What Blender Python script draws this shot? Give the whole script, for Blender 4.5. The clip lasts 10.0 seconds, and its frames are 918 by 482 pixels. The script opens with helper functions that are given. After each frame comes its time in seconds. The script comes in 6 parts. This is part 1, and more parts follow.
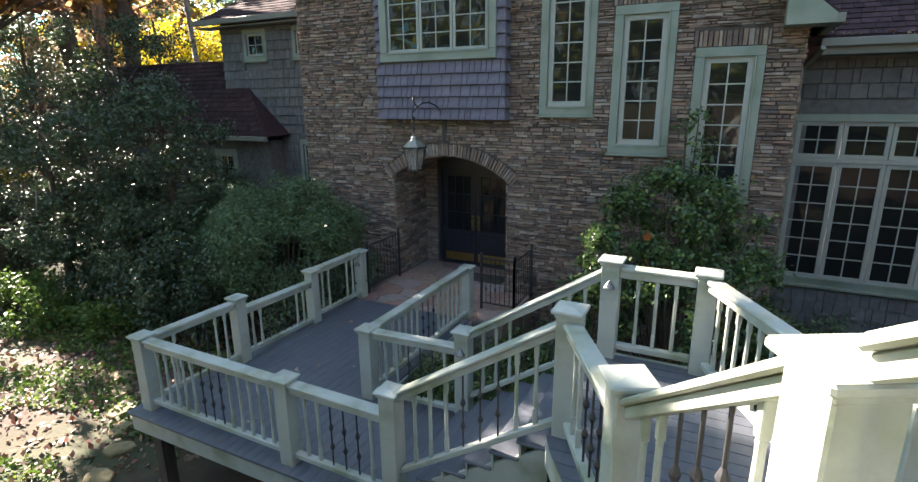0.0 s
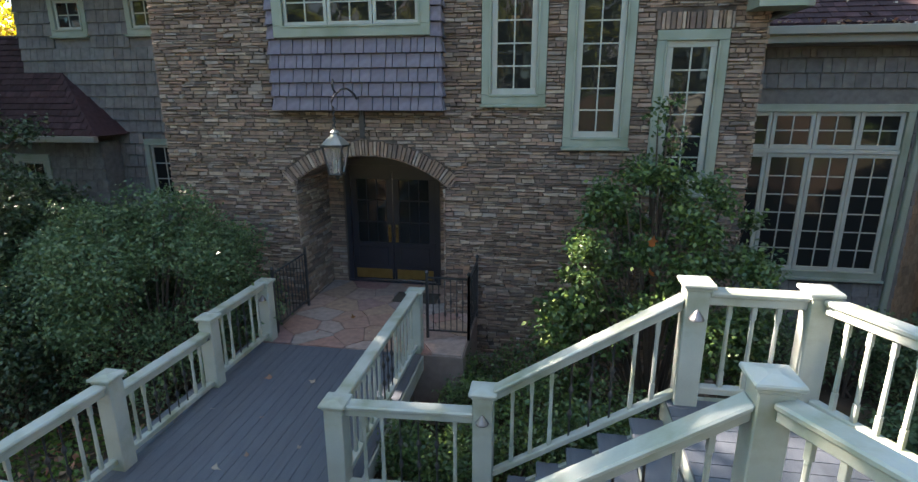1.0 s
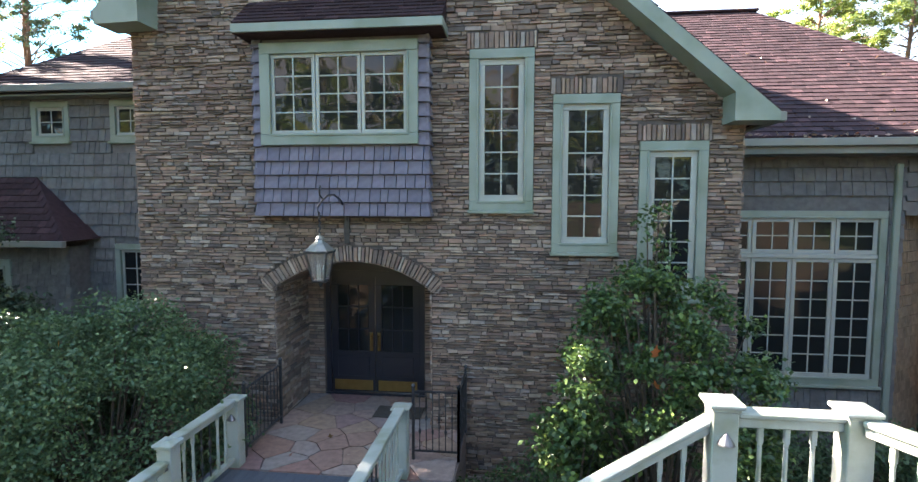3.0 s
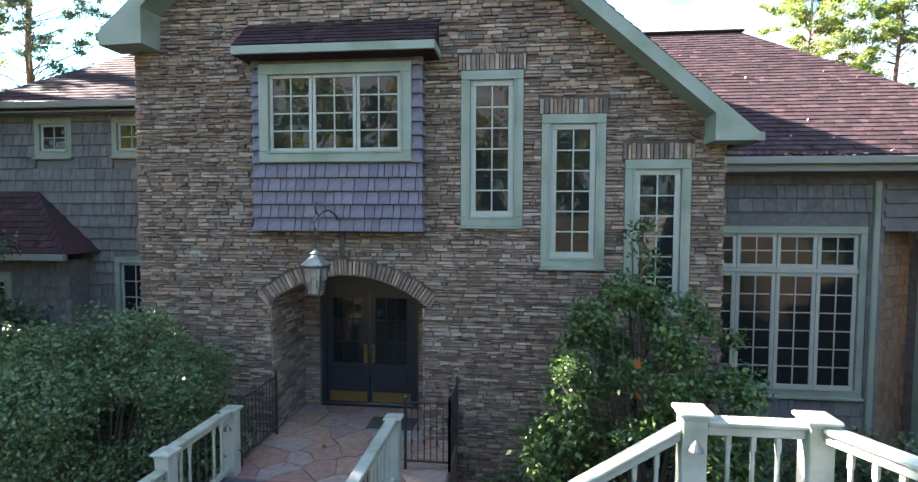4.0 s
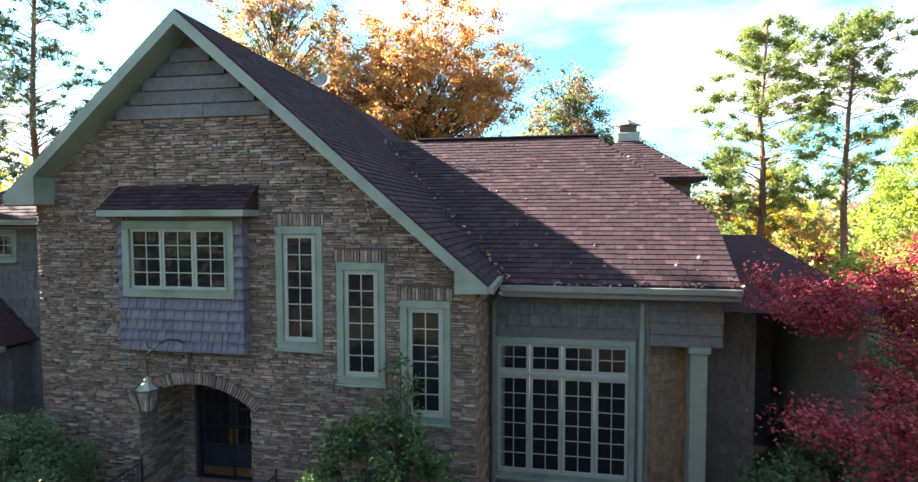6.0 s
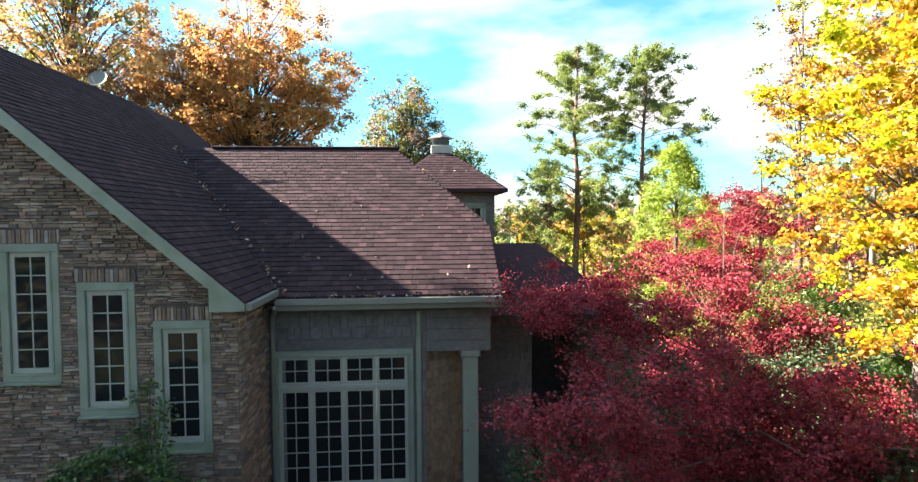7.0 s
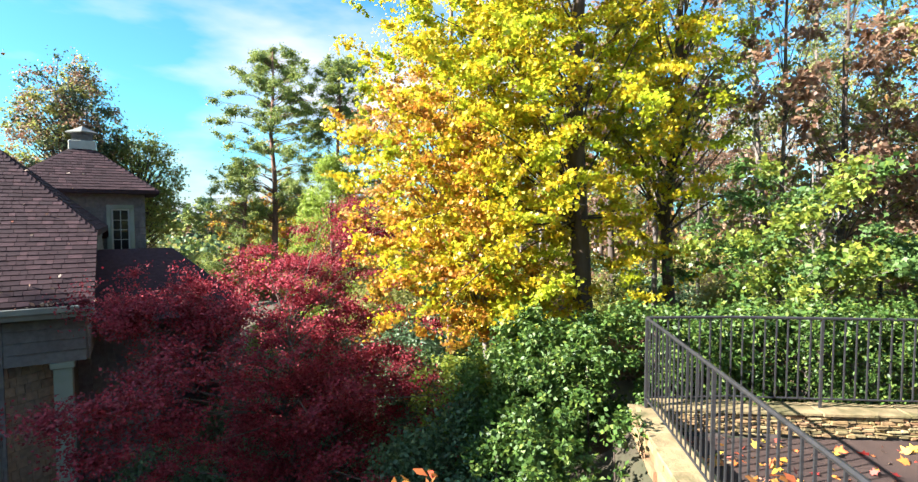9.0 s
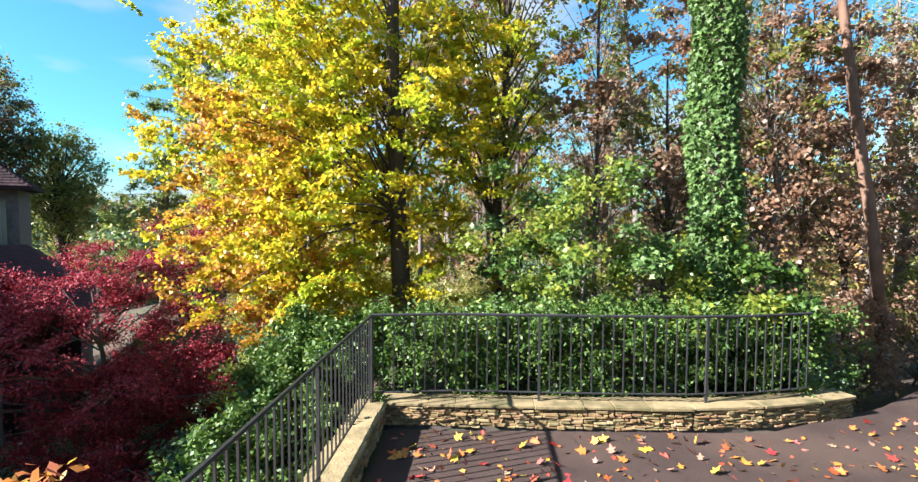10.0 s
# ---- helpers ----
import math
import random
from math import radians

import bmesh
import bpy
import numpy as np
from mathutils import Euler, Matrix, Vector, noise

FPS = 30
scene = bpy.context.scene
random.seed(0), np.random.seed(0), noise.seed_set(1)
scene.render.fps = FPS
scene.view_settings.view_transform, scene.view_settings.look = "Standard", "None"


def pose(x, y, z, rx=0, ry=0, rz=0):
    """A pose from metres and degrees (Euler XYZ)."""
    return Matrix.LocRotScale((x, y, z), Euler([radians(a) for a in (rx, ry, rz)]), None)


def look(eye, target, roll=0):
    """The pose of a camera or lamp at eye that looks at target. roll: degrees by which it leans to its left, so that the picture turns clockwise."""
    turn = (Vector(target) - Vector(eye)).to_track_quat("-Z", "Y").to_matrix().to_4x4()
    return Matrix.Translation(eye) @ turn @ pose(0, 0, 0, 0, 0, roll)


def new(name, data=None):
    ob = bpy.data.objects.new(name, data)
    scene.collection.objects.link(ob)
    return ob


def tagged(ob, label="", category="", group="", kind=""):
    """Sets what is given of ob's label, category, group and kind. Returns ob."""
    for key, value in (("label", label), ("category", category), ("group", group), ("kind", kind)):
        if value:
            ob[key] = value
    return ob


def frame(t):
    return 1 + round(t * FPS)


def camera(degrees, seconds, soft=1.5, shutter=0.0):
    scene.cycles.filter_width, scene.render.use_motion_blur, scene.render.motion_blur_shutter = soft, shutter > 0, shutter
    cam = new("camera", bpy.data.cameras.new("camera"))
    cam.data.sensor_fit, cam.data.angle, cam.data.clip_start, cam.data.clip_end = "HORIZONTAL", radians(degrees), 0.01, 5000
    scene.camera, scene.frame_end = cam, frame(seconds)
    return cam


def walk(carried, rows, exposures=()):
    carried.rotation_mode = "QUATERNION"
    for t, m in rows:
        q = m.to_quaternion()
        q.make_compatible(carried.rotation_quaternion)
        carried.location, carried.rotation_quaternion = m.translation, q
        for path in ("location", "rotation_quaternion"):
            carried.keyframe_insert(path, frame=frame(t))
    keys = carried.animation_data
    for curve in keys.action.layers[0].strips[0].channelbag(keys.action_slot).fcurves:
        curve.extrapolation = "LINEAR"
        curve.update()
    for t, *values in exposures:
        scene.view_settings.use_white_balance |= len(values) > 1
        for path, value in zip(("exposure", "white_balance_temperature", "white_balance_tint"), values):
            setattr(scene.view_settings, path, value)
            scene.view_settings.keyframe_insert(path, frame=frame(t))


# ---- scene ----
cam = camera(81.5, 10.0, soft=1.4)
PATH = [
    (0, (-0.262, -0.03, 3.898), (-1.125, 1.699, 3.382), -0.5),
    (0.5, (-1.504, 0.5, 3.736), (-2.09, 2.34, 3.215), -0.2),
    (1, (-2.384, 1.077, 3.725), (-2.7, 2.981, 3.2), -0.1),
    (1.5, (-2.712, 1.321, 3.7), (-2.977, 3.233, 3.177), 0.1),
    (2, (-2.722, 1.393, 3.704), (-2.969, 3.308, 3.184), 0.2),
    (2.5, (-2.698, 1.371, 3.729), (-2.937, 3.332, 3.413), 0.1),
    (2.7, (-2.68, 1.361, 3.741), (-2.914, 3.336, 3.537), 0.1),
    (4, (-2.516, 1.116, 3.815), (-2.739, 3.1, 3.708), 0.2),
    (4.5, (-2.299, 0.274, 4.36), (-2.519, 2.259, 4.247), 0.2),
    (5, (-1.019, -0.17, 5.16), (-1.293, 1.808, 5.05), 0.2),
    (5.2, (-0.415, -0.258, 5.492), (-0.723, 1.715, 5.384), 0.2),
    (6.3, (2.754, -0.143, 6.345), (2.409, 1.825, 6.263), -0.1),
    (6.5, (3.119, -0.125, 6.31), (2.827, 1.853, 6.24), -0.4),
    (7, (3.937, -0.276, 6.438), (4.092, 1.716, 6.361), -0.4),
    (7.5, (4.528, -0.657, 6.596), (5.053, 1.271, 6.512), -0.3),
    (8, (5.075, -1.204, 6.719), (5.814, 0.653, 6.629), -0.1),
    (8.5, (5.597, -1.904, 6.734), (6.507, -0.126, 6.641), -0.1),
    (9, (6.517, -2.832, 6.742), (7.558, -1.128, 6.644), 0.0),
    (9.5, (7.988, -3.993, 6.817), (9.085, -2.324, 6.708), 0.0),
    (10, (9.388, -4.877, 6.796), (10.5, -3.218, 6.686), 0.3),
]
walk(cam, [(t, look(eye, target, roll)) for t, eye, target, roll in PATH],
     [(0, 3.35, 7050, 19), (0.5, 3.4, 7050, 19), (2, 3.9, 7200, 22), (2.5, 4.0, 7000, 21), (4, 3.95, 6600, 19), (5, 3.8, 6300, 18), (6.5, 3.15, 6900, 16), (8.5, 2.75, 6400, 14), (10, 2.3, 6000, 14)])

# ---- daylight ----
SUN = Vector((-1.0, 0.25, 0.6)).normalized()
world = bpy.data.worlds.new("sky")
scene.world = world
world.use_nodes = True
wn, wl = world.node_tree.nodes, world.node_tree.links
wn.clear()
w_out, w_bg, sky = wn.new("ShaderNodeOutputWorld"), wn.new("ShaderNodeBackground"), wn.new("ShaderNodeTexSky")
sky.sky_type, sky.sun_disc = "NISHITA", False
sky.sun_elevation = math.asin(SUN.z)
sky.sun_rotation = math.atan2(SUN.x, SUN.y)
w_bg.inputs["Strength"].default_value = 0.040
w_co, w_map, w_noise, w_ramp, w_mix = (wn.new("ShaderNodeTexCoord"), wn.new("ShaderNodeMapping"), wn.new("ShaderNodeTexNoise"),
                                       wn.new("ShaderNodeValToRGB"), wn.new("ShaderNodeMix"))
w_map.inputs["Scale"].default_value = (1.0, 1.6, 3.2)
w_map.inputs["Rotation"].default_value = (0.3, 0.2, 0.5)
w_noise.inputs["Scale"].default_value, w_noise.inputs["Detail"].default_value = 1.7, 6
w_ramp.color_ramp.elements[0].position, w_ramp.color_ramp.elements[1].position = 0.46, 0.64
w_mix.data_type = "RGBA"
w_mix.inputs[7].default_value = (5.0, 5.1, 5.2, 1)
wl.new(w_co.outputs["Generated"], w_map.inputs["Vector"])
wl.new(w_map.outputs["Vector"], w_noise.inputs["Vector"])
wl.new(w_noise.outputs["Fac"], w_ramp.inputs["Fac"])
wl.new(w_ramp.outputs["Color"], w_mix.inputs[0])
w_tint = wn.new("ShaderNodeMix")
w_tint.data_type, w_tint.blend_type = "RGBA", "MULTIPLY"
w_tint.inputs[0].default_value = 1.0
w_tint.inputs[7].default_value = (0.50, 1.14, 1.36, 1)
wl.new(sky.outputs["Color"], w_tint.inputs[6])
wl.new(w_tint.outputs[2], w_mix.inputs[6])
wl.new(w_mix.outputs[2], w_bg.inputs["Color"])
wl.new(w_bg.outputs["Background"], w_out.inputs["Surface"])
sun = new("sun", bpy.data.lights.new("sun", "SUN"))
sun.data.energy, sun.data.angle, sun.data.color = 5.0, radians(0.53), (1.0, 0.93, 0.82)
sun.matrix_world = look(SUN * 60, (0, 0, 0))


# ---- materials ----
def mat(name, a, b, scale=6.0, rough=0.7, bump=0.2, detail=5.0, stretch=(1, 1, 1), island=0.0, fine=60.0, metal=0.0, spec=0.5,
        stain=None, stain_scale=0.7, through_light=0.0, obj=0.0):
    """A surface with two scales of noise between colours a and b, optional tone per piece, stains and leaf translucency."""
    m = bpy.data.materials.new(name)
    m.use_nodes = True
    n, l = m.node_tree.nodes, m.node_tree.links
    bsdf = n["Principled BSDF"]
    co, mp, n1, n2, ramp = (n.new("ShaderNodeTexCoord"), n.new("ShaderNodeMapping"), n.new("ShaderNodeTexNoise"),
                            n.new("ShaderNodeTexNoise"), n.new("ShaderNodeMix"))
    mp.inputs["Scale"].default_value = stretch
    l.new(co.outputs["Object"], mp.inputs["Vector"])
    for t, s, d in ((n1, scale, detail), (n2, fine, 3.0)):
        t.inputs["Scale"].default_value, t.inputs["Detail"].default_value = s, d
        l.new(mp.outputs["Vector"], t.inputs["Vector"])
    ramp.data_type = "RGBA"
    ramp.inputs[6].default_value, ramp.inputs[7].default_value = (*a, 1), (*b, 1)
    add = n.new("ShaderNodeMath")
    add.operation = "MULTIPLY_ADD"
    add.inputs[1].default_value = 0.35
    l.new(n2.outputs["Fac"], add.inputs[0])
    sub = n.new("ShaderNodeMath")
    sub.operation = "MULTIPLY_ADD"
    sub.inputs[1].default_value, sub.inputs[2].default_value = 1.6, -0.45
    l.new(n1.outputs["Fac"], sub.inputs[0])
    l.new(sub.outputs[0], add.inputs[2])
    last = add.outputs[0]
    if island or obj:
        geo = n.new("ShaderNodeNewGeometry") if island else n.new("ShaderNodeObjectInfo")
        mul = n.new("ShaderNodeMath")
        mul.operation = "MULTIPLY_ADD"
        k = island or obj
        mul.inputs[1].default_value = 2 * k
        off = n.new("ShaderNodeMath")
        off.operation = "SUBTRACT"
        off.inputs[1].default_value = k
        l.new(geo.outputs["Random Per Island" if island else "Random"], mul.inputs[0])
        l.new(last, off.inputs[0])
        l.new(off.outputs[0], mul.inputs[2])
        last = mul.outputs[0]
    cl = n.new("ShaderNodeClamp")
    l.new(last, cl.inputs["Value"])
    l.new(cl.outputs[0], ramp.inputs[0])
    col = ramp.outputs[2]
    if stain:
        n3, r3, mx = n.new("ShaderNodeTexNoise"), n.new("ShaderNodeValToRGB"), n.new("ShaderNodeMix")
        n3.inputs["Scale"].default_value, n3.inputs["Detail"].default_value = stain_scale, 6
        l.new(co.outputs["Object"], n3.inputs["Vector"])
        r3.color_ramp.elements[0].position, r3.color_ramp.elements[1].position = 0.48, 0.66
        mx.data_type = "RGBA"
        mx.inputs[7].default_value = (*stain, 1)
        l.new(n3.outputs["Fac"], r3.inputs["Fac"])
        l.new(r3.outputs["Color"], mx.inputs[0])
        l.new(col, mx.inputs[6])
        col = mx.outputs[2]
    l.new(col, bsdf.inputs["Base Color"])
    bsdf.inputs["Roughness"].default_value, bsdf.inputs["Metallic"].default_value = rough, metal
    bsdf.inputs["Specular IOR Level"].default_value = spec
    if bump:
        bp = n.new("ShaderNodeBump")
        bp.inputs["Strength"].default_value, bp.inputs["Distance"].default_value = bump, 0.01
        l.new(n2.outputs["Fac"], bp.inputs["Height"])
        l.new(bp.outputs["Normal"], bsdf.inputs["Normal"])
    if through_light:
        tr, mixs = n.new("ShaderNodeBsdfTranslucent"), n.new("ShaderNodeMixShader")
        mixs.inputs[0].default_value = through_light
        l.new(col, tr.inputs["Color"])
        l.new(bsdf.outputs[0], mixs.inputs[1])
        l.new(tr.outputs[0], mixs.inputs[2])
        l.new(mixs.outputs[0], n["Material Output"].inputs["Surface"])
    return m


def ramp_mat(name, colours, rough=0.8, bump=0.4, fine=50.0, through_light=0.0, spec=0.4, obj=False):
    """Pieces that take one of several colours each, with fine grain."""
    m = mat(name, (0.5, 0.5, 0.5), (1, 1, 1), 9.0, rough, bump, fine=fine, spec=spec, through_light=through_light)
    n, l = m.node_tree.nodes, m.node_tree.links
    geo = n.new("ShaderNodeObjectInfo") if obj else n.new("ShaderNodeNewGeometry")
    rp, mul = n.new("ShaderNodeValToRGB"), n.new("ShaderNodeMix")
    rp.color_ramp.interpolation = "LINEAR"
    els = rp.color_ramp.elements
    while len(els) < len(colours):
        els.new(0.5)
    for i, c in enumerate(colours):
        els[i].position, els[i].color = i / (len(colours) - 1), (*c, 1)
    l.new(geo.outputs["Random" if obj else "Random Per Island"], rp.inputs["Fac"])
    mul.data_type, mul.blend_type = "RGBA", "MULTIPLY"
    mul.inputs[0].default_value = 1.0
    old = n["Principled BSDF"].inputs["Base Color"].links[0].from_socket
    l.new(old, mul.inputs[6])
    l.new(rp.outputs["Color"], mul.inputs[7])
    l.new(mul.outputs[2], n["Principled BSDF"].inputs["Base Color"])
    for x in n:
        if x.bl_idname == "ShaderNodeBsdfTranslucent":
            l.new(mul.outputs[2], x.inputs["Color"])
    return m


M = {}
LEDGE = [(0.14, 0.105, 0.085), (0.30, 0.205, 0.155), (0.175, 0.13, 0.108), (0.37, 0.255, 0.185), (0.13, 0.105, 0.095), (0.27, 0.17, 0.135),
                                      (0.48, 0.38, 0.30), (0.22, 0.15, 0.118), (0.34, 0.295, 0.265), (0.37, 0.23, 0.17), (0.16, 0.12, 0.098)]
M["stone"] = ramp_mat("ledge_stone", LEDGE, 0.85, 0.6, 40)
M["stone_single"] = ramp_mat("ledge_stone_by_the_door", LEDGE, 0.85, 0.6, 40, obj=True)
M["mortar"] = mat("mortar", (0.05, 0.04, 0.035), (0.10, 0.08, 0.07), 8, 0.95, 0.5)
M["siding"] = ramp_mat("weathered_shingle_siding", [(0.125, 0.121, 0.12), (0.175, 0.169, 0.167), (0.145, 0.14, 0.137), (0.19, 0.182, 0.178)], 0.85, 0.5, 70)
M["skirt_single"] = ramp_mat("grey_violet_shingle_single", [(0.135, 0.122, 0.16), (0.20, 0.18, 0.228), (0.165, 0.15, 0.19)], 0.8, 0.5, 70, obj=True)
M["skirt"] = ramp_mat("grey_violet_shingle", [(0.135, 0.122, 0.16), (0.20, 0.18, 0.228), (0.165, 0.15, 0.19)], 0.8, 0.5, 70)
M["brown_shingle"] = ramp_mat("brown_shingle", [(0.22, 0.15, 0.10), (0.34, 0.24, 0.16), (0.28, 0.19, 0.13)], 0.8, 0.5, 70)
M["roof"] = ramp_mat("roof_shingle", [(0.034, 0.021, 0.0245), (0.056, 0.034, 0.0385), (0.042, 0.028, 0.0315), (0.085, 0.050, 0.0555)], 0.9, 0.5, 60, spec=0.12)
M["roof_single"] = ramp_mat("roof_shingle_single", [(0.034, 0.021, 0.0245), (0.056, 0.034, 0.0385), (0.042, 0.028, 0.0315), (0.085, 0.050, 0.0555)], 0.9, 0.5, 60, spec=0.12, obj=True)
M["trim"] = mat("sage_trim_paint", (0.185, 0.22, 0.185), (0.23, 0.265, 0.22), 3, 0.5, 0.08, stain=(0.15, 0.185, 0.14), stain_scale=1.5)
M["sash"] = mat("pale_sash_paint", (0.265, 0.28, 0.255), (0.335, 0.35, 0.315), 5, 0.45, 0.05)
M["rail"] = mat("pale_rail_paint", (0.295, 0.32, 0.285), (0.38, 0.405, 0.365), 4, 0.4, 0.1, stain=(0.21, 0.235, 0.165), stain_scale=2.2)
M["deck"] = mat("grey_deck_board", (0.062, 0.072, 0.088), (0.10, 0.112, 0.132), 3, 0.5, 0.3, stretch=(6, 1, 1), obj=0.12)
M["gutter"] = mat("gutter_metal", (0.13, 0.138, 0.122), (0.185, 0.19, 0.168), 3, 0.45, 0.05)
M["iron"] = mat("wrought_iron", (0.035, 0.036, 0.04), (0.07, 0.07, 0.075), 12, 0.45, 0.15, metal=0.6)
M["dark_steel"] = mat("dark_steel", (0.12, 0.12, 0.13), (0.22, 0.21, 0.21), 8, 0.42, 0.05, metal=0.85)
M["steel"] = mat("brushed_steel", (0.35, 0.34, 0.36), (0.5, 0.49, 0.5), 8, 0.35, 0.05, metal=0.9)
M["door"] = mat("near_black_door_paint", (0.012, 0.013, 0.02), (0.02, 0.021, 0.03), 4, 0.3, 0.05)
M["brass"] = mat("brass", (0.30, 0.20, 0.075), (0.42, 0.29, 0.11), 8, 0.35, 0.05, metal=1.0)
M["flag"] = ramp_mat("flagstone", [(0.34, 0.19, 0.165), (0.36, 0.26, 0.19), (0.29, 0.15, 0.145), (0.33, 0.29, 0.27), (0.38, 0.25, 0.205), (0.29, 0.235, 0.21)], 0.6, 0.3, 30, obj=True)
M["asphalt"] = mat("asphalt", (0.036, 0.024, 0.021), (0.058, 0.039, 0.034), 2, 0.9, 0.6, fine=160, spec=0.2, stain=(0.072, 0.048, 0.038), stain_scale=0.5)
M["soil"] = mat("leafy_soil", (0.022, 0.017, 0.011), (0.075, 0.052, 0.033), 2.2, 0.95, 0.9, fine=25, stain=(0.04, 0.05, 0.02), stain_scale=0.35)
M["bark"] = mat("brown_bark", (0.03, 0.023, 0.018), (0.105, 0.078, 0.06), 7, 0.95, 1.0, fine=30, stretch=(1, 1, 0.2))
M["pine_bark"] = mat("red_brown_pine_bark", (0.06, 0.037, 0.027), (0.24, 0.135, 0.09), 7, 0.95, 1.0, fine=25, stretch=(1, 1, 0.3))
M["grey_bark"] = mat("grey_bark", (0.08, 0.068, 0.058), (0.22, 0.19, 0.165), 7, 0.95, 0.8, fine=30, stretch=(1, 1, 0.2))
M["dark_room"] = mat("dim_room", (0.02, 0.02, 0.02), (0.05, 0.045, 0.04), 1, 0.9, 0.0)


def leafmat(name, colours, tl=0.35, rough=0.45):
    return ramp_mat(name, colours, rough, 0.0, 30, through_light=tl, spec=0.5)


M["holly"] = leafmat("dark_glossy_leaf", [(0.055, 0.11, 0.055), (0.115, 0.20, 0.085), (0.075, 0.145, 0.065), (0.20, 0.29, 0.12)], 0.25, 0.5)
M["hedge"] = leafmat("hedge_leaf", [(0.034, 0.085, 0.015), (0.095, 0.19, 0.028), (0.06, 0.135, 0.02), (0.21, 0.29, 0.045)], 0.3, 0.55)
M["yellow"] = leafmat("yellow_leaf", [(0.78, 0.60, 0.02), (0.78, 0.68, 0.03), (0.58, 0.60, 0.03), (0.80, 0.56, 0.02), (0.64, 0.64, 0.03), (0.76, 0.40, 0.02), (0.46, 0.53, 0.03), (0.76, 0.58, 0.02)], 0.55)
M["gold_green"] = leafmat("yellow_green_leaf", [(0.54, 0.62, 0.03), (0.66, 0.70, 0.03), (0.42, 0.56, 0.03), (0.64, 0.60, 0.03), (0.36, 0.50, 0.03), (0.70, 0.70, 0.03)], 0.55)
M["amber"] = leafmat("amber_leaf", [(0.60, 0.24, 0.03), (0.64, 0.40, 0.03), (0.55, 0.18, 0.03), (0.62, 0.50, 0.03), (0.45, 0.28, 0.05)], 0.5)
M["orange"] = leafmat("orange_leaf", [(0.60, 0.27, 0.09), (0.70, 0.42, 0.15), (0.54, 0.30, 0.12), (0.72, 0.54, 0.20), (0.50, 0.40, 0.12)], 0.55)
M["russet"] = leafmat("russet_leaf", [(0.60, 0.22, 0.07), (0.68, 0.34, 0.10), (0.52, 0.21, 0.08), (0.70, 0.43, 0.13), (0.46, 0.24, 0.10)], 0.55)
M["autumn"] = leafmat("orange_red_leaf", [(0.55, 0.12, 0.04), (0.62, 0.26, 0.05), (0.48, 0.05, 0.05), (0.66, 0.40, 0.06), (0.40, 0.10, 0.06)], 0.45)
M["red"] = leafmat("red_maple_leaf", [(0.22, 0.014, 0.024), (0.54, 0.05, 0.085), (0.12, 0.010, 0.016), (0.44, 0.045, 0.06)], 0.32, 0.7)
M["needle"] = leafmat("pine_needle", [(0.12, 0.20, 0.06), (0.24, 0.32, 0.07), (0.38, 0.42, 0.09), (0.14, 0.23, 0.085)], 0.45, 0.5)
# needle colours darkened to paint in the backlit silhouette of the left pines
M["shaded_needle"] = leafmat("shaded_pine_needle", [(0.05, 0.085, 0.05), (0.085, 0.13, 0.065), (0.12, 0.17, 0.08), (0.06, 0.10, 0.06)], 0.3, 0.5)
# holly colours about halved, so shade in dense growth is in the colour
M["dark_holly"] = leafmat("shaded_holly_leaf", [(0.022, 0.05, 0.024), (0.05, 0.09, 0.04), (0.03, 0.065, 0.03), (0.09, 0.14, 0.06)], 0.15, 0.42)
M["olive"] = leafmat("olive_leaf", [(0.22, 0.28, 0.06), (0.36, 0.40, 0.09), (0.38, 0.31, 0.10), (0.18, 0.24, 0.06)], 0.5)
M["rust"] = leafmat("rust_leaf", [(0.31, 0.165, 0.095), (0.39, 0.24, 0.145), (0.265, 0.14, 0.095), (0.40, 0.31, 0.20)], 0.5)
M["lime"] = leafmat("lime_leaf", [(0.20, 0.30, 0.04), (0.30, 0.40, 0.06), (0.42, 0.43, 0.06), (0.14, 0.25, 0.04)], 0.5)
M["litter"] = leafmat("fallen_leaf", [(0.58, 0.12, 0.03), (0.64, 0.34, 0.05), (0.56, 0.03, 0.04), (0.50, 0.38, 0.24), (0.40, 0.14, 0.07), (0.72, 0.54, 0.05), (0.62, 0.16, 0.03), (0.55, 0.05, 0.05), (0.66, 0.30, 0.04)], 0.1, 0.6)


def glass_mat():
    m = bpy.data.materials.new("window_glass")
    m.use_nodes = True
    n, l = m.node_tree.nodes, m.node_tree.links
    b = n["Principled BSDF"]
    b.inputs["Base Color"].default_value = (0.012, 0.013, 0.014, 1)
    b.inputs["Roughness"].default_value = 0.03
    b.inputs["IOR"].default_value = 1.5
    b.inputs["Specular IOR Level"].default_value = 0.36
    co, t, bp = n.new("ShaderNodeTexCoord"), n.new("ShaderNodeTexNoise"), n.new("ShaderNodeBump")
    t.inputs["Scale"].default_value = 1.6
    bp.inputs["Strength"].default_value, bp.inputs["Distance"].default_value = 0.12, 0.05
    l.new(co.outputs["Object"], t.inputs["Vector"])
    l.new(t.outputs["Fac"], bp.inputs["Height"])
    l.new(bp.outputs["Normal"], b.inputs["Normal"])
    return m


M["glass"] = glass_mat()


# ---- mesh helpers ----
rng = random.Random(7)


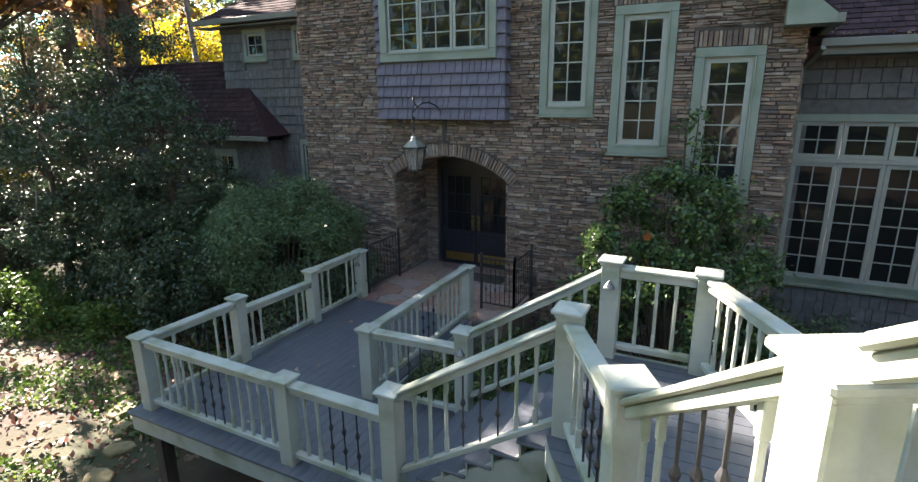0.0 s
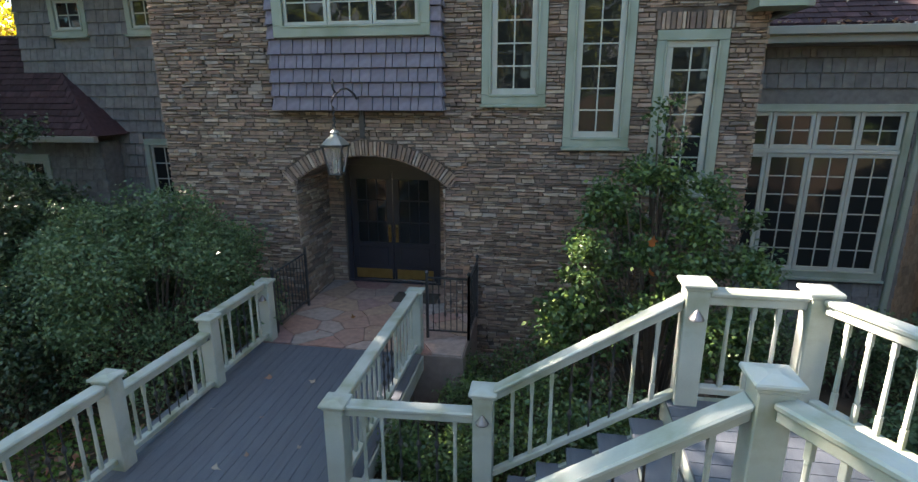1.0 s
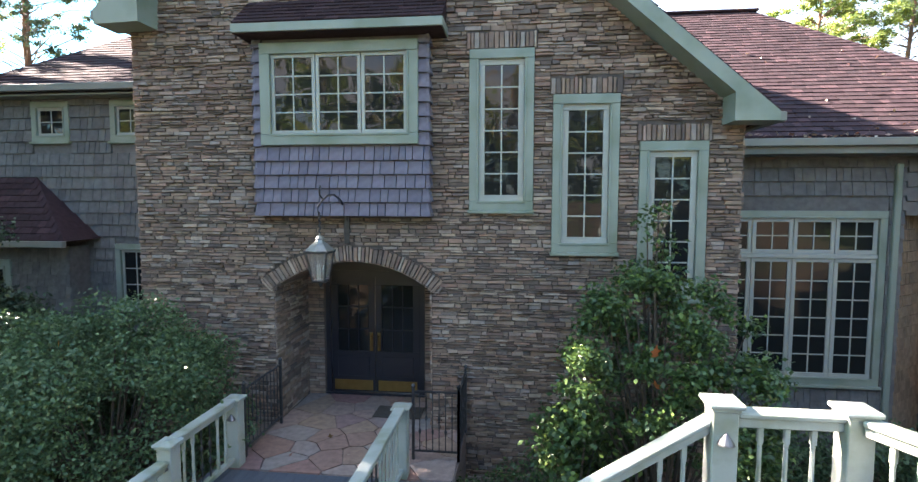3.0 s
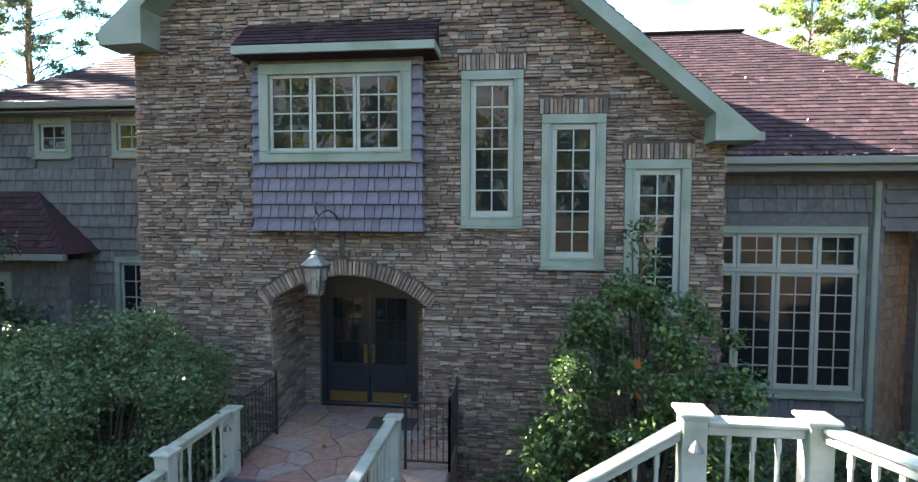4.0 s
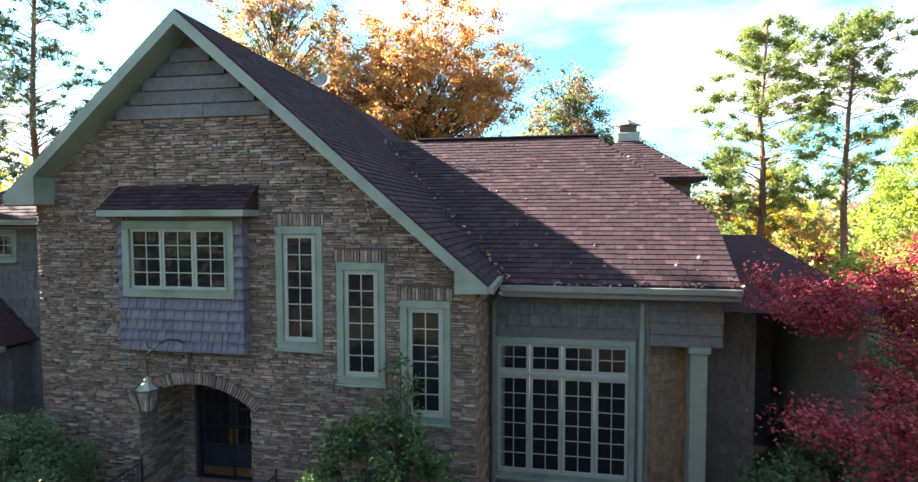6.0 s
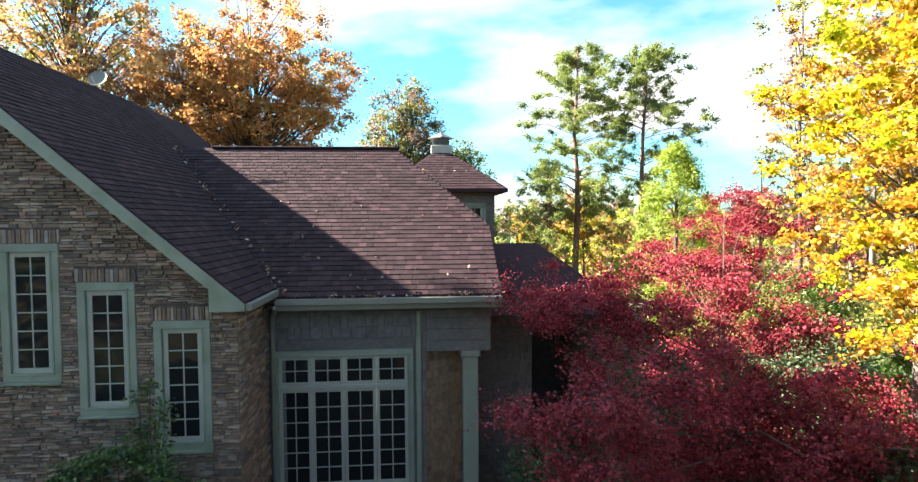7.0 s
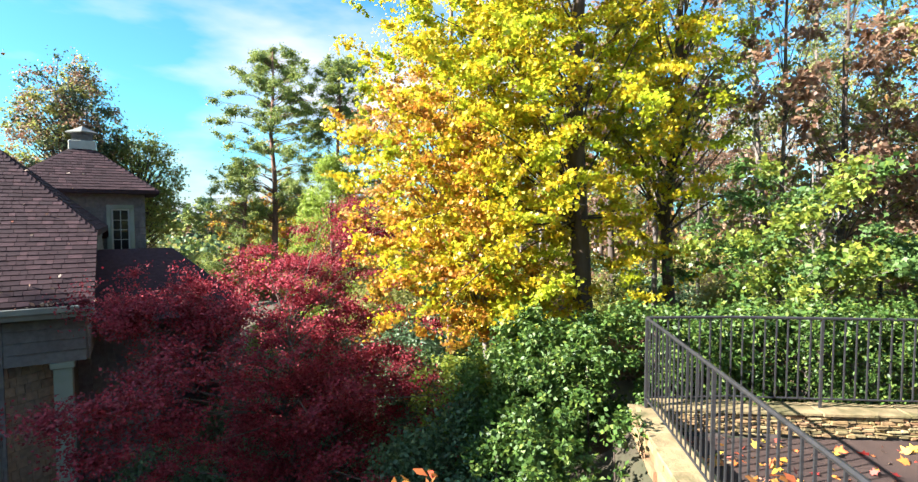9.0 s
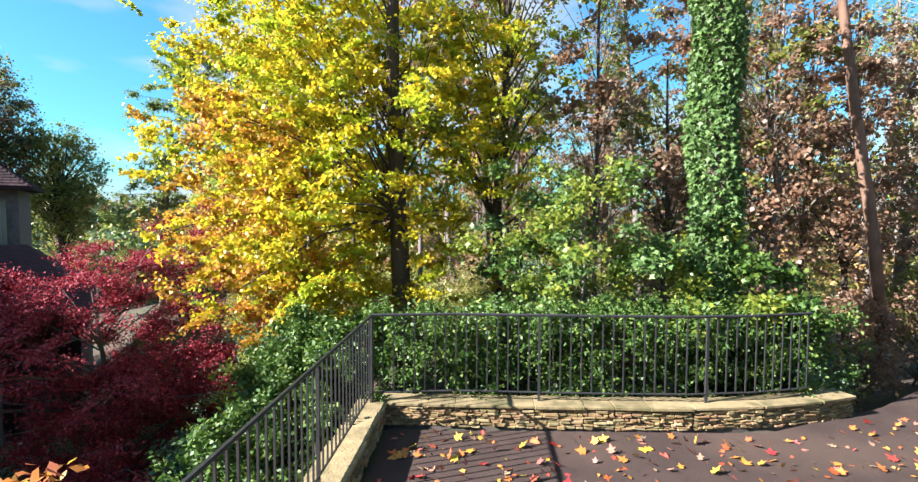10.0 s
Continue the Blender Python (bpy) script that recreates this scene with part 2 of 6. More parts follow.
def part(name, bm, material, parent=None, label=""):
    """Links a bmesh as one mesh object, under a thing where one is given."""
    me = bpy.data.meshes.new(name)
    bm.to_mesh(me)
    bm.free()
    ob = new(name, me)
    me.materials.append(material)
    if parent:
        ob.parent = parent
    return tagged(ob, label) if label else ob


def raw(name, verts, faces, material, parent=None):
    me = bpy.data.meshes.new(name)
    me.from_pydata(verts, [], faces)
    me.materials.append(material)
    ob = new(name, me)
    if parent:
        ob.parent = parent
    return ob


def thing(name, label, category, at=(0, 0, 0), turn=0.0, group="", kind=""):
    ob = new(name)
    ob.matrix_world = pose(*at, 0, 0, turn)
    return tagged(ob, label, category, group, kind)


def box(bm, x0, x1, y0, y1, z0, z1, bevel=0.0, m=None):
    """Adds a box, bevelled where asked, optionally moved by a matrix."""
    r = bmesh.ops.create_cube(bm, size=1.0)
    vs = r["verts"]
    for v in vs:
        v.co = Vector(((x0 + x1) / 2 + v.co.x * (x1 - x0), (y0 + y1) / 2 + v.co.y * (y1 - y0), (z0 + z1) / 2 + v.co.z * (z1 - z0)))
    if bevel:
        es = {e for v in vs for e in v.link_edges}
        out = bmesh.ops.bevel(bm, geom=list(es), offset=bevel, segments=1, affect="EDGES")
        vs = list({v for f in out["faces"] for v in f.verts} | {v for v in vs if v.is_valid})
    if m is not None:
        for v in vs:
            v.co = m @ v.co
    return vs


def boxes(*specs, bevel=0.0):
    bm = bmesh.new()
    for s in specs:
        box(bm, *s, bevel=bevel)
    return bm


def prism(bm, ring, direction):
    """A closed solid from a ring of points pushed along a direction."""
    d = Vector(direction)
    a = [bm.verts.new(Vector(p)) for p in ring]
    b = [bm.verts.new(Vector(p) + d) for p in ring]
    bm.faces.new(a)
    bm.faces.new(b[::-1])
    n = len(ring)
    for i in range(n):
        bm.faces.new((a[i], b[i], b[(i + 1) % n], a[(i + 1) % n]))
    bmesh.ops.recalc_face_normals(bm, faces=bm.faces[:])
    return bm


def sheet(outer, holes, direction):
    """A flat wall with openings cut through it, pushed to its thickness."""
    bm = bmesh.new()
    for ring in (outer, *holes):
        vs = [bm.verts.new(Vector(p)) for p in ring]
        for i in range(len(vs)):
            bm.edges.new((vs[i], vs[(i + 1) % len(vs)]))
    bmesh.ops.triangle_fill(bm, use_beauty=True, use_dissolve=False, edges=bm.edges[:])
    out = bmesh.ops.extrude_face_region(bm, geom=bm.faces[:])
    for v in out["geom"]:
        if isinstance(v, bmesh.types.BMVert):
            v.co += Vector(direction)
    bmesh.ops.recalc_face_normals(bm, faces=bm.faces[:])
    return bm


def tube(bm, pts, r0, r1=None, sides=6):
    """A tapered tube through points."""
    r1 = r0 if r1 is None else r1
    pts = [Vector(p) for p in pts]
    rings = []
    for i, p in enumerate(pts):
        d = (pts[min(i + 1, len(pts) - 1)] - pts[max(i - 1, 0)]).normalized()
        u = d.cross(Vector((0.31, 0.17, 0.93)))
        u = u.normalized() if u.length > 1e-4 else Vector((1, 0, 0))
        w = d.cross(u)
        r = r0 + (r1 - r0) * i / max(1, len(pts) - 1)
        rings.append([bm.verts.new(p + (u * math.cos(k * math.tau / sides) + w * math.sin(k * math.tau / sides)) * r) for k in range(sides)])
    for a, b in zip(rings, rings[1:]):
        for k in range(sides):
            bm.faces.new((a[k], a[(k + 1) % sides], b[(k + 1) % sides], b[k]))
    bm.faces.new(rings[0][::-1])
    bm.faces.new(rings[-1])
    return bm


def lathe(bm, profile, sides=10, at=(0, 0, 0)):
    """A turned solid from (radius, height) pairs."""
    rings = [[bm.verts.new((at[0] + max(r, 1e-4) * math.cos(k * math.tau / sides), at[1] + max(r, 1e-4) * math.sin(k * math.tau / sides), at[2] + z))
              for k in range(sides)] for r, z in profile]
    for a, b in zip(rings, rings[1:]):
        for k in range(sides):
            bm.faces.new((a[k], a[(k + 1) % sides], b[(k + 1) % sides], b[k]))
    bm.faces.new(rings[0][::-1])
    bm.faces.new(rings[-1])
    return bm


# ---- coursed pieces on a plane ----
class Pieces:
    """Gathers many small slabs, laid on planes, into one mesh."""

    def __init__(self):
        self.v, self.f = [], []

    def slab(self, o, u, w, n, a, b, c, d, deep, lean=0.0, jit=0.0):
        """A slab from a to b along u, c to d along w, standing deep proud along n; lean: how much prouder its low edge is."""
        k = len(self.v)
        j = lambda: rng.uniform(-jit, jit)
        ring = [(a + j(), c + j()), (b + j(), c + j()), (b + j(), d + j()), (a + j(), d + j())]
        for p, q in ring:
            self.v.append(o + u * p + w * q)
        for i, (p, q) in enumerate(ring):
            e = min(0.006, deep * 0.3)
            p2 = p + (e if i in (0, 3) else -e)
            q2 = q + (e if i in (0, 1) else -e)
            self.v.append(o + u * p2 + w * q2 + n * (deep + (lean if i in (0, 1) else 0.0)))
        self.f += [(k + 4, k + 5, k + 6, k + 7), (k, k + 1, k + 5, k + 4), (k + 1, k + 2, k + 6, k + 5), (k + 2, k + 3, k + 7, k + 6),
                   (k + 3, k, k + 4, k + 7)]

    def wall(self, o, u, w, n, z0, z1, spans, hmin, hmax, lmin, lmax, dmin, dmax, lean=0.0, gap=0.004, jit=0.0, course=None):
        """Courses from z0 to z1; spans(za, zb) gives the stretches of u to fill."""
        o, u, w, n = Vector(o), Vector(u), Vector(w), Vector(n)
        z = z0
        while z < z1 - 0.01:
            h = min(rng.uniform(hmin, hmax), z1 - z)
            if z1 - z - h < hmin * 0.5:
                h = z1 - z
            for a, b in spans(z, z + h):
                x = a
                while x < b - 0.005:
                    l = rng.uniform(lmin, lmax)
                    if b - x - l < lmin * 0.6:
                        l = b - x
                    self.slab(o, u, w, n, x + gap, min(x + l, b) - gap, z + gap, z + h - gap, rng.uniform(dmin, dmax), lean, jit)
                    x += l
            z += h

    def done(self, name, material, parent, label=""):
        ob = raw(name, [tuple(p) for p in self.v], self.f, material, parent)
        return tagged(ob, label, kind="stuff")

    def singles(self, name, material, parent, inside, most=300):
        """Takes the pieces whose middle lies inside a stretch of the plan out of the joint mesh, each as an object of its own."""
        kept_v, kept_f, count = [], [], 0
        for k in range(0, len(self.v), 8):
            ring = self.v[k:k + 8]
            mid = sum(ring, Vector((0, 0, 0))) / 8
            if count < most and inside(mid):
                ob = raw(name, [tuple(p - mid) for p in ring], self.box_faces, material, parent)
                ob.location = mid
                count += 1
            else:
                j = len(kept_v)
                kept_v += ring
                kept_f += [tuple(j + i for i in f) for f in self.box_faces]
        self.v, self.f = kept_v, kept_f

    box_faces = [(4, 5, 6, 7), (0, 1, 5, 4), (1, 2, 6, 5), (2, 3, 7, 6), (3, 0, 4, 7)]


def spans_without(x0, x1, holes, edge=None):
    """Stretches between x0 and x1 outside the holes (xa, xb, za, zb); edge(z) may narrow the ends."""
    def go(za, zb):
        a, b = (x0, x1) if edge is None else edge(za, zb)
        cuts = sorted((h[0], h[1]) for h in holes if h[2] < zb - 0.005 and h[3] > za + 0.005)
        out, x = [], a
        for p, q in cuts:
            if p > x:
                out.append((x, min(p, b)))
            x = max(x, q)
        if x < b:
            out.append((x, b))
        return [(p, q) for p, q in out if q - p > 0.02]
    return go


# ---- the house ----
FY = 9.775            # stone front
WY = 11.65            # wing front
LY = 12.3             # siding wing front
APEX = (-5.25, 10.34)
SLOPE = 0.866
XL, XR = -9.12, 0.62
ARCH = dict(x0=-6.72, x1=-4.06, spring=2.30, top=2.77)
ax, ar = (ARCH["x0"] + ARCH["x1"]) / 2, (ARCH["x1"] - ARCH["x0"]) / 2
arise = ARCH["top"] - ARCH["spring"]
AR = (ar * ar + arise * arise) / (2 * arise)      # radius of the arch
AC = ARCH["top"] - AR
arch_half = math.asin(ar / AR)


def gable_z(x, y0=10.34):
    return y0 - abs(x - APEX[0]) * SLOPE


house = thing("house", "stone-fronted house with a steep gable and grey shingled wings", "house", kind="structure")
TALL = [(-3.46, -2.46, 3.60, 6.08), (-2.17, -1.17, 2.95, 5.37), (-0.87, 0.13, 2.25, 4.65)]
BAY = (-6.75, -4.22, 4.62, 6.20)
arch_ring = [(ARCH["x0"], FY, -0.6)] + [(ax + AR * math.sin(t), FY, AC + AR * math.cos(t))
                                         for t in [(-1 + 2 * i / 16) * arch_half for i in range(17)]] + [(ARCH["x1"], FY, -0.6)]
outer = [(XL, FY, -1.5), (ARCH["x0"], FY, -1.5), *arch_ring[0:], (ARCH["x1"], FY, -1.5), (XR, FY, -1.5), (XR, FY, gable_z(XR) - 0.15),
         (APEX[0], FY, 10.2), (XL, FY, gable_z(XL) - 0.15)]
hole_rings = [[(a, FY, c), (b, FY, c), (b, FY, d), (a, FY, d)] for a, b, c, d in (*TALL, BAY)]
wall_front = part("wall_front", sheet(outer, hole_rings, (0, 0.3, 0)), M["mortar"], house)

LINTELS = [(a - 0.04, b + 0.04, d + 0.0, d + 0.26) for a, b, c, d in TALL]


def front_edge(za, zb):
    zm = max(za, zb) + 0.2
    if zm < gable_z(XL):
        return XL, XR if zm < gable_z(XR) else min(XR, APEX[0] + (10.34 - zm) / SLOPE)
    return APEX[0] - (10.34 - zm) / SLOPE, min(XR, APEX[0] + (10.34 - zm) / SLOPE)


def front_spans(za, zb):
    holes = [*TALL, *LINTELS, (-6.86, -4.08, 3.5, 6.85)]
    zt = zb
    if za < ARCH["spring"]:
        holes = holes + [(ARCH["x0"], ARCH["x1"], -2, ARCH["spring"] + 0.1)]
    r = AR + 0.25
    if za >= ARCH["spring"] - 0.03 and za < AC + r:
        dx = math.sqrt(max(0, r * r - (za - AC) ** 2))
        dx = min(dx, ar + 0.08 + 0.8 * (za - ARCH["spring"]))
        holes = holes + [(ax - dx, ax + dx, za - 0.01, zb + 0.01)]
    return spans_without(XL, XR, holes, front_edge)(za, zb)


st = Pieces()
st.wall((0, FY, 0), (1, 0, 0), (0, 0, 1), (0, -1, 0), -1.3, 8.3, front_spans, 0.026, 0.075, 0.07, 0.30, 0.004, 0.055, jit=0.009)
# soldier stones over the tall windows
for a, b, c, d in LINTELS:
    x = a
    while x < b - 0.02:
        l = min(rng.uniform(0.045, 0.09), b - x)
        st.slab(Vector((0, FY, 0)), Vector((1, 0, 0)), Vector((0, 0, 1)), Vector((0, -1, 0)), x + 0.003, x + l - 0.003, c + 0.005,
                d - rng.uniform(0, 0.03), rng.uniform(0.03, 0.055), jit=0.003)
        x += l
# arch stones
t = -arch_half - 0.05
while t < arch_half + 0.03:
    w_ = rng.uniform(0.045, 0.085) / AR
    u = Vector((math.cos(t), 0, -math.sin(t)))
    r_ = Vector((math.sin(t), 0, math.cos(t)))
    st.slab(Vector((ax, FY, AC)), u, r_, Vector((0, -1, 0)), 0.003, w_ * AR - 0.003, AR + 0.0, AR + 0.24 + rng.uniform(-0.02, 0.015),
            rng.uniform(0.03, 0.06), jit=0.003)
    # underside of the arch
    st.slab(Vector((ax, FY, AC)) + r_ * AR, u, Vector((0, 1, 0)), -r_, 0.003, w_ * AR - 0.003, -0.03, 1.3, 0.02)
    t += w_
# sides of the recess
full = lambda a, b: (lambda za, zb: [(a, b)])
st.wall((ARCH["x0"], FY, 0), (0, 1, 0), (0, 0, 1), (1, 0, 0), 0.0, 2.32, full(-0.03, 1.35), 0.035, 0.085, 0.12, 0.4, 0.008, 0.04, jit=0.004)
st.wall((ARCH["x1"], FY + 1.35, 0), (0, -1, 0), (0, 0, 1), (-1, 0, 0), 0.0, 2.32, full(0, 1.38), 0.035, 0.085, 0.12, 0.4, 0.008, 0.04, jit=0.004)
# back of the recess beside the doors
st.wall((0, FY + 1.33, 0), (1, 0, 0), (0, 0, 1), (0, -1, 0), 0.0, 2.75, lambda za, zb: [(-6.7, -6.38), (-4.42, -4.08)], 0.035, 0.085, 0.1, 0.3, 0.008, 0.03)
# left return of the stone front
st.wall((XL, FY + 2.6, 0), (0, -1, 0), (0, 0, 1), (-1, 0, 0), -1.3, 6.6, full(0, 2.6), 0.04, 0.09, 0.12, 0.42, 0.008, 0.05, jit=0.004)
st.wall((XR, FY, 0), (0, 1, 0), (0, 0, 1), (1, 0, 0), -1.3, 4.9, full(0, 1.9), 0.04, 0.09, 0.12, 0.42, 0.008, 0.05, jit=0.004)
st.singles("stone", M["stone_single"], wall_front, lambda p: p.y < FY + 0.05 and -7.5 < p.x < -3.5 and 0.9 < p.z < 3.0)
st.done("ledge_stone", M["stone"], wall_front, "thin brown ledge stones laid in rough courses")

part("wall_left", boxes((XL, XL + 0.3, FY + 0.3, 22, -1.5, 6.6)), M["mortar"], house)
part("wall_right", boxes((XR - 0.3, XR, FY + 0.3, 14, -1.5, 5.0)), M["mortar"], house)
recess = part("recess_wall", boxes((-6.95, -6.72, FY + 0.3, FY + 1.6, -0.5, 2.9), (-4.06, -3.83, FY + 0.3, FY + 1.6, -0.5, 2.9),
                          (-6.95, -6.36, FY + 1.35, FY + 1.6, -0.5, 3.0), (-4.44, -3.83, FY + 1.35, FY + 1.6, -0.5, 3.0),
                          (-6.95, -3.83, FY + 0.3, FY + 1.6, 2.82, 3.0), (-6.36, -4.44, FY + 1.45, FY + 1.6, 2.45, 2.85)), M["mortar"], house)
# siding in the gable tip
sg = Pieces()
sg.wall((0, FY - 0.03, 0), (1, 0, 0), (0, 0, 1), (0, -1, 0), 8.3, 10.0,
        lambda za, zb: [(APEX[0] - (10.1 - zb) / SLOPE, APEX[0] + (10.1 - zb) / SLOPE)] if zb < 10.0 else [], 0.28, 0.29, 1.2, 2.4, 0.012, 0.016, 0.035, gap=0.0009)
sg.done("siding_shingle", M["siding"], wall_front, "weathered grey boards in the gable tip")

# main roof
RL, RRr = -9.37, 0.90
KR, KL = 0.36, -8.80                      # upper end of the eave courses
ZR, ZL = gable_z(RRr), gable_z(RL)


def shingle_roof(o, u, w, n, rows_to, spans, parent, exposure=0.165, single=None):
    p = Pieces()
    p.wall(o, u, w, n, 0.0, rows_to, spans, exposure, exposure + 0.002, 0.12, 0.3, 0.006, 0.012, 0.014, gap=0.002)
    if single:
        p.singles("shingle", M["roof_single"], parent, single)
    return p.done("roof_shingle", M["roof"], parent)


nz = 1 / math.sqrt(1 + SLOPE * SLOPE)
nR, wR = Vector((SLOPE * nz, 0, nz)), Vector((-nz, 0, SLOPE * nz))
nL, wL = Vector((-SLOPE * nz, 0, nz)), Vector((nz, 0, SLOPE * nz))
BACK = 22.0
roof_line = [(RRr, ZR), (KR, gable_z(KR)), (APEX[0], 10.34), (KL, gable_z(KL)), (RL, ZL)]
main_roof = part("main_roof", prism(bmesh.new(), [(x, 9.3, z) for x, z in roof_line] + [(x, 9.3, z - 0.12) for x, z in roof_line[::-1]], (0, BACK - 9.3, 0)), M["roof"], house)
shingle_roof((KR, 9.3, gable_z(KR)), (0, 1, 0), wR, nR, (KR - APEX[0]) / nz, full(0, 9.0), main_roof)
shingle_roof((KL, BACK, gable_z(KL)), (0, -1, 0), wL, nL, (APEX[0] - KL) / nz, full(5, BACK - 9.3), main_roof)
for xa, za, xb, zb, o_, u_ in ((RRr, ZR, KR, gable_z(KR), 9.3, 1), (RL, ZL, KL, gable_z(KL), 12.4, -1)):
    kv = Vector((xb - xa, 0, zb - za))
    kn = Vector((kv.z * (1 if u_ > 0 else -1), 0, abs(kv.x))).normalized()
    shingle_roof((xa, o_, za), (0, u_, 0), kv.normalized(), kn, kv.length, full(0, 2.2 if u_ > 0 else 3.1), main_roof)
# rake boards and soffits, sage green
for side, pts, low_pts in ((1, [(RRr, ZR - 0.02), (KR, gable_z(KR) - 0.02), (APEX[0], 10.31)], [(0.30, gable_z(0.30) - 0.27), (0.30, 4.87), (RRr, 4.87)]),
                           (-1, [(RL, ZL - 0.02), (KL, gable_z(KL) - 0.02), (APEX[0], 10.31)], [(-8.62, 7.12), (-8.62, 6.54), (RL, 6.52)])):
    ring = pts + [(APEX[0], 10.04)] + low_pts
    bm = bmesh.new()
    prism(bm, [(x, 9.26, z) for x, z in ring][::side], (0, 0.05, 0))
    part("rake_board", bm, M["trim"], main_roof, "wide sage green rake board")
    bm = bmesh.new()
    prism(bm, [(x, 9.31, z) for x, z in pts[:2]] + [(APEX[0], 9.31, 10.2)] + [(APEX[0], 9.31, 10.04)] + [(x, 9.31, z) for x, z in low_pts], (0, FY - 9.31, 0))
    part("soffit", bm, M["trim"], main_roof)


# ---- windows ----
def window(name, x0, x1, z0, z1, y, sashes, rows, cols=2, trim=0.17, parent=None, transom=None, label="", sill=True, deep=0.12, stile=0.06):
    """A trimmed window facing -y: casing, sashes with stiles and muntins, one pane a light."""
    w = new(name)
    w.matrix_world = pose(x0, y, z0)
    if parent is not house:
        w.parent = parent
    tagged(w, label or "sage green trimmed casement window with pale divided lights", "window", kind="structure")
    W, H = x1 - x0, z1 - z0
    part("casing", boxes((0, W, -0.04, deep, 0, trim), (0, W, -0.04, deep, H - trim, H), (0, trim, -0.038, deep, trim, H - trim),
                         (W - trim, W, -0.038, deep, trim, H - trim), bevel=0.008), M["trim"], w)
    e = trim - 0.03
    part("casing_bead", boxes((e, W - e, -0.058, 0.0, e, trim + 0.005), (e, W - e, -0.058, 0.0, H - trim - 0.005, H - e), (e, trim + 0.005, -0.056, 0.0, trim + 0.005, H - trim - 0.005),
                              (W - trim - 0.005, W - e, -0.056, 0.0, trim + 0.005, H - trim - 0.005), bevel=0.006), M["trim"], w)
    if sill:
        part("window_sill", boxes((-0.02, W + 0.02, -0.10, deep, -0.05, 0.002), bevel=0.01), M["trim"], w)
    inner = W - 2 * trim
    sw = inner / sashes
    bands = [(trim, H - trim, rows)] if transom is None else [(trim, transom - 0.04, rows), (transom + 0.04, H - trim, transom and 2)]
    if transom:
        part("transom_bar", boxes((trim, W - trim, -0.03, 0.06, transom - 0.04, transom + 0.04), bevel=0.006), M["sash"], w)
    panes = []
    for i in range(sashes):
        for za, zb, nr in bands:
            a, b = trim + i * sw, trim + (i + 1) * sw
            s = stile
            bm = boxes((a + .005, b - .005, 0.0, 0.05, za, za + s), (a + .005, b - .005, 0.0, 0.05, zb - s, zb), (a + .005, a + s, 0.002, 0.048, za + s, zb - s),
                       (b - s, b - .005, 0.002, 0.048, za + s, zb - s), bevel=0.005)
            gx, gz = (b - a - 2 * s) / cols, (zb - za - 2 * s) / nr
            for c in range(1, cols):
                box(bm, a + s + c * gx - 0.011, a + s + c * gx + 0.011, 0.012, 0.04, za + s, zb - s)
            for r in range(1, nr):
                box(bm, a + s, b - s, 0.014, 0.038, za + s + r * gz - 0.011, za + s + r * gz + 0.011)
            sash = part("sash", bm, M["sash"], w)
            pane = part("pane", boxes((a + s - 0.01, b - s + 0.01, 0.024, 0.03, za + s - 0.01, zb - s + 0.01)), M["glass"], sash)
    return w


for i, (a, b, c, d) in enumerate(TALL):
    window("window_%d" % (i + 1), a, b, c, d, FY - 0.01, 1, 6, 2, 0.145, house, stile=0.095, label="tall narrow sage green window with twelve lights")

# bay window with its shingled skirt and small roof
bay = new("window_4")
tagged(bay, "shallow bay window over a skirt of violet grey shingles", "bay window", kind="structure")
window("bay_window", BAY[0], BAY[1], BAY[2], BAY[3], 9.5, 3, 4, 2, 0.17, None, sill=False, deep=0.2).parent = bay
for key in ("category", "kind", "label"):
    del bpy.data.objects["bay_window"][key]
part("bay_box", boxes((-6.84, -4.10, 9.56, FY + 0.02, 3.52, 6.4)), M["siding"], bay)
sk = Pieces()
sk.wall((0, 9.56, 0), (1, 0, 0), (0, 0, 1), (0, -1, 0), 3.5, 4.6, full(-6.88, -4.05), 0.215, 0.222, 0.10, 0.24, 0.022, 0.028, 0.05, gap=0.0010)
sk.wall((-4.10, 9.5, 0), (0, 1, 0), (0, 0, 1), (1, 0, 0), 3.5, 6.35, full(0, 0.27), 0.215, 0.222, 0.10, 0.24, 0.022, 0.028, 0.05, gap=0.0010)
sk.wall((-6.84, FY, 0), (0, -1, 0), (0, 0, 1), (-1, 0, 0), 3.5, 6.35, full(0, 0.27), 0.215, 0.222, 0.10, 0.24, 0.022, 0.028, 0.05, gap=0.0010)
sk.wall((0, 9.56, 0), (1, 0, 0), (0, 0, 1), (0, -1, 0), 4.6, 6.3, lambda a, b: [(-6.88, -6.74), (-4.23, -4.05)], 0.215, 0.222, 0.10, 0.24, 0.022, 0.028, 0.05, gap=0.0010)
sk.singles("shingle", M["skirt_single"], bay, lambda p: True)
sk.done("skirt_shingle", M["skirt"], bay, "violet grey weathered shingles in five rows")
bm = bmesh.new()
prism(bm, [(-7.02, 9.2, 6.42), (-7.02, 9.2, 6.27), (-7.02, FY, 6.27), (-7.02, FY, 6.92)], (3.2, 0, 0))
bay_roof = part("bay_roof", bm, M["roof"], bay)
part("bay_fascia", boxes((-7.04, -3.8, 9.16, 9.2, 6.28, 6.41), (-7.045, -7.022, 9.2, FY, 6.28, 6.41), (-3.818, -3.795, 9.2, FY, 6.28, 6.41), bevel=0.005), M["trim"], bay)
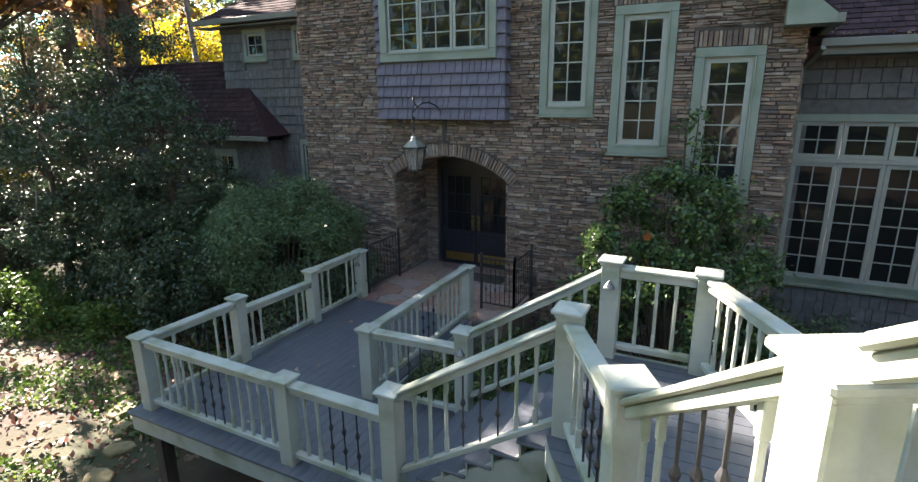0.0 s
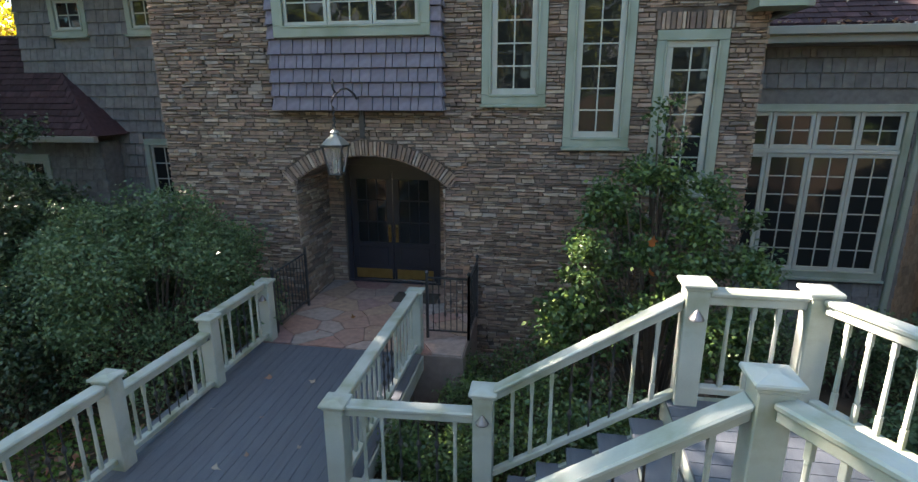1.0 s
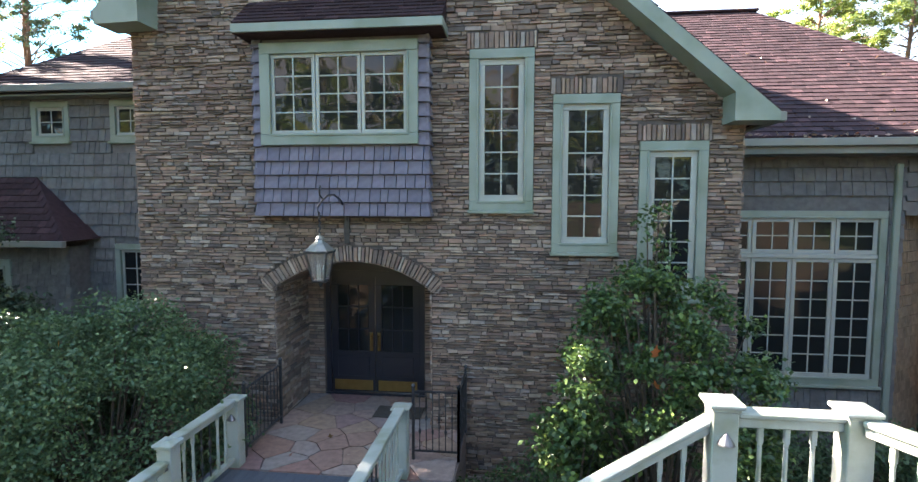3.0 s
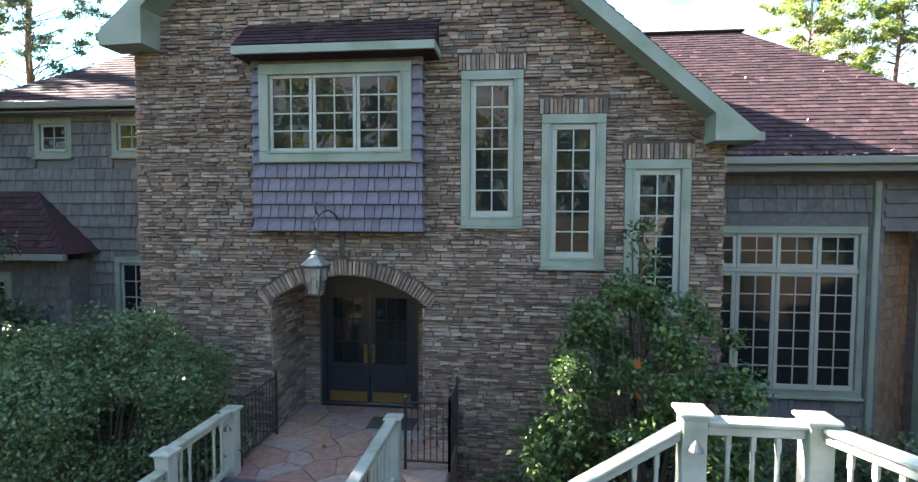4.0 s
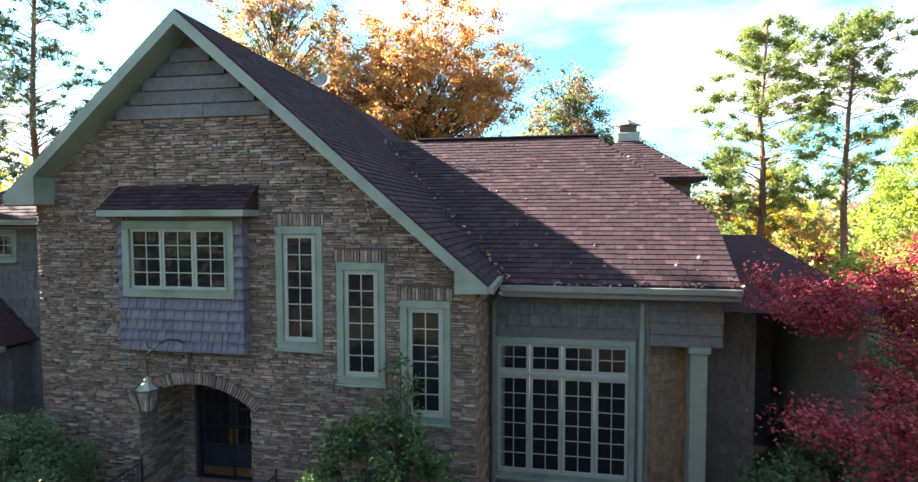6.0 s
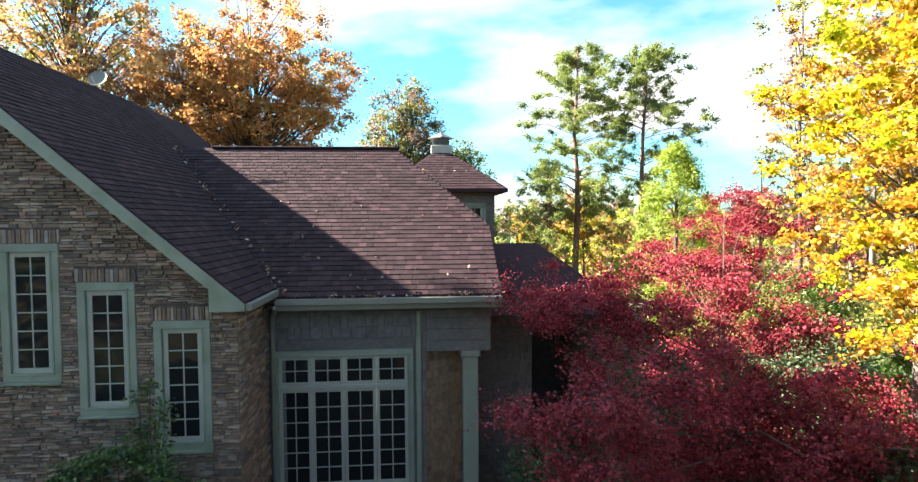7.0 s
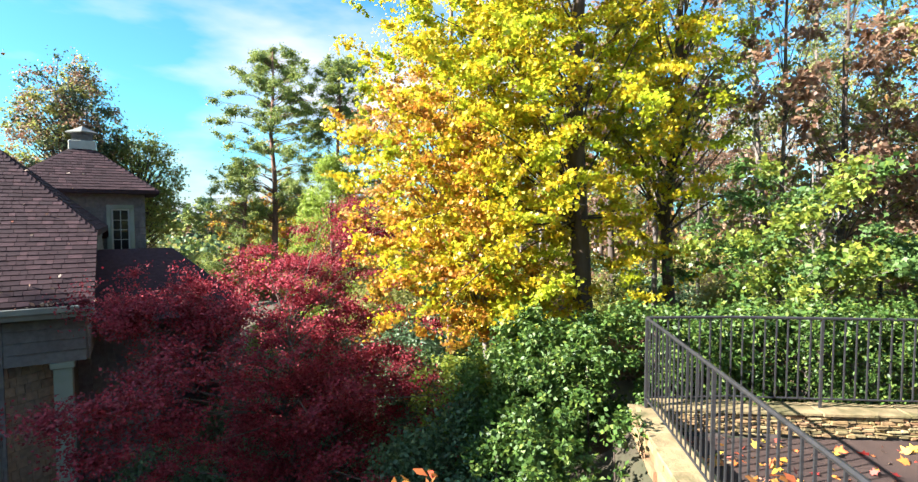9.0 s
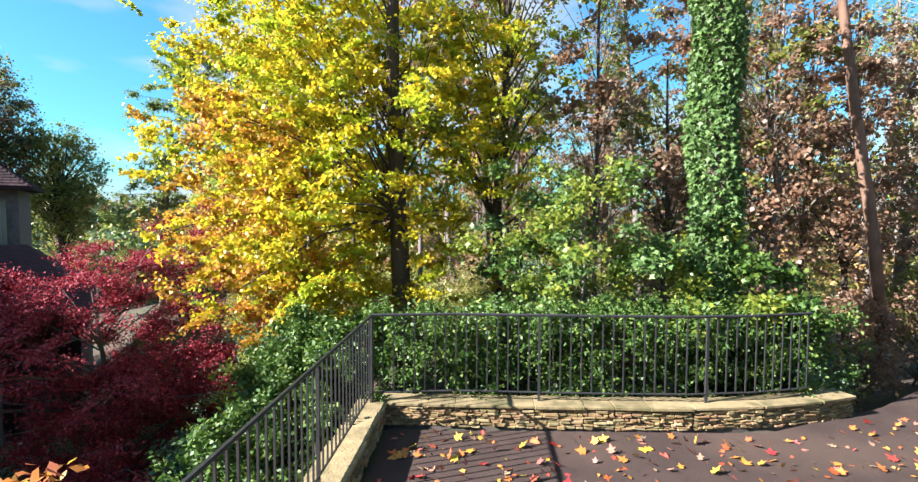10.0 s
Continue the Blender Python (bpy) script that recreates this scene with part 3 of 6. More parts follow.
dl = math.hypot(FY - 9.2, 0.5)
shingle_roof((-7.04, 9.18, 6.42), (1, 0, 0), Vector((0, FY - 9.2, 0.5)).normalized(), Vector((0, -0.5, FY - 9.2)).normalized(), dl, full(0, 3.24), bay, 0.12)

# ---- front doors ----
door = thing("door_1", "near-black double entrance doors with glazed upper halves", "door", (-5.40, FY + 1.36, 0), kind="structure")
part("door_frame", boxes((-0.97, -0.87, 0, 0.1, 0, 2.42), (0.87, 0.97, 0, 0.1, 0, 2.42), (-0.87, 0.87, 0, 0.1, 2.30, 2.42), (-0.97, 0.97, -0.02, 0.12, -0.02, 0.04)), M["door"], door)
bm = bmesh.new()
prism(bm, [(-0.97, 0.0, 2.421), (0.97, 0.0, 2.421)] + [(0.97 * math.cos(k * math.pi / 12), 0.0, 2.43 + 0.19 * math.sin(k * math.pi / 12)) for k in range(13)], (0, 0.08, 0))
part("door_arch", bm, M["door"], door, "dark arched head over the doors")
for s in (-1, 1):
    a, b = (-0.865, -0.004) if s < 0 else (0.004, 0.865)
    leaf = part("door_leaf", boxes((a, b, 0.04, 0.09, 0.05, 0.85), (a, b, 0.04, 0.09, 2.14, 2.3), (a, a + 0.13, 0.04, 0.09, 0.85, 2.14), (b - 0.13, b, 0.04, 0.09, 0.85, 2.14),
                                   (a + .13, b - .13, 0.05, 0.08, 1.26, 1.29), (a + .13, b - .13, 0.05, 0.08, 1.70, 1.73),
                                   (a + 0.32, a + 0.345, 0.05, 0.08, 0.85, 2.14), (a + 0.52, a + 0.545, 0.05, 0.08, 0.85, 2.14),
                                   (a + 0.12, b - 0.12, 0.028, 0.045, 0.36, 0.75), bevel=0.006), M["door"], door)
    part("pane", boxes((a + 0.12, b - 0.12, 0.06, 0.066, 0.84, 2.15)), M["glass"], leaf)
    part("kick_plate", boxes((a + 0.05, b - 0.05, 0.034, 0.042, 0.08, 0.28)), M["brass"], leaf, "brass kick plate")
    bm = boxes((-0.03, 0.03, 0.028, 0.04, 0.86, 1.22), bevel=0.01)
    tube(bm, [(0, 0.03, 1.16), (0, -0.03, 1.14), (0, -0.04, 1.05), (0, -0.03, 0.95), (0, 0.03, 0.93)], 0.013)
    lathe(bm, [(0.02, -0.0), (0.035, 0.015), (0.03, 0.03), (0.0, 0.034)], 8, (0, 0.0, 1.2))
    h = part("handle", bm, M["brass"], leaf, "long brass handle set")
    h.location.x = s * 0.075

# ---- right wing ----
WX1 = 5.55
wing = part("wall_wing", boxes((XR, 1.0, WY, WY + 0.25, -1.5, 4.6), (1.0, 3.82, WY, WY + 0.25, -1.5, 0.42), (1.0, 3.82, WY, WY + 0.25, 3.58, 4.6),
                               (3.82, 4.1, WY, WY + 0.25, -1.5, 4.6), (4.1, WX1, WY, WY + 0.25, 3.5, 4.6),
                               (4.98, 5.2, 12.62, 13.9, -1.5, 3.5), (4.35, 7.0, 13.9, 14.1, -1.5, 4.6), (WX1 - 0.25, WX1, WY + 0.25, 21, 3.5, 4.9), (WX1 - 0.25, WX1, 13.4, 19.4, 4.9, 6.1),
                               (4.1, WX1, WY + 0.25, 13.9, 3.5, 3.58)), M["siding"], house)
sw_ = Pieces()
sw_.wall((0, WY, 0), (1, 0, 0), (0, 0, 1), (0, -1, 0), -1.2, 4.5, spans_without(0.66, 4.1, [(0.86, 3.84, 0.38, 3.6)]), 0.25, 0.255, 0.1, 0.3, 0.014, 0.018, 0.038, gap=0.0009)
sw_.wall((0, WY, 0), (1, 0, 0), (0, 0, 1), (0, -1, 0), 3.5, 4.5, full(4.1, WX1), 0.25, 0.255, 1.3, 1.5, 0.014, 0.018, 0.038, gap=0.0009)
sw_.wall((0, 13.9, 0), (1, 0, 0), (0, 0, 1), (0, -1, 0), -1.2, 4.5, full(5.2, 7.0), 0.25, 0.255, 0.1, 0.3, 0.014, 0.018, 0.038, gap=0.0009)
sw_.wall((WX1, WY, 0), (0, 1, 0), (0, 0, 1), (1, 0, 0), 3.5, 6.2, lambda a, b: [(max(0, (b - 4.75) / 0.725), 9.5 - max(0, (b - 4.75) / 0.725))], 0.25, 0.255, 0.1, 0.3, 0.014, 0.018, 0.038, gap=0.0009)
sw_.done("siding_shingle", M["siding"], wing, "weathered grey wall shingles in wide rows")
slant = Vector((1.09, 0.86, 0))
part("porch_wall", prism(bmesh.new(), [(4.03, WY + 0.02, -1.5), (4.03 + slant.x, WY + 0.02 + slant.y, -1.5), (4.95, WY + 0.98, -1.5), (3.95, WY + 0.24, -1.5)], (0, 0, 5.0)), M["siding"], house)
bs = Pieces()
bs.wall((4.03, WY + 0.015, 0), slant.normalized(), (0, 0, 1), Vector((slant.y, -slant.x, 0)).normalized(), -1.0, 3.5, full(0.02, slant.length), 0.2, 0.205, 0.1, 0.26, 0.012, 0.018, 0.02)
bs.done("brown_shingle", M["brown_shingle"], wing, "brown unweathered shingles in the porch return")
window("window_5", 0.72, 3.82, 0.40, 3.58, WY - 0.02, 4, 6, 2, 0.13, house, stile=0.075, transom=2.36, label="large grid window of four bays with a transom row")
part("downspout", boxes((3.88, 3.99, WY - 0.12, WY - 0.02, -1.0, 4.42), bevel=0.02), M["trim"], house, "sage painted square downspout")
part("porch_column", boxes((4.93, 5.28, 11.62, 11.97, -0.8, 3.5), (4.88, 5.33, 11.57, 12.02, -0.8, -0.55), (4.88, 5.33, 11.57, 12.02, 3.36, 3.5), bevel=0.015), M["trim"], house)

EY, EZ, RY, RZ = 11.12, 4.84, 16.4, 8.67
rs = (RZ - EZ) / (RY - EY)
CX, CY, CZ = 5.75, 13.2, EZ + (13.2 - EY) * rs      # where the clipped gable starts
RX = 3.3
wing_roof_bm = bmesh.new()
V = lambda *p: wing_roof_bm.verts.new(p)
RLx = -3.5
BY, BCY = 2 * RY - EY, 2 * RY - CY
a0, a1, a2, a3, a4 = V(RLx, EY, EZ), V(CX, EY, EZ), V(CX, CY, CZ), V(RX, RY, RZ), V(RLx, RY, RZ)
b1, b2, b0 = V(CX, BY, EZ), V(CX, BCY, CZ), V(RLx, BY, EZ)
for f_ in ((a0, a1, a2, a3, a4), (a2, b2, a3), (a4, a3, b2, b1, b0)):
    wing_roof_bm.faces.new(f_)
out = bmesh.ops.extrude_face_region(wing_roof_bm, geom=wing_roof_bm.faces[:])
for v in out["geom"]:
    if isinstance(v, bmesh.types.BMVert):
        v.co.z -= 0.14
bmesh.ops.recalc_face_normals(wing_roof_bm, faces=wing_roof_bm.faces[:])
wing_roof = part("wing_roof", wing_roof_bm, M["roof"], house)
ln = math.hypot(RY - EY, RZ - EZ)
wv, nv = Vector((0, RY - EY, RZ - EZ)) / ln, Vector((0, -(RZ - EZ), RY - EY)) / ln
clip_l = math.hypot(CY - EY, CZ - EZ)


def wing_spans(za, zb):
    right = CX if zb <= clip_l else CX - (CX - RX) * (zb - clip_l) / (ln - clip_l)
    zz = EZ + (zb / ln) * (RZ - EZ)
    left = APEX[0] + (10.34 - zz) / SLOPE - 0.25
    return [(left, right)]


shingle_roof((0, EY, EZ), (1, 0, 0), wv, nv, ln, wing_spans, wing_roof, single=lambda p: p.x > 2.2 and p.y < 13.6)
hip = Pieces()
hv = Vector((RX - CX, 0, RZ - CZ))
hl = hv.length
hw, hn = hv / hl, Vector((RZ - CZ, 0, CX - RX)).normalized()
hip.wall((CX, 0, CZ), (0, 1, 0), hw, hn, 0, hl, lambda a, b: [(CY + (RY - CY) * b / hl, BCY - (RY - CY) * b / hl)], 0.165, 0.167, 0.12, 0.3, 0.006, 0.012, 0.014, gap=0.002)
hip.done("roof_shingle", M["roof"], wing_roof)
part("ridge_cap", boxes((-2.2, RX + 0.1, RY - 0.12, RY + 0.12, RZ - 0.02, RZ + 0.05), bevel=0.02), M["roof"], wing_roof)
part("gutter", boxes((0.95, CX, EY - 0.12, EY - 0.0, EZ - 0.16, EZ - 0.03), (0.95, CX, EY, WY, EZ - 0.30, EZ - 0.27), (0.95, CX, EY, EY + 0.03, EZ - 0.3, EZ - 0.03),
                     bevel=0.01), M["gutter"], wing_roof, "grey-green gutter holding fallen leaves")

# low roof beside the wing, and the tower with a cupola behind
low = thing("porch_roof_block", "low dark shingled hip roof over a side porch", "roof", kind="structure")
bm = bmesh.new()
z0, zr = 4.1, 5.75
p = [bm.verts.new(q) for q in ((5.6, 12.6, z0), (9.4, 12.6, z0), (9.4, 18.4, z0), (5.6, 18.4, z0), (5.6, 15.5, zr), (7.5, 15.5, zr))]
for q in ((0, 1, 5, 4), (1, 2, 5), (2, 3, 4, 5), (3, 0, 4), (3, 2, 1, 0)):
    bm.faces.new([p[i] for i in q])
bmesh.ops.recalc_face_normals(bm, faces=bm.faces[:])
part("low_roof", bm, M["roof"], low)
# back wall and unseen side wall, added to keep light out of the porch
part("low_wall", boxes((5.8, 9.0, 17.7, 18.0, -1, 4.1), (8.82, 9.0, 13.0, 17.7, -1, 4.1)), M["siding"], low)

tower = thing("tower", "square shingled tower with a pyramid roof", "tower", (4.95, 22.0, 0), kind="structure")
part("tower_wall", boxes((-1.95, 1.95, -1.95, 1.95, 0, 7.5)), M["siding"], tower)
tp = Pieces()
tp.wall((0, -1.95, 0), (1, 0, 0), (0, 0, 1), (0, -1, 0), 4.5, 7.4, spans_without(-1.95, 1.95, [(0.75, 1.6, 5.3, 7.1)]), 0.25, 0.255, 0.12, 0.3, 0.012, 0.018, 0.02)
tp.done("siding_shingle", M["siding"], tower)
window("tower_window", 0.75, 1.6, 5.3, 7.1, 22.0 - 1.97, 1, 4, 2, 0.14, None).parent = tower
bpy.data.objects["tower_window"].matrix_basis = pose(0.75, -1.99, 5.3)
for key in ("category", "kind", "label"):
    del bpy.data.objects["tower_window"][key]
bm = bmesh.new()
h = 2.4
q = [bm.verts.new(v) for v in ((-h, -h, 7.5), (h, -h, 7.5), (h, h, 7.5), (-h, h, 7.5), (-h, -h, 7.62), (h, -h, 7.62), (h, h, 7.62), (-h, h, 7.62), (0, 0, 9.5))]
for f_ in ((3, 2, 1, 0), (0, 1, 5, 4), (1, 2, 6, 5), (2, 3, 7, 6), (3, 0, 4, 7), (4, 5, 8), (5, 6, 8), (6, 7, 8), (7, 4, 8)):
    bm.faces.new([q[i] for i in f_])
part("tower_roof", bm, M["roof"], tower)
for k in range(4):
    tp = Pieces()
    uu, inn = (Vector((1, 0, 0)), Vector((0, 1, 0)))
    R = Matrix.Rotation(k * math.pi / 2, 3, "Z")
    sl = Vector((0, h, 1.88))
    L_ = sl.length
    tp.wall(R @ Vector((0, -h, 7.62)), R @ uu, R @ (sl / L_), R @ Vector((0, -1.88, h)).normalized(), 0, L_,
            lambda a, b: [(-h * (1 - b / L_), h * (1 - b / L_))] if b < L_ - 0.1 else [], 0.165, 0.167, 0.12, 0.3, 0.006, 0.012, 0.014, gap=0.002)
    tp.done("roof_shingle", M["roof"], tower)
cup = thing("cupola", "small louvred white cupola on the tower roof", "cupola", (4.95, 22.0, 9.1))
part("base", boxes((-0.42, 0.42, -0.42, 0.42, 0, 0.42), bevel=0.02), M["sash"], cup)
part("louvre_box", boxes((-0.3, 0.3, -0.3, 0.3, 0.42, 0.72), *[(-0.33, 0.33, -0.33, 0.33, 0.45 + 0.07 * i, 0.48 + 0.07 * i) for i in range(4)]), M["siding"], cup)
bm = bmesh.new()
lathe(bm, [(0.52, 0.72), (0.54, 0.76), (0.3, 0.86), (0.05, 0.98), (0.0, 1.0)], 4)
part("cap", bm, M["gutter"], cup)
dish = thing("satellite_dish", "small grey satellite dish on the main ridge", "satellite dish", (-5.25, 16.2, 10.33))
bm = bmesh.new()
tube(bm, [(0, 0, -0.05), (0, 0, 0.2), (0, -0.08, 0.26)], 0.02, 0.02, 6)
part("mast", bm, M["steel"], dish)
bm = bmesh.new()
lathe(bm, [(0.02, 0.0), (0.15, 0.02), (0.26, 0.07), (0.265, 0.075), (0.15, 0.03), (0.0, 0.012)], 16)
for v in bm.verts:
    v.co = Matrix.Rotation(radians(62), 3, "X") @ v.co + Vector((0, -0.08, 0.26))
part("reflector", bm, M["gutter"], dish)
bm = bmesh.new()
tube(bm, [(0, -0.08, 0.05), (0, -0.38, 0.2), (0, -0.40, 0.28)], 0.012, 0.012, 5)
part("feed_arm", bm, M["steel"], dish)

# ---- left siding wing ----
LX = -14.5
LW = [(-13.56, -12.63, 5.04, 5.93), (-11.64, -10.71, 5.04, 5.93), (-11.66, -10.7, 1.3, 2.78)]
lw_wall = part("wall_left_wing", sheet([(LX, LY, -1.5), (XL, LY, -1.5), (XL, LY, 6.2), (LX, LY, 6.2)],
                                       [[(a, LY, c), (b, LY, c), (b, LY, d), (a, LY, d)] for a, b, c, d in LW], (0, 0.25, 0)), M["siding"], house)
sl_ = Pieces()
sl_.wall((0, LY, 0), (1, 0, 0), (0, 0, 1), (0, -1, 0), -1.3, 6.1, spans_without(LX, XL, LW), 0.262, 0.268, 0.1, 0.3, 0.014, 0.018, 0.04, gap=0.0009)
sl_.done("siding_shingle", M["siding"], lw_wall, "weathered grey wall shingles in wide rows")
part("wall_left_end", boxes((LX, LX + 0.25, LY + 0.25, 19, -1.5, 6.2)), M["siding"], house)
for i, (a, b, c, d) in enumerate(LW):
    window("window_%d" % (6 + i), a, b, c, d, LY - 0.02, 1, 2 if d > 5 else 3, 2, 0.135, house, label="small square sage trimmed window of four lights" if d > 5 else "")
bm = bmesh.new()
p = [bm.verts.new(q) for q in ((-15.0, 11.85, 6.2), (-9.0, 11.85, 6.2), (-9.0, 16.5, 9.4), (-11.0, 16.5, 9.4), (-15.0, 21, 6.2), (-9.0, 21, 6.2))]
for q in ((0, 1, 2, 3), (0, 3, 4), (3, 2, 5, 4), (4, 5, 1, 0)):
    bm.faces.new([p[i] for i in q])
bmesh.ops.recalc_face_normals(bm, faces=bm.faces[:])
left_roof = part("left_roof", bm, M["roof"], house)
sl2 = Vector((0, 4.65, 3.2))
L_ = sl2.length
shingle_roof((0, 11.85, 6.2), (1, 0, 0), sl2 / L_, Vector((0, -3.2, 4.65)).normalized(), L_,
             lambda a, b: [(-15.0 + 4.0 * b / L_, -9.1)], left_roof)
part("left_gutter", boxes((-15.1, -9.15, 11.72, 11.85, 6.06, 6.2), (-15.0, -9.15, 11.85, LY, 5.98, 6.02), bevel=0.008), M["gutter"], house)
# lower block on the left
low_l = part("wall_low_left", boxes((-24, -12.3, 11.75, 12.0, -1.5, 2.75), (-12.55, -12.3, 12.0, 12.3, -1.5, 2.75)), M["siding"], house)
lp = Pieces()
lp.wall((0, 11.75, 0), (1, 0, 0), (0, 0, 1), (0, -1, 0), -1.3, 2.75, spans_without(-24, -12.3, [(-14.66, -13.7, 1.0, 2.45)]), 0.262, 0.268, 0.1, 0.3, 0.014, 0.018, 0.04, gap=0.0009)
lp.done("siding_shingle", M["siding"], low_l)
window("window_9", -14.66, -13.7, 1.0, 2.45, 11.72, 1, 3, 2, 0.16, house)
bm = bmesh.new()
p = [bm.verts.new(q) for q in ((-24, 11.3, 2.9), (-12.0, 11.3, 2.9), (-14.5, 12.9, 5.15), (-24, 12.9, 5.15), (-12.0, 12.31, 2.9), (-24, 12.9, 2.9), (-14.5, 12.9, 2.9))]
for q in ((0, 1, 2, 3), (1, 4, 2), (0, 3, 5), (0, 5, 6, 4, 1), (4, 6, 2), (5, 3, 2, 6)):
    bm.faces.new([p[i] for i in q])
bmesh.ops.recalc_face_normals(bm, faces=bm.faces[:])
low_left_roof = part("low_left_roof", bm, M["roof"], house)
sl3 = Vector((0, 1.6, 2.25))
L3 = sl3.length
shingle_roof((0, 11.3, 2.9), (1, 0, 0), sl3 / L3, Vector((0, -2.25, 1.6)).normalized(), L3, lambda a, b: [(-24, -12.0 - 2.5 * b / L3)], low_left_roof)
part("low_left_gutter", boxes((-24, -11.95, 11.18, 11.3, 2.77, 2.9), bevel=0.008), M["gutter"], house)

# ---- terrace ----
terrace = part("terrace", boxes((-6.95, -3.5, 8.15, FY + 1.5, -1.2, -0.03)), mat("grout", (0.13, 0.10, 0.088), (0.21, 0.165, 0.145), 8, 0.95, 0.5))
tagged(terrace, "flagstone entrance terrace", "terrace", kind="structure")

# ---- deck, stairs and railings ----
DIR = Vector((0.465, -0.885, 0)).normalized()


def deck_floor(name, label, polys, z, along=(0, 1)):
    t = thing(name, label, "deck", kind="structure")
    bm = bmesh.new()
    for ring in polys:
        prism(bm, [(x, y, z - 0.26) for x, y in ring], (0, 0, 0.225))
    part("fascia_frame", bm, M["rail"], t, "pale painted fascia and frame")
    return t


lower_deck = deck_floor("lower_deck", "grey-painted board deck at the entrance level", [[(-6.85, 3.55), (-2.7, 3.55), (-2.7, 5.42), (-4.1, 5.42), (-4.1, 8.15), (-6.85, 8.15)]], 0.0)
upper_deck = deck_floor("landing_deck", "grey-painted landing between two flights of steps", [[(-1.32, 3.62), (-0.5, 2.3), (0.9, 3.05), (-0.15, 5.45), (-1.32, 5.45)]], 1.25)


def post(x, y, z0, top, light=False, turn=0.0):
    p = thing("railing_post", "pale painted square railing post with a flared cap", "railing post", (x, y, z0), turn, "posts of the deck railing")
    H = top - z0
    shaft = part("shaft", boxes((-0.09, 0.09, -0.09, 0.09, 0, H - 0.05), bevel=0.008), M["rail"], p)
    bm = bmesh.new()
    box(bm, -0.125, 0.125, -0.125, 0.125, H - 0.045, H - 0.013, 0.008)
    lathe(bm, [(0.122 * 1.38, H - 0.012), (0.05, H + 0.004), (0.0, H + 0.005)], 4)
    for v in bm.verts:
        if v.co.z > H - 0.0125:
            c, s_ = math.cos(math.pi / 4), math.sin(math.pi / 4)
            v.co.x, v.co.y = v.co.x * c - v.co.y * s_, v.co.x * s_ + v.co.y * c
    box(bm, -0.102, 0.102, -0.102, 0.102, H - 0.075, H - 0.045, 0.006)
    part("cap", bm, M["rail"], p)
    if light:
        bm = bmesh.new()
        lathe(bm, [(0.062, 0), (0.058, 0.012), (0.008, 0.08), (0.0, 0.085)], 12, (0.0, -0.105, H - 0.30))
        part("step_light", bm, M["dark_steel"], shaft, "small conical metal step light")
    return p


def railing(p, q, za, zb, group="deck railing sections", irons=(), height=1.0, spacing=0.165):
    """A railing between two post faces, from floor heights za to zb: cap rail, sub rail, bottom rail, turned wooden pickets and iron ones."""
    p, q = Vector((p[0], p[1], 0)), Vector((q[0], q[1], 0))
    d = (q - p)
    L = d.length
    d /= L
    a, b = 0.09, L - 0.09
    t = thing("deck_railing", "pale painted railing of wooden and black iron pickets" if irons else "pale painted wooden picket railing", "railing",
              (p.x, p.y, za), math.degrees(math.atan2(d.y, d.x)), group)
    k = (zb - za) / L
    sh = Matrix(((1, 0, 0, 0), (0, 1, 0, 0), (k, 0, 1, 0), (0, 0, 0, 1)))
    bm = bmesh.new()
    box(bm, a, b, -0.075, 0.075, height - 0.045, height, 0.012, sh)
    part("cap_rail", bm, M["rail"], t)
    bm = bmesh.new()
    box(bm, a, b, -0.045, 0.045, height - 0.12, height - 0.046, 0.008, sh)
    part("sub_rail", bm, M["rail"], t)
    bm = bmesh.new()
    box(bm, a, b, -0.04, 0.04, 0.09, 0.155, 0.008, sh)
    part("bottom_rail", bm, M["rail"], t)
    n = max(2, round((b - a) / spacing))
    for i in range(1, n):
        x = a + (b - a) * i / n
        z0, z1 = 0.155 + k * x, height - 0.12 + k * x
        iron = i in irons or (n - i) in [j for j in irons if j < 0]
        bm = bmesh.new()
        if iron:
            tube(bm, [(x, 0, z0 - 0.02), (x, 0, z1 + 0.02)], 0.009, sides=6)
            for zk in (0.3, 0.62):
                lathe(bm, [(0.009, -0.045), (0.02, -0.02), (0.026, 0), (0.02, 0.02), (0.009, 0.045)], 8, (x, 0, z0 + (z1 - z0) * zk))
            part("iron_picket", bm, M["iron"], t, "black wrought iron picket with knuckles")
        else:
            s = 0.019
            box(bm, x - s, x + s, -s, s, z0 - 0.01, z0 + 0.15, 0.004)
            box(bm, x - s, x + s, -s, s, z1 - 0.12, z1 + 0.03, 0.004)
            lathe(bm, [(0.014, z0 + 0.148), (0.019, z0 + 0.16), (0.0185, z0 + 0.3), (0.0165, z1 - 0.15), (0.019, z1 - 0.135), (0.014, z1 - 0.118)], 7, (x, 0, 0))
            part("picket", bm, M["rail"], t)
    return t


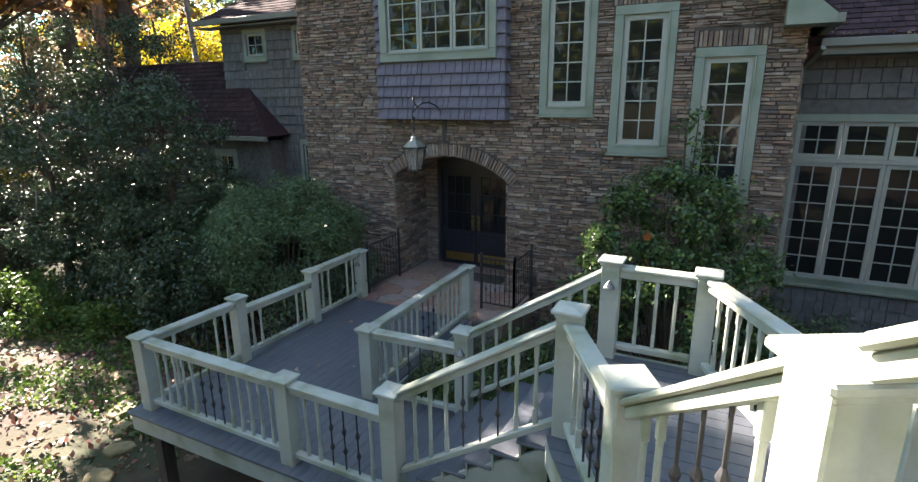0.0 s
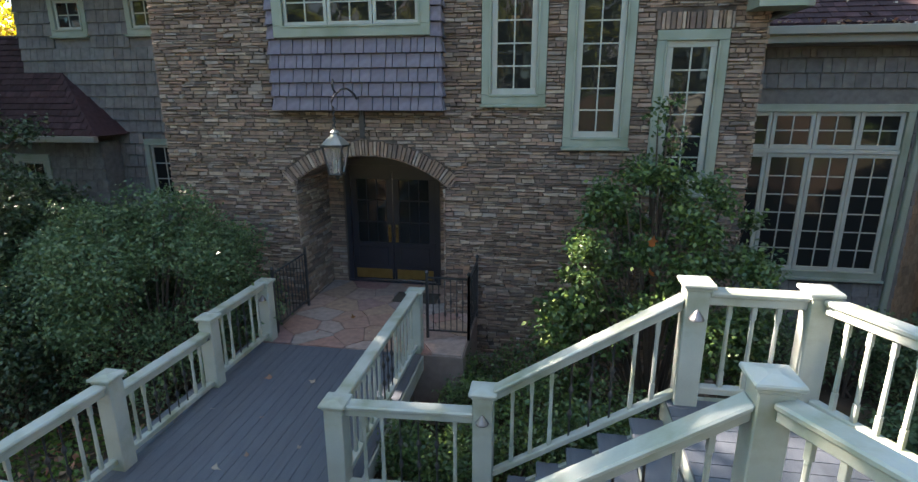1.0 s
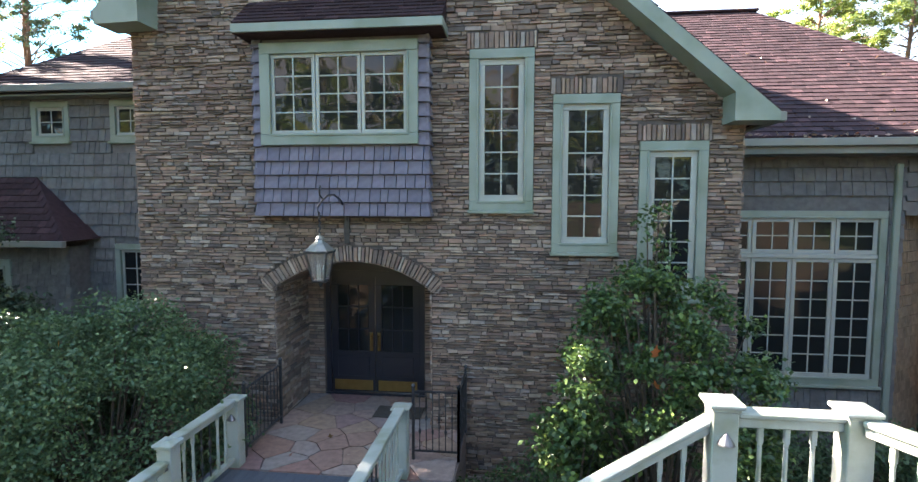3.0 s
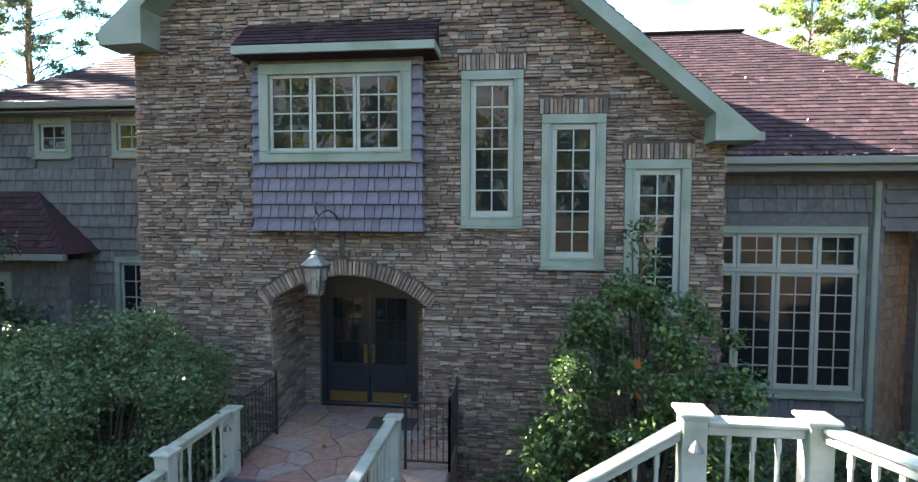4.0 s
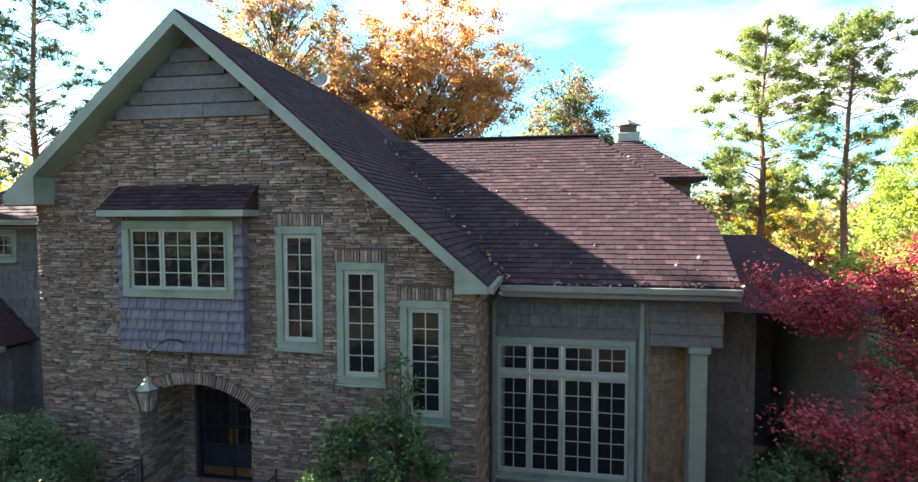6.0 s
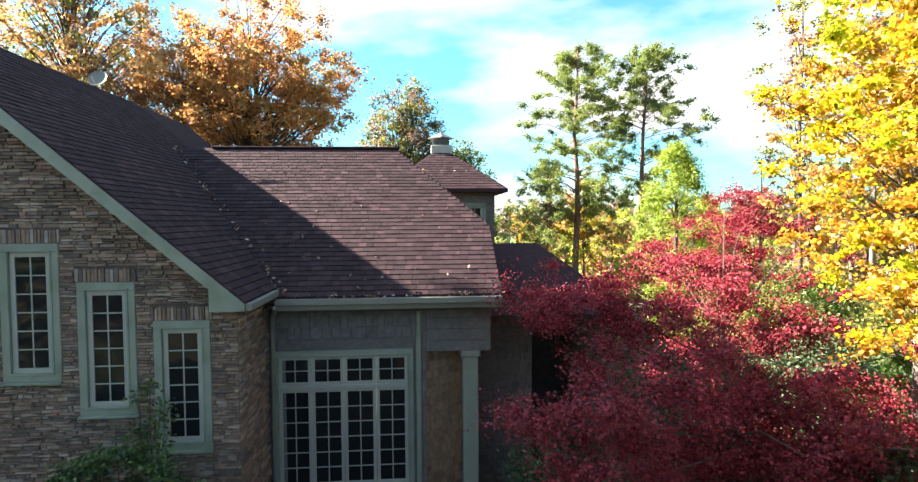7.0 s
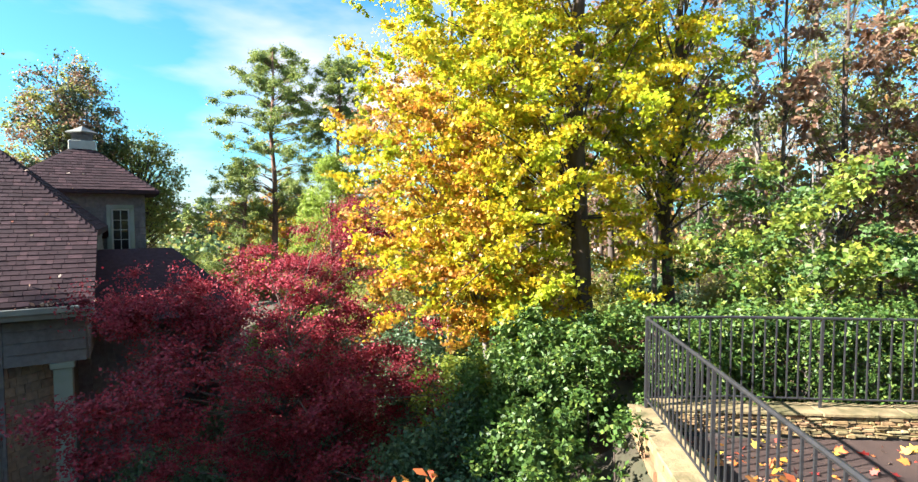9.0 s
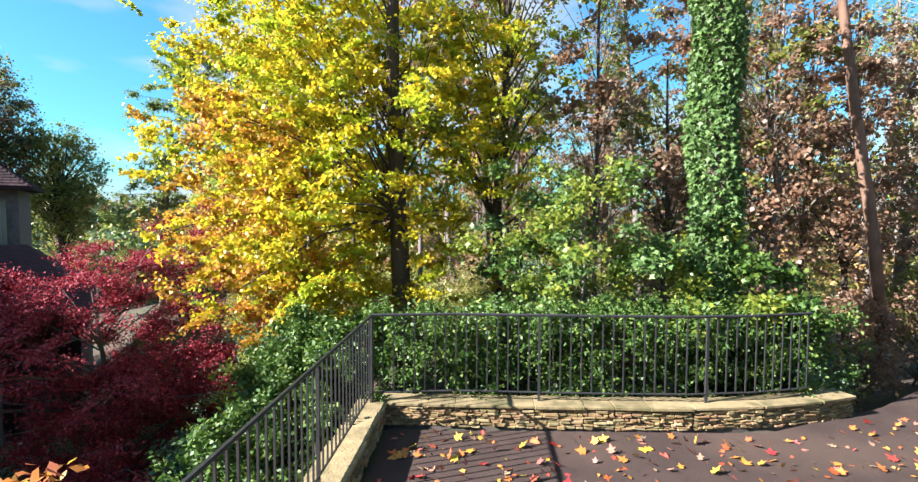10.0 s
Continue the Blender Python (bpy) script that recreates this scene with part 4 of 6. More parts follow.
P0, PA, PB, PC = (-6.68, 3.75), (-6.62, 5.2), (-6.64, 6.85), (-6.62, 8.25)
P2, P3, PE, PD, PF = (-4.24, 3.72), (-2.86, 3.70), (-4.23, 5.2), (-4.22, 8.22), (-2.86, 5.28)
PG, PH, PI_, PP = (-1.18, 5.31), (-0.28, 5.31), (-1.2, 3.76), (-0.58, 2.52)
for (x, y), z, top in ((P0, -0.03, 1.05), (PA, 0, 1.07), (PB, 0, 1.0), (PC, 0, 1.0), (P2, -0.03, 1.06), (PE, 0, 1.03), (PD, 0, 1.0)):
    post(x, y, z, top, light=(x, y) in (PB, PC))
post(*P3, -0.03, 1.27)
post(*PF, 0, 1.23, light=True)
for (x, y), top in ((PG, 2.33), (PH, 2.31), (PI_, 2.36)):
    post(x, y, 1.1, top, light=(x, y) == PG)
turnd = math.degrees(math.atan2(DIR.y, DIR.x))
post(*PP, 1.1, 2.55, turn=turnd)
railing(P0, PA, 0, 0, irons=(3, 4, 5))
railing(PB, PC, 0, 0, irons=(3, 4))
railing(PA, PB, 0.0, -0.06, height=0.86, irons=(3, 4, 5, 6))
railing(P0, P2, 0, 0, irons=(6, 7, 8))
railing(P2, P3, 0, 0, irons=(3, 4, 5))
railing(PE, PD, 0, 0, irons=(8, 9, 10))
railing(PE, PF, 0, 0, irons=(3, 4, 5))
railing(P3, PI_, 0.22, 1.27, irons=(4, 5, 6))
railing(PF, PG, 0.18, 1.25, irons=(4, 5, 6))
railing(PG, PH, 1.25, 1.25)
railing(PI_, PP, 1.25, 1.33, irons=(3, 4, 5))
far_end = (PH[0] + DIR.x * 2.3, PH[1] + DIR.y * 2.3)
railing(PH, far_end, 1.25, 1.25)
post(*far_end, 1.1, 2.4, turn=turnd)
# upper flight
UP = []
for i in range(1, 4):
    UP.append((PP[0] + DIR.x * 1.33 * i, PP[1] + DIR.y * 1.33 * i, 1.25 + 0.88 * i))
prev, zp = PP, 1.40
for x, y, z in UP:
    post(x, y, z - 0.5, z + 1.21, turn=turnd)
    railing(prev, (x, y), zp, z + 0.23, irons=(3, 4, 5))
    prev, zp = (x, y), z + 0.24


def stairs(name, label, origin, direction, width, n, rise, run, z0):
    t = thing(name, label, "stairs", (*origin, z0), math.degrees(math.atan2(direction[1], direction[0])))
    for i in range(n):
        part("tread", boxes((i * run - 0.025, (i + 1) * run + 0.0, 0.0, width, (i + 1) * rise - 0.035, (i + 1) * rise), bevel=0.01), M["deck"], t)
        part("riser", boxes((i * run, i * run + 0.02, 0.01, width - 0.01, i * rise, (i + 1) * rise - 0.036)), M["rail"], t)
    for y in (0.02, width - 0.06):
        bm = bmesh.new()
        prism(bm, [(0, y, 0.0), (0, y, rise * 0.6), (n * run, y, n * rise), (n * run, y, n * rise - 0.35), (0.15, y, -0.18)], (0, 0.04, 0))
        part("stringer", bm, M["rail"], t)
    return t


stairs("lower_stairs", "grey-painted wooden steps between pale stringers", (-2.86, 3.72), (1, 0), 1.55, 6, 1.25 / 7, 0.255, 0.0)
stairs("upper_stairs", "grey-painted wooden steps rising to the driveway", (PP[0] + 0.05, PP[1]), (DIR.x, DIR.y), 1.5, 14, 2.5 / 14, 0.265, 1.25)


# ---- ground ----
UPPER = [(-40, -14), (-3, -4.0), (0.9, -1.3), (2.4, -0.9), (7.6, -4.6), (12.45, 2.3), (17.2, -1.0), (19.6, -1.6), (45, -2), (45, -70), (-40, -70)]


def upper_distance(x, y):
    inside, best = False, 1e9
    n = len(UPPER)
    for i in range(n):
        (x0, y0), (x1, y1) = UPPER[i], UPPER[(i + 1) % n]
        if (y0 > y) != (y1 > y) and x < (x1 - x0) * (y - y0) / (y1 - y0) + x0:
            inside = not inside
        dx, dy = x1 - x0, y1 - y0
        s = max(0, min(1, ((x - x0) * dx + (y - y0) * dy) / (dx * dx + dy * dy)))
        best = min(best, math.hypot(x - x0 - s * dx, y - y0 - s * dy))
    return -best if inside else best


def smooth(a, b, x):
    s = max(0.0, min(1.0, (x - a) / (b - a)))
    return s * s * (3 - 2 * s)


def ground_z(x, y):
    d = upper_distance(x, y)
    base = -1.25 + 3.6 * smooth(8, 16, x) * (1 - smooth(14, 60, y)) - 2.5 * smooth(30, 90, y) + 0.4 * smooth(-12, -30, x)
    if d <= 0:
        return 3.70
    near = 3.70 - (0.0 if d > 0 else 0) - 0.62 * d - 0.3 * smooth(0, 0.4, d)
    z = max(base, near)
    return z + 0.10 * noise.noise(Vector((x * 0.45, y * 0.45, 0))) * smooth(0.5, 3, d)


def grid_axis(lo, hi, fine_lo, fine_hi, step):
    out, x, s = [], fine_lo, step
    while x < fine_hi:
        out.append(x)
        x += step
    s, left, x = step, [], fine_lo
    while x > lo:
        s *= 1.25
        x -= s
        left.append(x)
    s, right, x = step, [], fine_hi
    while x < hi:
        right.append(x)
        s *= 1.25
        x += s
    return left[::-1] + out + right


gx, gy = grid_axis(-900, 900, -18, 24, 0.4), grid_axis(-400, 1500, -9, 26, 0.4)
gv = [(x, y, ground_z(x, y)) for y in gy for x in gx]
gf = [(j * len(gx) + i, j * len(gx) + i + 1, (j + 1) * len(gx) + i + 1, (j + 1) * len(gx) + i) for j in range(len(gy) - 1) for i in range(len(gx) - 1)]
ground = raw("ground", gv, gf, M["soil"])
tagged(ground, "sloping ground under leaf litter and low growth", "ground", kind="structure")
for f_ in ground.data.polygons:
    f_.use_smooth = True

# ---- parking court ----
COR = Vector((12.6, 2.12, 0))
LEG = Vector((-0.6, -0.8, 0)).normalized()
FRO = Vector((0.812, -0.584, 0)).normalized()
asphalt_ring = [COR + FRO * 0.3 + LEG * 0.3, COR + FRO * 5.5 + LEG * 0.2, Vector((19.5, -1.75, 0)), Vector((45, -2.2, 0)), Vector((45, -60, 0)), Vector((-10, -60, 0)), Vector((7.9, -4.3, 0))]
bm = bmesh.new()
prism(bm, [(p.x, p.y, 3.55) for p in asphalt_ring], (0, 0, 0.2))
road = part("road", bm, M["asphalt"])
tagged(road, "dark asphalt parking court strewn with autumn leaves", "driveway", kind="structure")


# ---- plants ----
nr = np.random.RandomState(11)
OVAL = np.array([(0, 0, 0), (0.30, 0.45, 0.06), (0, 1, 0), (-0.30, 0.45, 0.06)])
NEEDLE = np.array([(0, 0, 0), (0.17, 0.6, 0.0), (0, 1, 0), (-0.17, 0.6, 0.0)])
STAR = np.array([(0.02, 0, 0), (0.38, 0.10, 0.03), (0.26, 0.32, 0.0), (0.58, 0.52, 0.06), (0.22, 0.58, 0.0), (0, 1.05, 0.03), (-0.22, 0.58, 0.0),
                 (-0.58, 0.52, 0.06), (-0.26, 0.32, 0.0), (-0.38, 0.10, 0.03)])

LOBED = np.array([(0, 0, 0), (0.50, 0.42, 0.05), (0.18, 0.55, 0.0), (0, 1.05, 0.04), (-0.18, 0.55, 0.0), (-0.50, 0.42, 0.05)])

WIDE = np.array([(0, 0, 0), (0.46, 0.48, 0.06), (0, 1.05, 0), (-0.46, 0.48, 0.06)])


def leaves(name, pts, size, material, parent, shape=OVAL, vary=0.35, droop=0.3, flat=0.5):
    """Many single leaves at points, turned at random: flat near 1 lies level, near 0 any way round."""
    n, k = len(pts), len(shape)
    yaw = nr.uniform(0, math.tau, n)
    pitch = nr.normal(-droop, 0.55, n)
    roll = nr.normal(0, 1.0 - 0.75 * flat, n) * 1.2
    s = size * (1 + nr.uniform(-vary, vary, n))
    t = shape[None, :, :] * s[:, None, None]
    cr, sr = np.cos(roll)[:, None], np.sin(roll)[:, None]
    x, y, z = t[..., 0] * cr + t[..., 2] * sr, t[..., 1], -t[..., 0] * sr + t[..., 2] * cr
    cp, sp = np.cos(pitch)[:, None], np.sin(pitch)[:, None]
    y, z = y * cp - z * sp, y * sp + z * cp
    cy, sy = np.cos(yaw)[:, None], np.sin(yaw)[:, None]
    v = np.stack([x * cy - y * sy, x * sy + y * cy, z], -1) + pts[:, None, :]
    me = bpy.data.meshes.new(name)
    me.vertices.add(n * k)
    me.vertices.foreach_set("co", v.reshape(-1))
    me.loops.add(n * k)
    me.loops.foreach_set("vertex_index", np.arange(n * k))
    me.polygons.add(n)
    me.polygons.foreach_set("loop_start", np.arange(n) * k)
    me.update(calc_edges=True)
    me.materials.append(material)
    ob = new(name, me)
    if parent:
        ob.parent = parent
    return ob


def in_clumps(clumps, n, shell=0.5, squash=0.7, tilt=0.0):
    """n points in and round clump centres (x, y, z, r), denser towards the outside; tilt leans each clump its own way."""
    c = np.array(clumps)
    w = c[:, 3] ** 2
    i = nr.choice(len(c), n, p=w / w.sum())
    d = nr.normal(size=(n, 3))
    d /= np.linalg.norm(d, axis=1)[:, None]
    r = (shell + (1 - shell) * nr.uniform(0, 1, n)) * (1 + 0.18 * nr.normal(size=n))
    d = d * (c[i, 3] * r)[:, None] * np.array((1, 1, squash))
    if tilt:
        lean = nr.normal(0, tilt, (len(c), 2))[i]
        d[:, 2] += (d[:, :2] * lean).sum(1)
    return c[i, :3] + d


def crown_clumps(cx, cy, cz, rx, ry, rz, n, r, hollow=0.45, rag=0.25):
    out = []
    for _ in range(n):
        d = nr.normal(size=3)
        d /= np.linalg.norm(d)
        q = (hollow + (1 - hollow) * nr.uniform() ** 0.6) * (1 + rag * nr.uniform(-1, 0.6))
        out.append((cx + d[0] * rx * q, cy + d[1] * ry * q, cz + d[2] * rz * q, r * nr.uniform(0.6, 1.25)))
    return out


def wood(bm, x, y, z0, z1, r0, clumps, lean=(0, 0), share=0.7, limb=0.28, sides=7, drop=0.12):
    """A trunk with a slight bend, and limbs that reach for the clumps."""
    n = 7
    path = []
    for i in range(n):
        s = i / (n - 1)
        path.append(Vector((x + lean[0] * s + nr.normal() * r0 * 0.5 * (0 < i), y + lean[1] * s + nr.normal() * r0 * 0.5 * (0 < i), z0 + (z1 - z0) * s)))
    tube(bm, [path[0] + Vector((0, 0, -0.3)), path[0] + Vector((0, 0, 0.02))], r0 * 1.5, r0 * 1.15, sides)
    tube(bm, path, r0 * 1.12, r0 * 0.22, sides)
    limbs = []
    for c in clumps:
        if nr.uniform() > share:
            continue
        e = Vector(c[:3])
        s = max(0.3, min(0.96, (e.z - z0) / max(0.1, z1 - z0) - drop - nr.uniform() * drop))
        k = min(n - 2, int(s * (n - 1)))
        st_ = path[k].lerp(path[k + 1], s * (n - 1) - k)
        mid = st_.lerp(e, 0.5) + Vector((nr.normal() * 0.1, nr.normal() * 0.1, 0.12 * (e - st_).length * nr.uniform(0.2, 1)))
        rl = r0 * limb * (1 - 0.6 * s)
        limbs.append(([st_, st_.lerp(mid, 0.55), mid, mid.lerp(e, 0.6), e], rl))
    return limbs


def tree(name, label, x, y, height, r0, clumps, n, size, leafm, bark="bark", shape=OVAL, z0=None, lean=(0, 0), top=0.92, share=0.7, shell=0.35, squash=0.7,
         flat=0.4, category="tree", group="", limb=0.28, near=False, tilt=0.0, drop=0.12):
    z0 = ground_z(x, y) if z0 is None else z0
    t = thing(name, label, category, (x, y, z0), 0, group)
    off = Vector((x, y, z0))
    local = [(c[0] - x, c[1] - y, c[2] - z0, c[3]) for c in clumps]
    bm = bmesh.new()
    limbs = wood(bm, 0, 0, 0, height * top, r0, local, lean, share, limb, drop=drop)
    tr_ = part("trunk", bm, M[bark], t)
    lb = bmesh.new()
    for pts, rl in limbs:
        tube(lb, pts, rl, rl * 0.25, 5)
        if near:
            part("limb", lb, M[bark], t)
            lb = bmesh.new()
    if near:
        lb.free()
    else:
        tagged(part("branchwork", lb, M[bark], t), kind="stuff")
    for p in tr_.data.polygons:
        p.use_smooth = True
    ms = leafm if isinstance(leafm, (list, tuple)) else [leafm]
    for i, m in enumerate(ms):
        sub = local[i::len(ms)]
        leaves("crown", in_clumps(sub, n // len(ms), shell, squash, tilt), size, M[m], t, shape, flat=flat)
    return t


def pine(x, y, height, r0, n=5000, lean=(0, 0), live=0.45, spread=2.6, mats=("needle",), bark="pine_bark", label="tall pine with a red-brown trunk and open tufted crown", z0=None):
    z0 = ground_z(x, y) if z0 is None else z0
    cl = []
    levels = int(height * (1 - live) / 0.8)
    for i in range(levels):
        v = (i + 0.5) / levels
        s = live + (1 - live) * v
        reach = spread * (0.55 + 0.45 * math.sin(min(1, v * 2.2) * math.pi / 2)) * (1 - 0.72 * max(0, v - 0.25) / 0.75)
        for _ in range(nr.randint(4, 7)):
            a = nr.uniform(0, math.tau)
            L = reach * nr.uniform(0.45, 1.15)
            ox, oy = x + lean[0] * s, y + lean[1] * s
            rise = nr.uniform(-0.05, 0.35) if v > 0.25 else nr.uniform(-0.25, 0.15)
            for f_ in (0.5, 0.7, 0.86, 1.0):
                cl.append((ox + math.cos(a) * L * f_ + nr.normal() * 0.25, oy + math.sin(a) * L * f_ + nr.normal() * 0.25, z0 + height * s + L * rise * f_ + nr.normal() * 0.3,
                           (0.16 + 0.26 * nr.uniform() + spread * 0.04) * (0.6 + 0.5 * f_)))
    cl.append((x + lean[0], y + lean[1], z0 + height * 0.99, 0.5))
    return tree("pine_tree", label, x, y, height, r0, cl, n, 0.18 if height > 12 else 0.16, mats, bark, NEEDLE, z0, lean, 1.0, 0.5, 0.0, 0.46, flat=0.1, limb=0.2, group="pines", tilt=0.3, drop=0.025)


def bush(name, label, cx, cy, zt, rx, ry, n, size, leafm, nclump=26, clump=0.5, z0=None, group="", shape=OVAL, stems=True, flat=0.3, shell=0.55):
    z0 = ground_z(cx, cy) if z0 is None else z0
    t = thing(name, label, "shrub", (cx, cy, z0), 0, group)
    h = zt - z0
    cl = []
    for _ in range(nclump):
        a, q = nr.uniform(0, math.tau), nr.uniform() ** 0.5
        v = nr.uniform(-0.35, 1)
        k = math.sqrt(max(0.05, 1 - max(0, v) ** 2))
        cl.append((math.cos(a) * rx * (0.55 + 0.45 * q) * k - 0.0, math.sin(a) * ry * (0.55 + 0.45 * q) * k, max(clump * 0.3, h * 0.42 + v * h * 0.5 - clump * 0.3),
                   clump * nr.uniform(0.7, 1.3)))
    if stems:
        bm = bmesh.new()
        for c in cl[::2]:
            tube(bm, [(nr.normal() * 0.1, nr.normal() * 0.1, -0.1), (c[0] * 0.4, c[1] * 0.4, c[2] * 0.5), c[:3]], 0.03, 0.008, 5)
        tagged(part("branchwork", bm, M["bark"], t), kind="stuff")
    leaves("foliage", in_clumps(cl, n, shell, 0.8), size, M[leafm], t, shape, flat=flat)
    return t


M["ivy"] = leafmat("ivy_leaf", [(0.055, 0.125, 0.03), (0.13, 0.235, 0.055), (0.09, 0.18, 0.04), (0.20, 0.31, 0.085)], 0.25, 0.6)
M["camellia"] = leafmat("camellia_leaf", [(0.04, 0.085, 0.035), (0.085, 0.16, 0.05), (0.06, 0.12, 0.04), (0.20, 0.30, 0.07)], 0.3, 0.33)

# shrubs by the entrance
bush("evergreen_bush", "large dense evergreen bush with small glossy leaves", -8.72, 8.35, 2.55, 2.0, 1.5, 46000, 0.058, "holly", 110, 0.36, -1.2)
bush("evergreen_bush", "large dense evergreen bush with small glossy leaves", -10.6, 9.1, 2.25, 1.6, 1.5, 24000, 0.058, "holly", 60, 0.36, -1.2)
bush("camellia_bush", "loose broad-leaved green bush with sunlit front sprays", -0.8, 8.35, 3.25, 1.5, 1.05, 26000, 0.07, "camellia", 90, 0.27, -1.1, shell=0.2)
bush("camellia_sprig", "loose leafy shoots at the bush's edge", -1.9, 8.0, 1.6, 0.55, 0.5, 1500, 0.09, "camellia", 16, 0.26, -0.6)
bush("camellia_sprig", "upright leafy shoots of a young shrub by the window", -0.75, 9.2, 3.95, 0.35, 0.25, 700, 0.08, "camellia", 14, 0.22, 0.5)
for x, y, zt, r, n in ((-3.55, 6.3, 0.4, 0.6, 3600), (-2.7, 6.3, 0.38, 0.65, 3800), (-1.95, 6.5, 0.35, 0.65, 3600), (-3.1, 5.85, 0.3, 0.5, 2800), (-1.3, 6.3, 0.5, 0.6, 3000), (-3.3, 7.3, 0.15, 0.5, 2200), (-2.3, 7.6, 0.2, 0.6, 2600),
                       (-1.2, 7.4, 0.3, 0.55, 2400), (-3.5, 8.5, -0.1, 0.5, 1800), (-2.6, 8.7, 0.1, 0.6, 2200)):
    bush("azalea_bush", "low rounded azalea with small green leaves", x, y, zt, r, r, n, 0.055, "camellia", 18, 0.26, -1.1, "azaleas below the steps")
for x, y, zt, r in ((1.6, 10.4, 0.2, 0.8), (2.8, 10.2, 0.25, 0.85), (4.1, 10.1, 0.3, 0.9), (5.6, 10.0, 0.4, 1.0)):
    bush("foundation_shrub", "low dark evergreen shrub below the wing window", x, y, zt, r, r * 0.8, 3500, 0.07, "holly", 18, 0.35, -1.15, "foundation shrubs")
hc = crown_clumps(-13.0, 8.8, 2.3, 2.1, 1.8, 2.5, 60, 0.5)
tree("holly_tree", "dense dark holly with glinting leaves", -13.0, 8.8, 5.8, 0.13, hc, 22000, 0.085, "dark_holly", shell=0.4)
hc = crown_clumps(-15.6, 7.4, 1.9, 1.8, 1.8, 2.4, 46, 0.5)
tree("holly_tree", "dense dark holly with glinting leaves", -15.6, 7.4, 5.2, 0.12, hc, 16000, 0.085, "dark_holly", shell=0.4)
nr = np.random.RandomState(77)
for x, y, z, h in ((-18.6, 11.4, 3.4, 7.6), (-21.6, 10.4, 3.6, 8.0), (-24.4, 11.6, 3.8, 8.4), (-20.0, 14.0, 4.0, 8.6), (-26.5, 9.0, 3.4, 7.8)):
    hc = crown_clumps(x, y, z, 1.9, 1.9, 4.0, 60, 0.6)
    tree("holly_tree", "dark holly in the wood beside the house", x, y, h, 0.13, hc, 13000, 0.1, "dark_holly", shell=0.3)
for x, y, zt, r in ((-12.0, 7.6, 2.0, 1.3), (-14.3, 8.0, 2.2, 1.5), (-16.8, 8.6, 2.4, 1.6), (-18.6, 7.4, 1.8, 1.5), (-10.6, 7.2, 1.2, 1.0)):
    bush("evergreen_bush", "dark evergreen bush in the shade of the trees", x, y, zt, r, r * 0.8, 11000, 0.075, "dark_holly", 34, 0.45, None, "evergreen bushes by the lawn")
for x, y, zt, r in ((7.0, 11.6, 1.3, 1.2), (8.6, 11.2, 1.5, 1.3), (10.4, 12.6, 2.0, 1.4), (9.0, 13.6, 1.6, 1.3), (11.6, 15.0, 2.4, 1.5), (10.0, 16.5, 2.0, 1.5), (12.8, 13.0, 3.0, 1.4), (7.4, 5.0, 1.4, 1.2),
                    (9.4, 4.2, 2.0, 1.2), (11.0, 5.6, 2.9, 1.0), (11.6, 6.7, 3.0, 1.1), (12.4, 7.8, 3.2, 1.2), (10.3, 4.6, 2.4, 1.0), (10.6, 3.4, 2.6, 0.9), (9.7, 2.4, 2.6, 0.9), (12.0, 5.4, 3.6, 0.8), (12.2, 9.4, 2.2, 1.1), (12.9, 10.8, 2.6, 1.2), (13.9, 11.9, 3.0, 1.2), (14.9, 12.9, 3.2, 1.3), (11.4, 10.6, 2.0, 1.1), (13.2, 13.2, 2.8, 1.2), (15.8, 14.0, 3.4, 1.3), (12.2, 12.2, 2.4, 1.2), (13.2, 17.5, 2.6, 1.6), (11.6, 19.5, 2.2, 1.8), (6.6, 7.6, 0.6, 1.1), (5.2, 6.2, 0.9, 1.2), (3.6, 5.0, 1.2, 1.2), (2.6, 7.2, 0.2, 1.2), (4.4, 8.2, 0.1, 1.2)):
    bush("evergreen_bush", "dark evergreen bush on the bank under the maple", x, y, zt, r, r * 0.85, 4000, 0.095, "holly", 26, 0.45, None, "evergreen bushes on the bank")
bush("laurel_bush", "sunlit low glossy laurel bush at the lawn's edge", -15.3, 6.2, -0.1, 1.6, 0.9, 5200, 0.09, "hedge", 24, 0.4)
bush("laurel_bush", "sunlit low glossy laurel bush at the lawn's edge", -12.6, 6.6, -0.45, 0.9, 0.6, 2200, 0.09, "hedge", 14, 0.32)

nr = np.random.RandomState(101)
# red maple below the parking court
rc = []
for cx, cy, cz, rx, n in ((6.5, 9.4, 4.9, 0.7, 20), (7.5, 9.0, 4.7, 1.1, 24), (9.2, 9.8, 5.3, 1.5, 26), (11.0, 11.9, 5.5, 1.3, 24), (12.8, 13.2, 6.4, 1.0, 34), (6.5, 6.8, 3.6, 0.7, 18), (7.6, 7.6, 4.1, 1.5, 18),
                          (8.8, 7.4, 3.4, 1.5, 6), (10.6, 9.2, 4.4, 1.7, 18), (11.6, 9.6, 4.0, 1.5, 16), (11.8, 11.4, 5.4, 1.3, 12)):
    rc += [(cx + nr.normal() * rx * 0.6, cy + nr.normal() * rx * 0.55, cz + nr.normal() * 0.3, nr.uniform(0.3, 0.65)) for _ in range(n)]
rc += [(9.9 + nr.normal() * 1.5, 8.3 + nr.normal() * 1.0, nr.uniform(0.8, 3.7), nr.uniform(0.4, 0.7)) for _ in range(150)]
